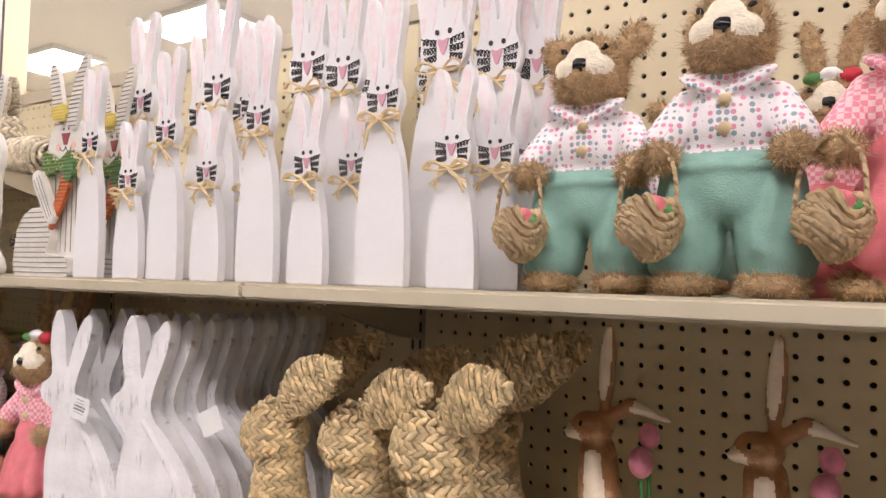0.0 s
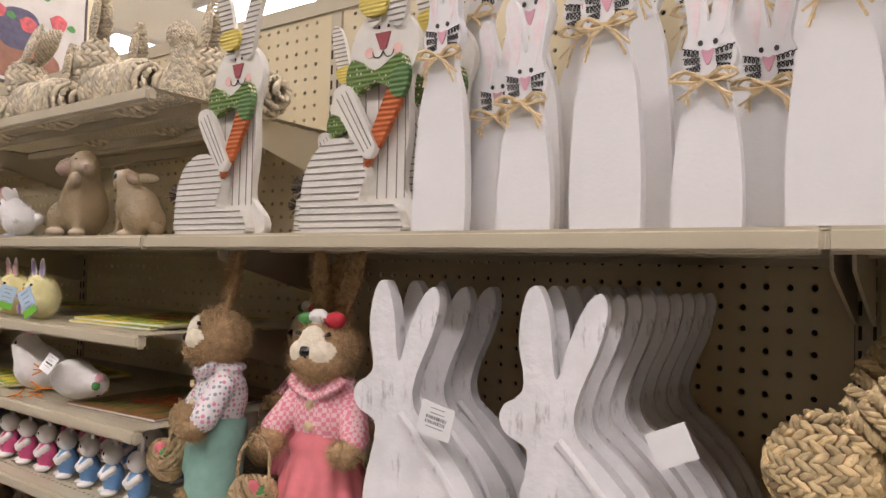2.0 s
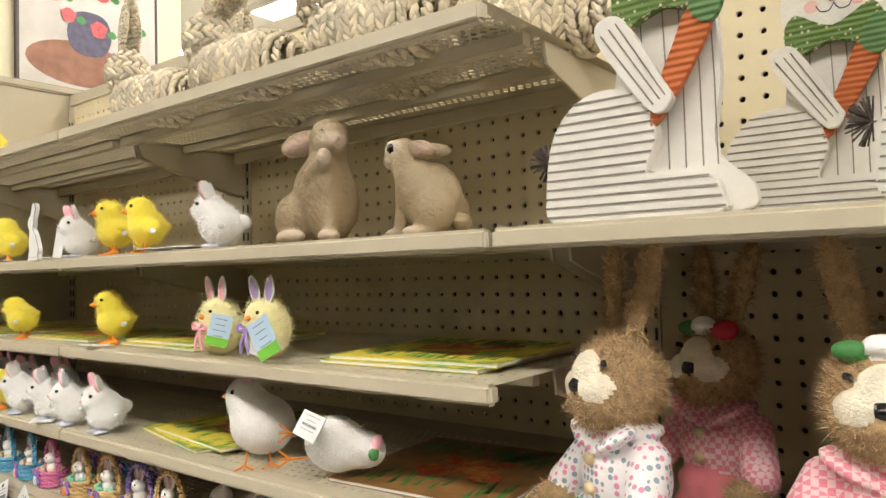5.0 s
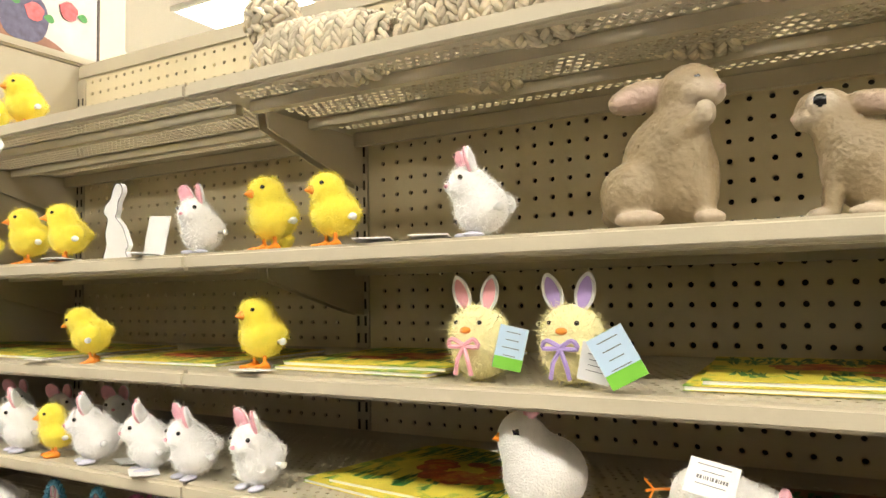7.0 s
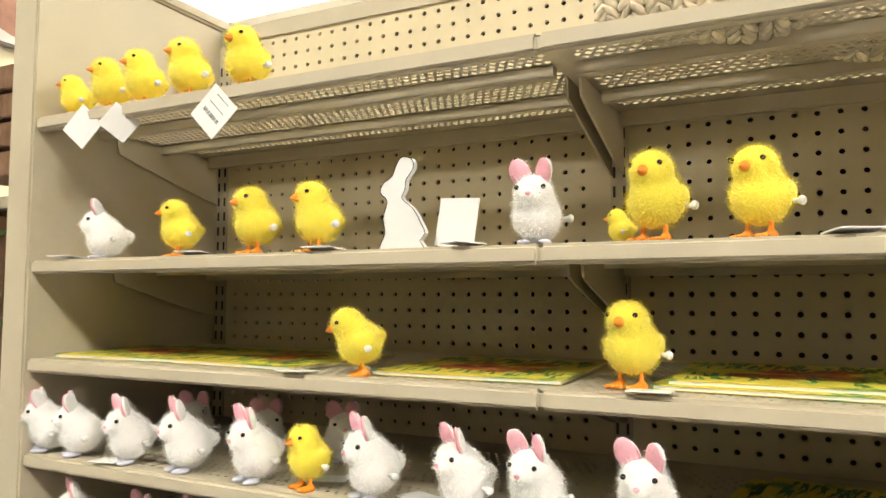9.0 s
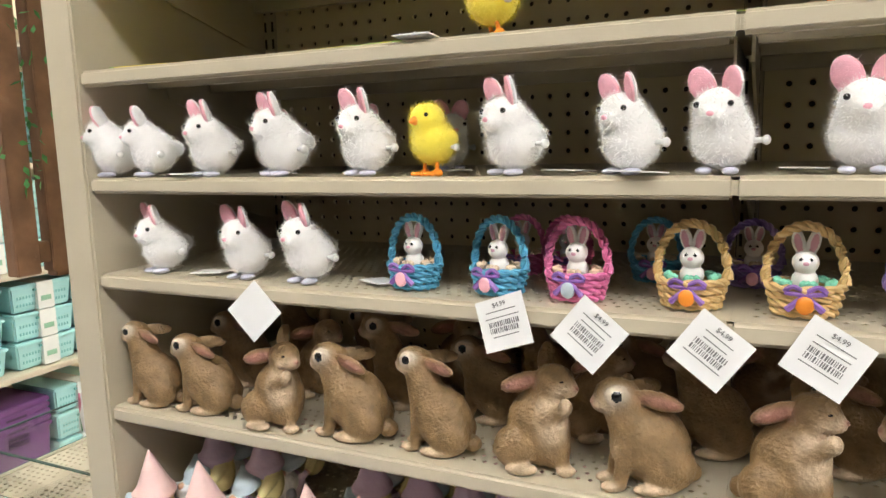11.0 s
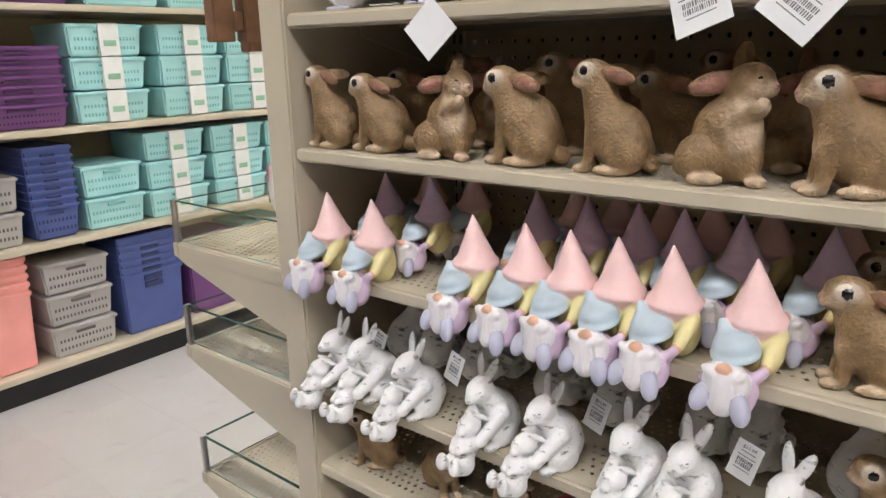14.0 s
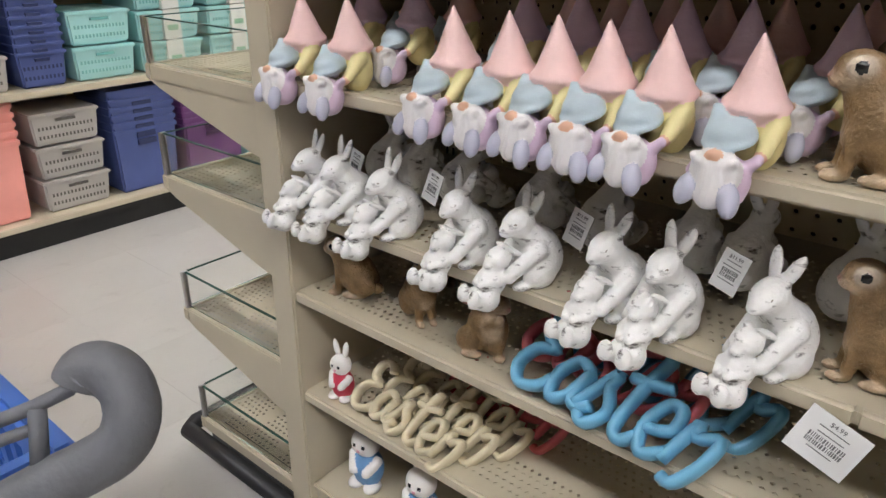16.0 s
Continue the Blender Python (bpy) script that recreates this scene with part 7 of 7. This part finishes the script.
def shopping_cart():
    ob = tagged(new("shopping_cart"), "blue plastic shopping cart with a grey moulded handle", "shopping cart")
    x0, x1, y0, y1, z0, z1 = -1.95, -1.17, -0.95, -0.412, 0.30, 0.62
    part("rim", boxes((x0, x1, y1 - 0.02, y1, z1 - 0.03, z1), (x0, x1, y0, y0 + 0.02, z1 - 0.03, z1), (x1 - 0.02, x1, y0 + 0.02, y1 - 0.02, z1 - 0.03, z1), (x0, x0 + 0.02, y0 + 0.02, y1 - 0.02, z1 - 0.03, z1)), cart_blue, ob, bevel=0.005)
    bars = bmesh.new()
    n = 26
    for k in range(n):
        x = x0 + 0.02 + (x1 - x0 - 0.04) * k / (n - 1)
        box(bars, x - 0.006, x + 0.006, y1 - 0.014, y1 - 0.006, z0, z1 - 0.03)
        box(bars, x - 0.006, x + 0.006, y0 + 0.006, y0 + 0.014, z0, z1 - 0.03)
        box(bars, x - 0.006, x + 0.006, y0 + 0.006, y1 - 0.006, z0 - 0.006, z0)
    for k in range(4):
        z = z0 + 0.07 * k
        box(bars, x0, x1, y1 - 0.012, y1 - 0.004, z, z + 0.014)
        box(bars, x0, x1, y0 + 0.004, y0 + 0.012, z, z + 0.014)
    for k in range(12):
        y = y0 + 0.02 + (y1 - y0 - 0.04) * k / 11
        box(bars, x1 - 0.012, x1 - 0.006, y - 0.006, y + 0.006, z0, z1 - 0.03)
        box(bars, x0 + 0.006, x0 + 0.012, y - 0.006, y + 0.006, z0, z1 - 0.03)
    o = part("lattice", bars, cart_blue, ob, "blue plastic lattice")
    o["kind"] = "stuff"
    R, U, C = Vector((0.77, 0.64, 0)), Vector((-0.26, 0.31, 0.915)), Vector((-1.07, -0.428, 0.696))

    def at(px, pz):
        return C + R * (px * 0.01) + U * (pz * 0.01)

    bm = bmesh.new()
    tube(bm, spline([at(-1.5, 2.2), at(-1.1, 2.9), at(-0.1, 3.0), at(0.9, 2.3), at(1.4, 1.1), at(1.3, -0.3), at(0.5, -1.5), at(-1.1, -2.5), at(-3.1, -3.5), at(-5.3, -4.7), at(-8.1, -6.1)], 6, False), 0.0155, 16)
    part("handle", bm, cart_grey, ob, "thick grey moulded grip", smooth=True)
    bm = bmesh.new()
    tube(bm, [at(-2.0, 1.9), at(-4.0, 0.9), at(-7.1, -0.4), at(-9.8, -1.5)], 0.0042, 10)
    tube(bm, [at(-4.2, -0.4), at(-7.1, -1.5), at(-9.8, -2.4)], 0.0036, 10)
    tube(bm, [at(-3.9, 0.8), at(-3.8, -0.7), at(-3.7, -2.4)], 0.0052, 8)
    part("handle_bar", bm, cart_grey, ob, "thin grey bar", smooth=True)
    for x in (x0 + 0.1, x1 - 0.1):
        for y in (y0 + 0.06, y1 - 0.06):
            bm = bmesh.new()
            tube(bm, [(x, y, z0), (x, y, 0.11)], 0.01, 8)
            w = part("leg", bm, cart_grey, ob)
            bm = bmesh.new()
            tube(bm, [(x, y - 0.012, 0.05), (x, y + 0.012, 0.05)], 0.05, 18)
            part("wheel", bm, rubber, w)


shopping_cart()

# ---- vinyl floor tiles near the walk ----
TILE = from_bm("tile", boxes((-0.1522, 0.1522, -0.1522, 0.1522, -0.004, 0.0)), tile)
floor_ob = bpy.data.objects["floor"]
for i in range(17):
    for j in range(17):
        t = new("tile", TILE)
        t.parent = floor_ob
        t.location = (-3.3 + 0.3048 * i, -2.2 + 0.3048 * j, 0)
V, Fc = [], []
for i in range(-19, 34):
    for j in range(-9, 33):
        if 0 <= i < 17 and 0 <= j < 17:
            continue
        x, y = -3.3 + 0.3048 * i, -2.2 + 0.3048 * j
        k = len(V)
        V += [(x - 0.1522, y - 0.1522, 0), (x + 0.1522, y - 0.1522, 0), (x + 0.1522, y + 0.1522, 0), (x - 0.1522, y + 0.1522, 0)]
        Fc.append((k, k + 1, k + 2, k + 3))
o = part("tile_rest", quick_mesh("tile_rest", V, Fc, [tile], smooth=False), None, floor_ob)
o["kind"] = "stuff"
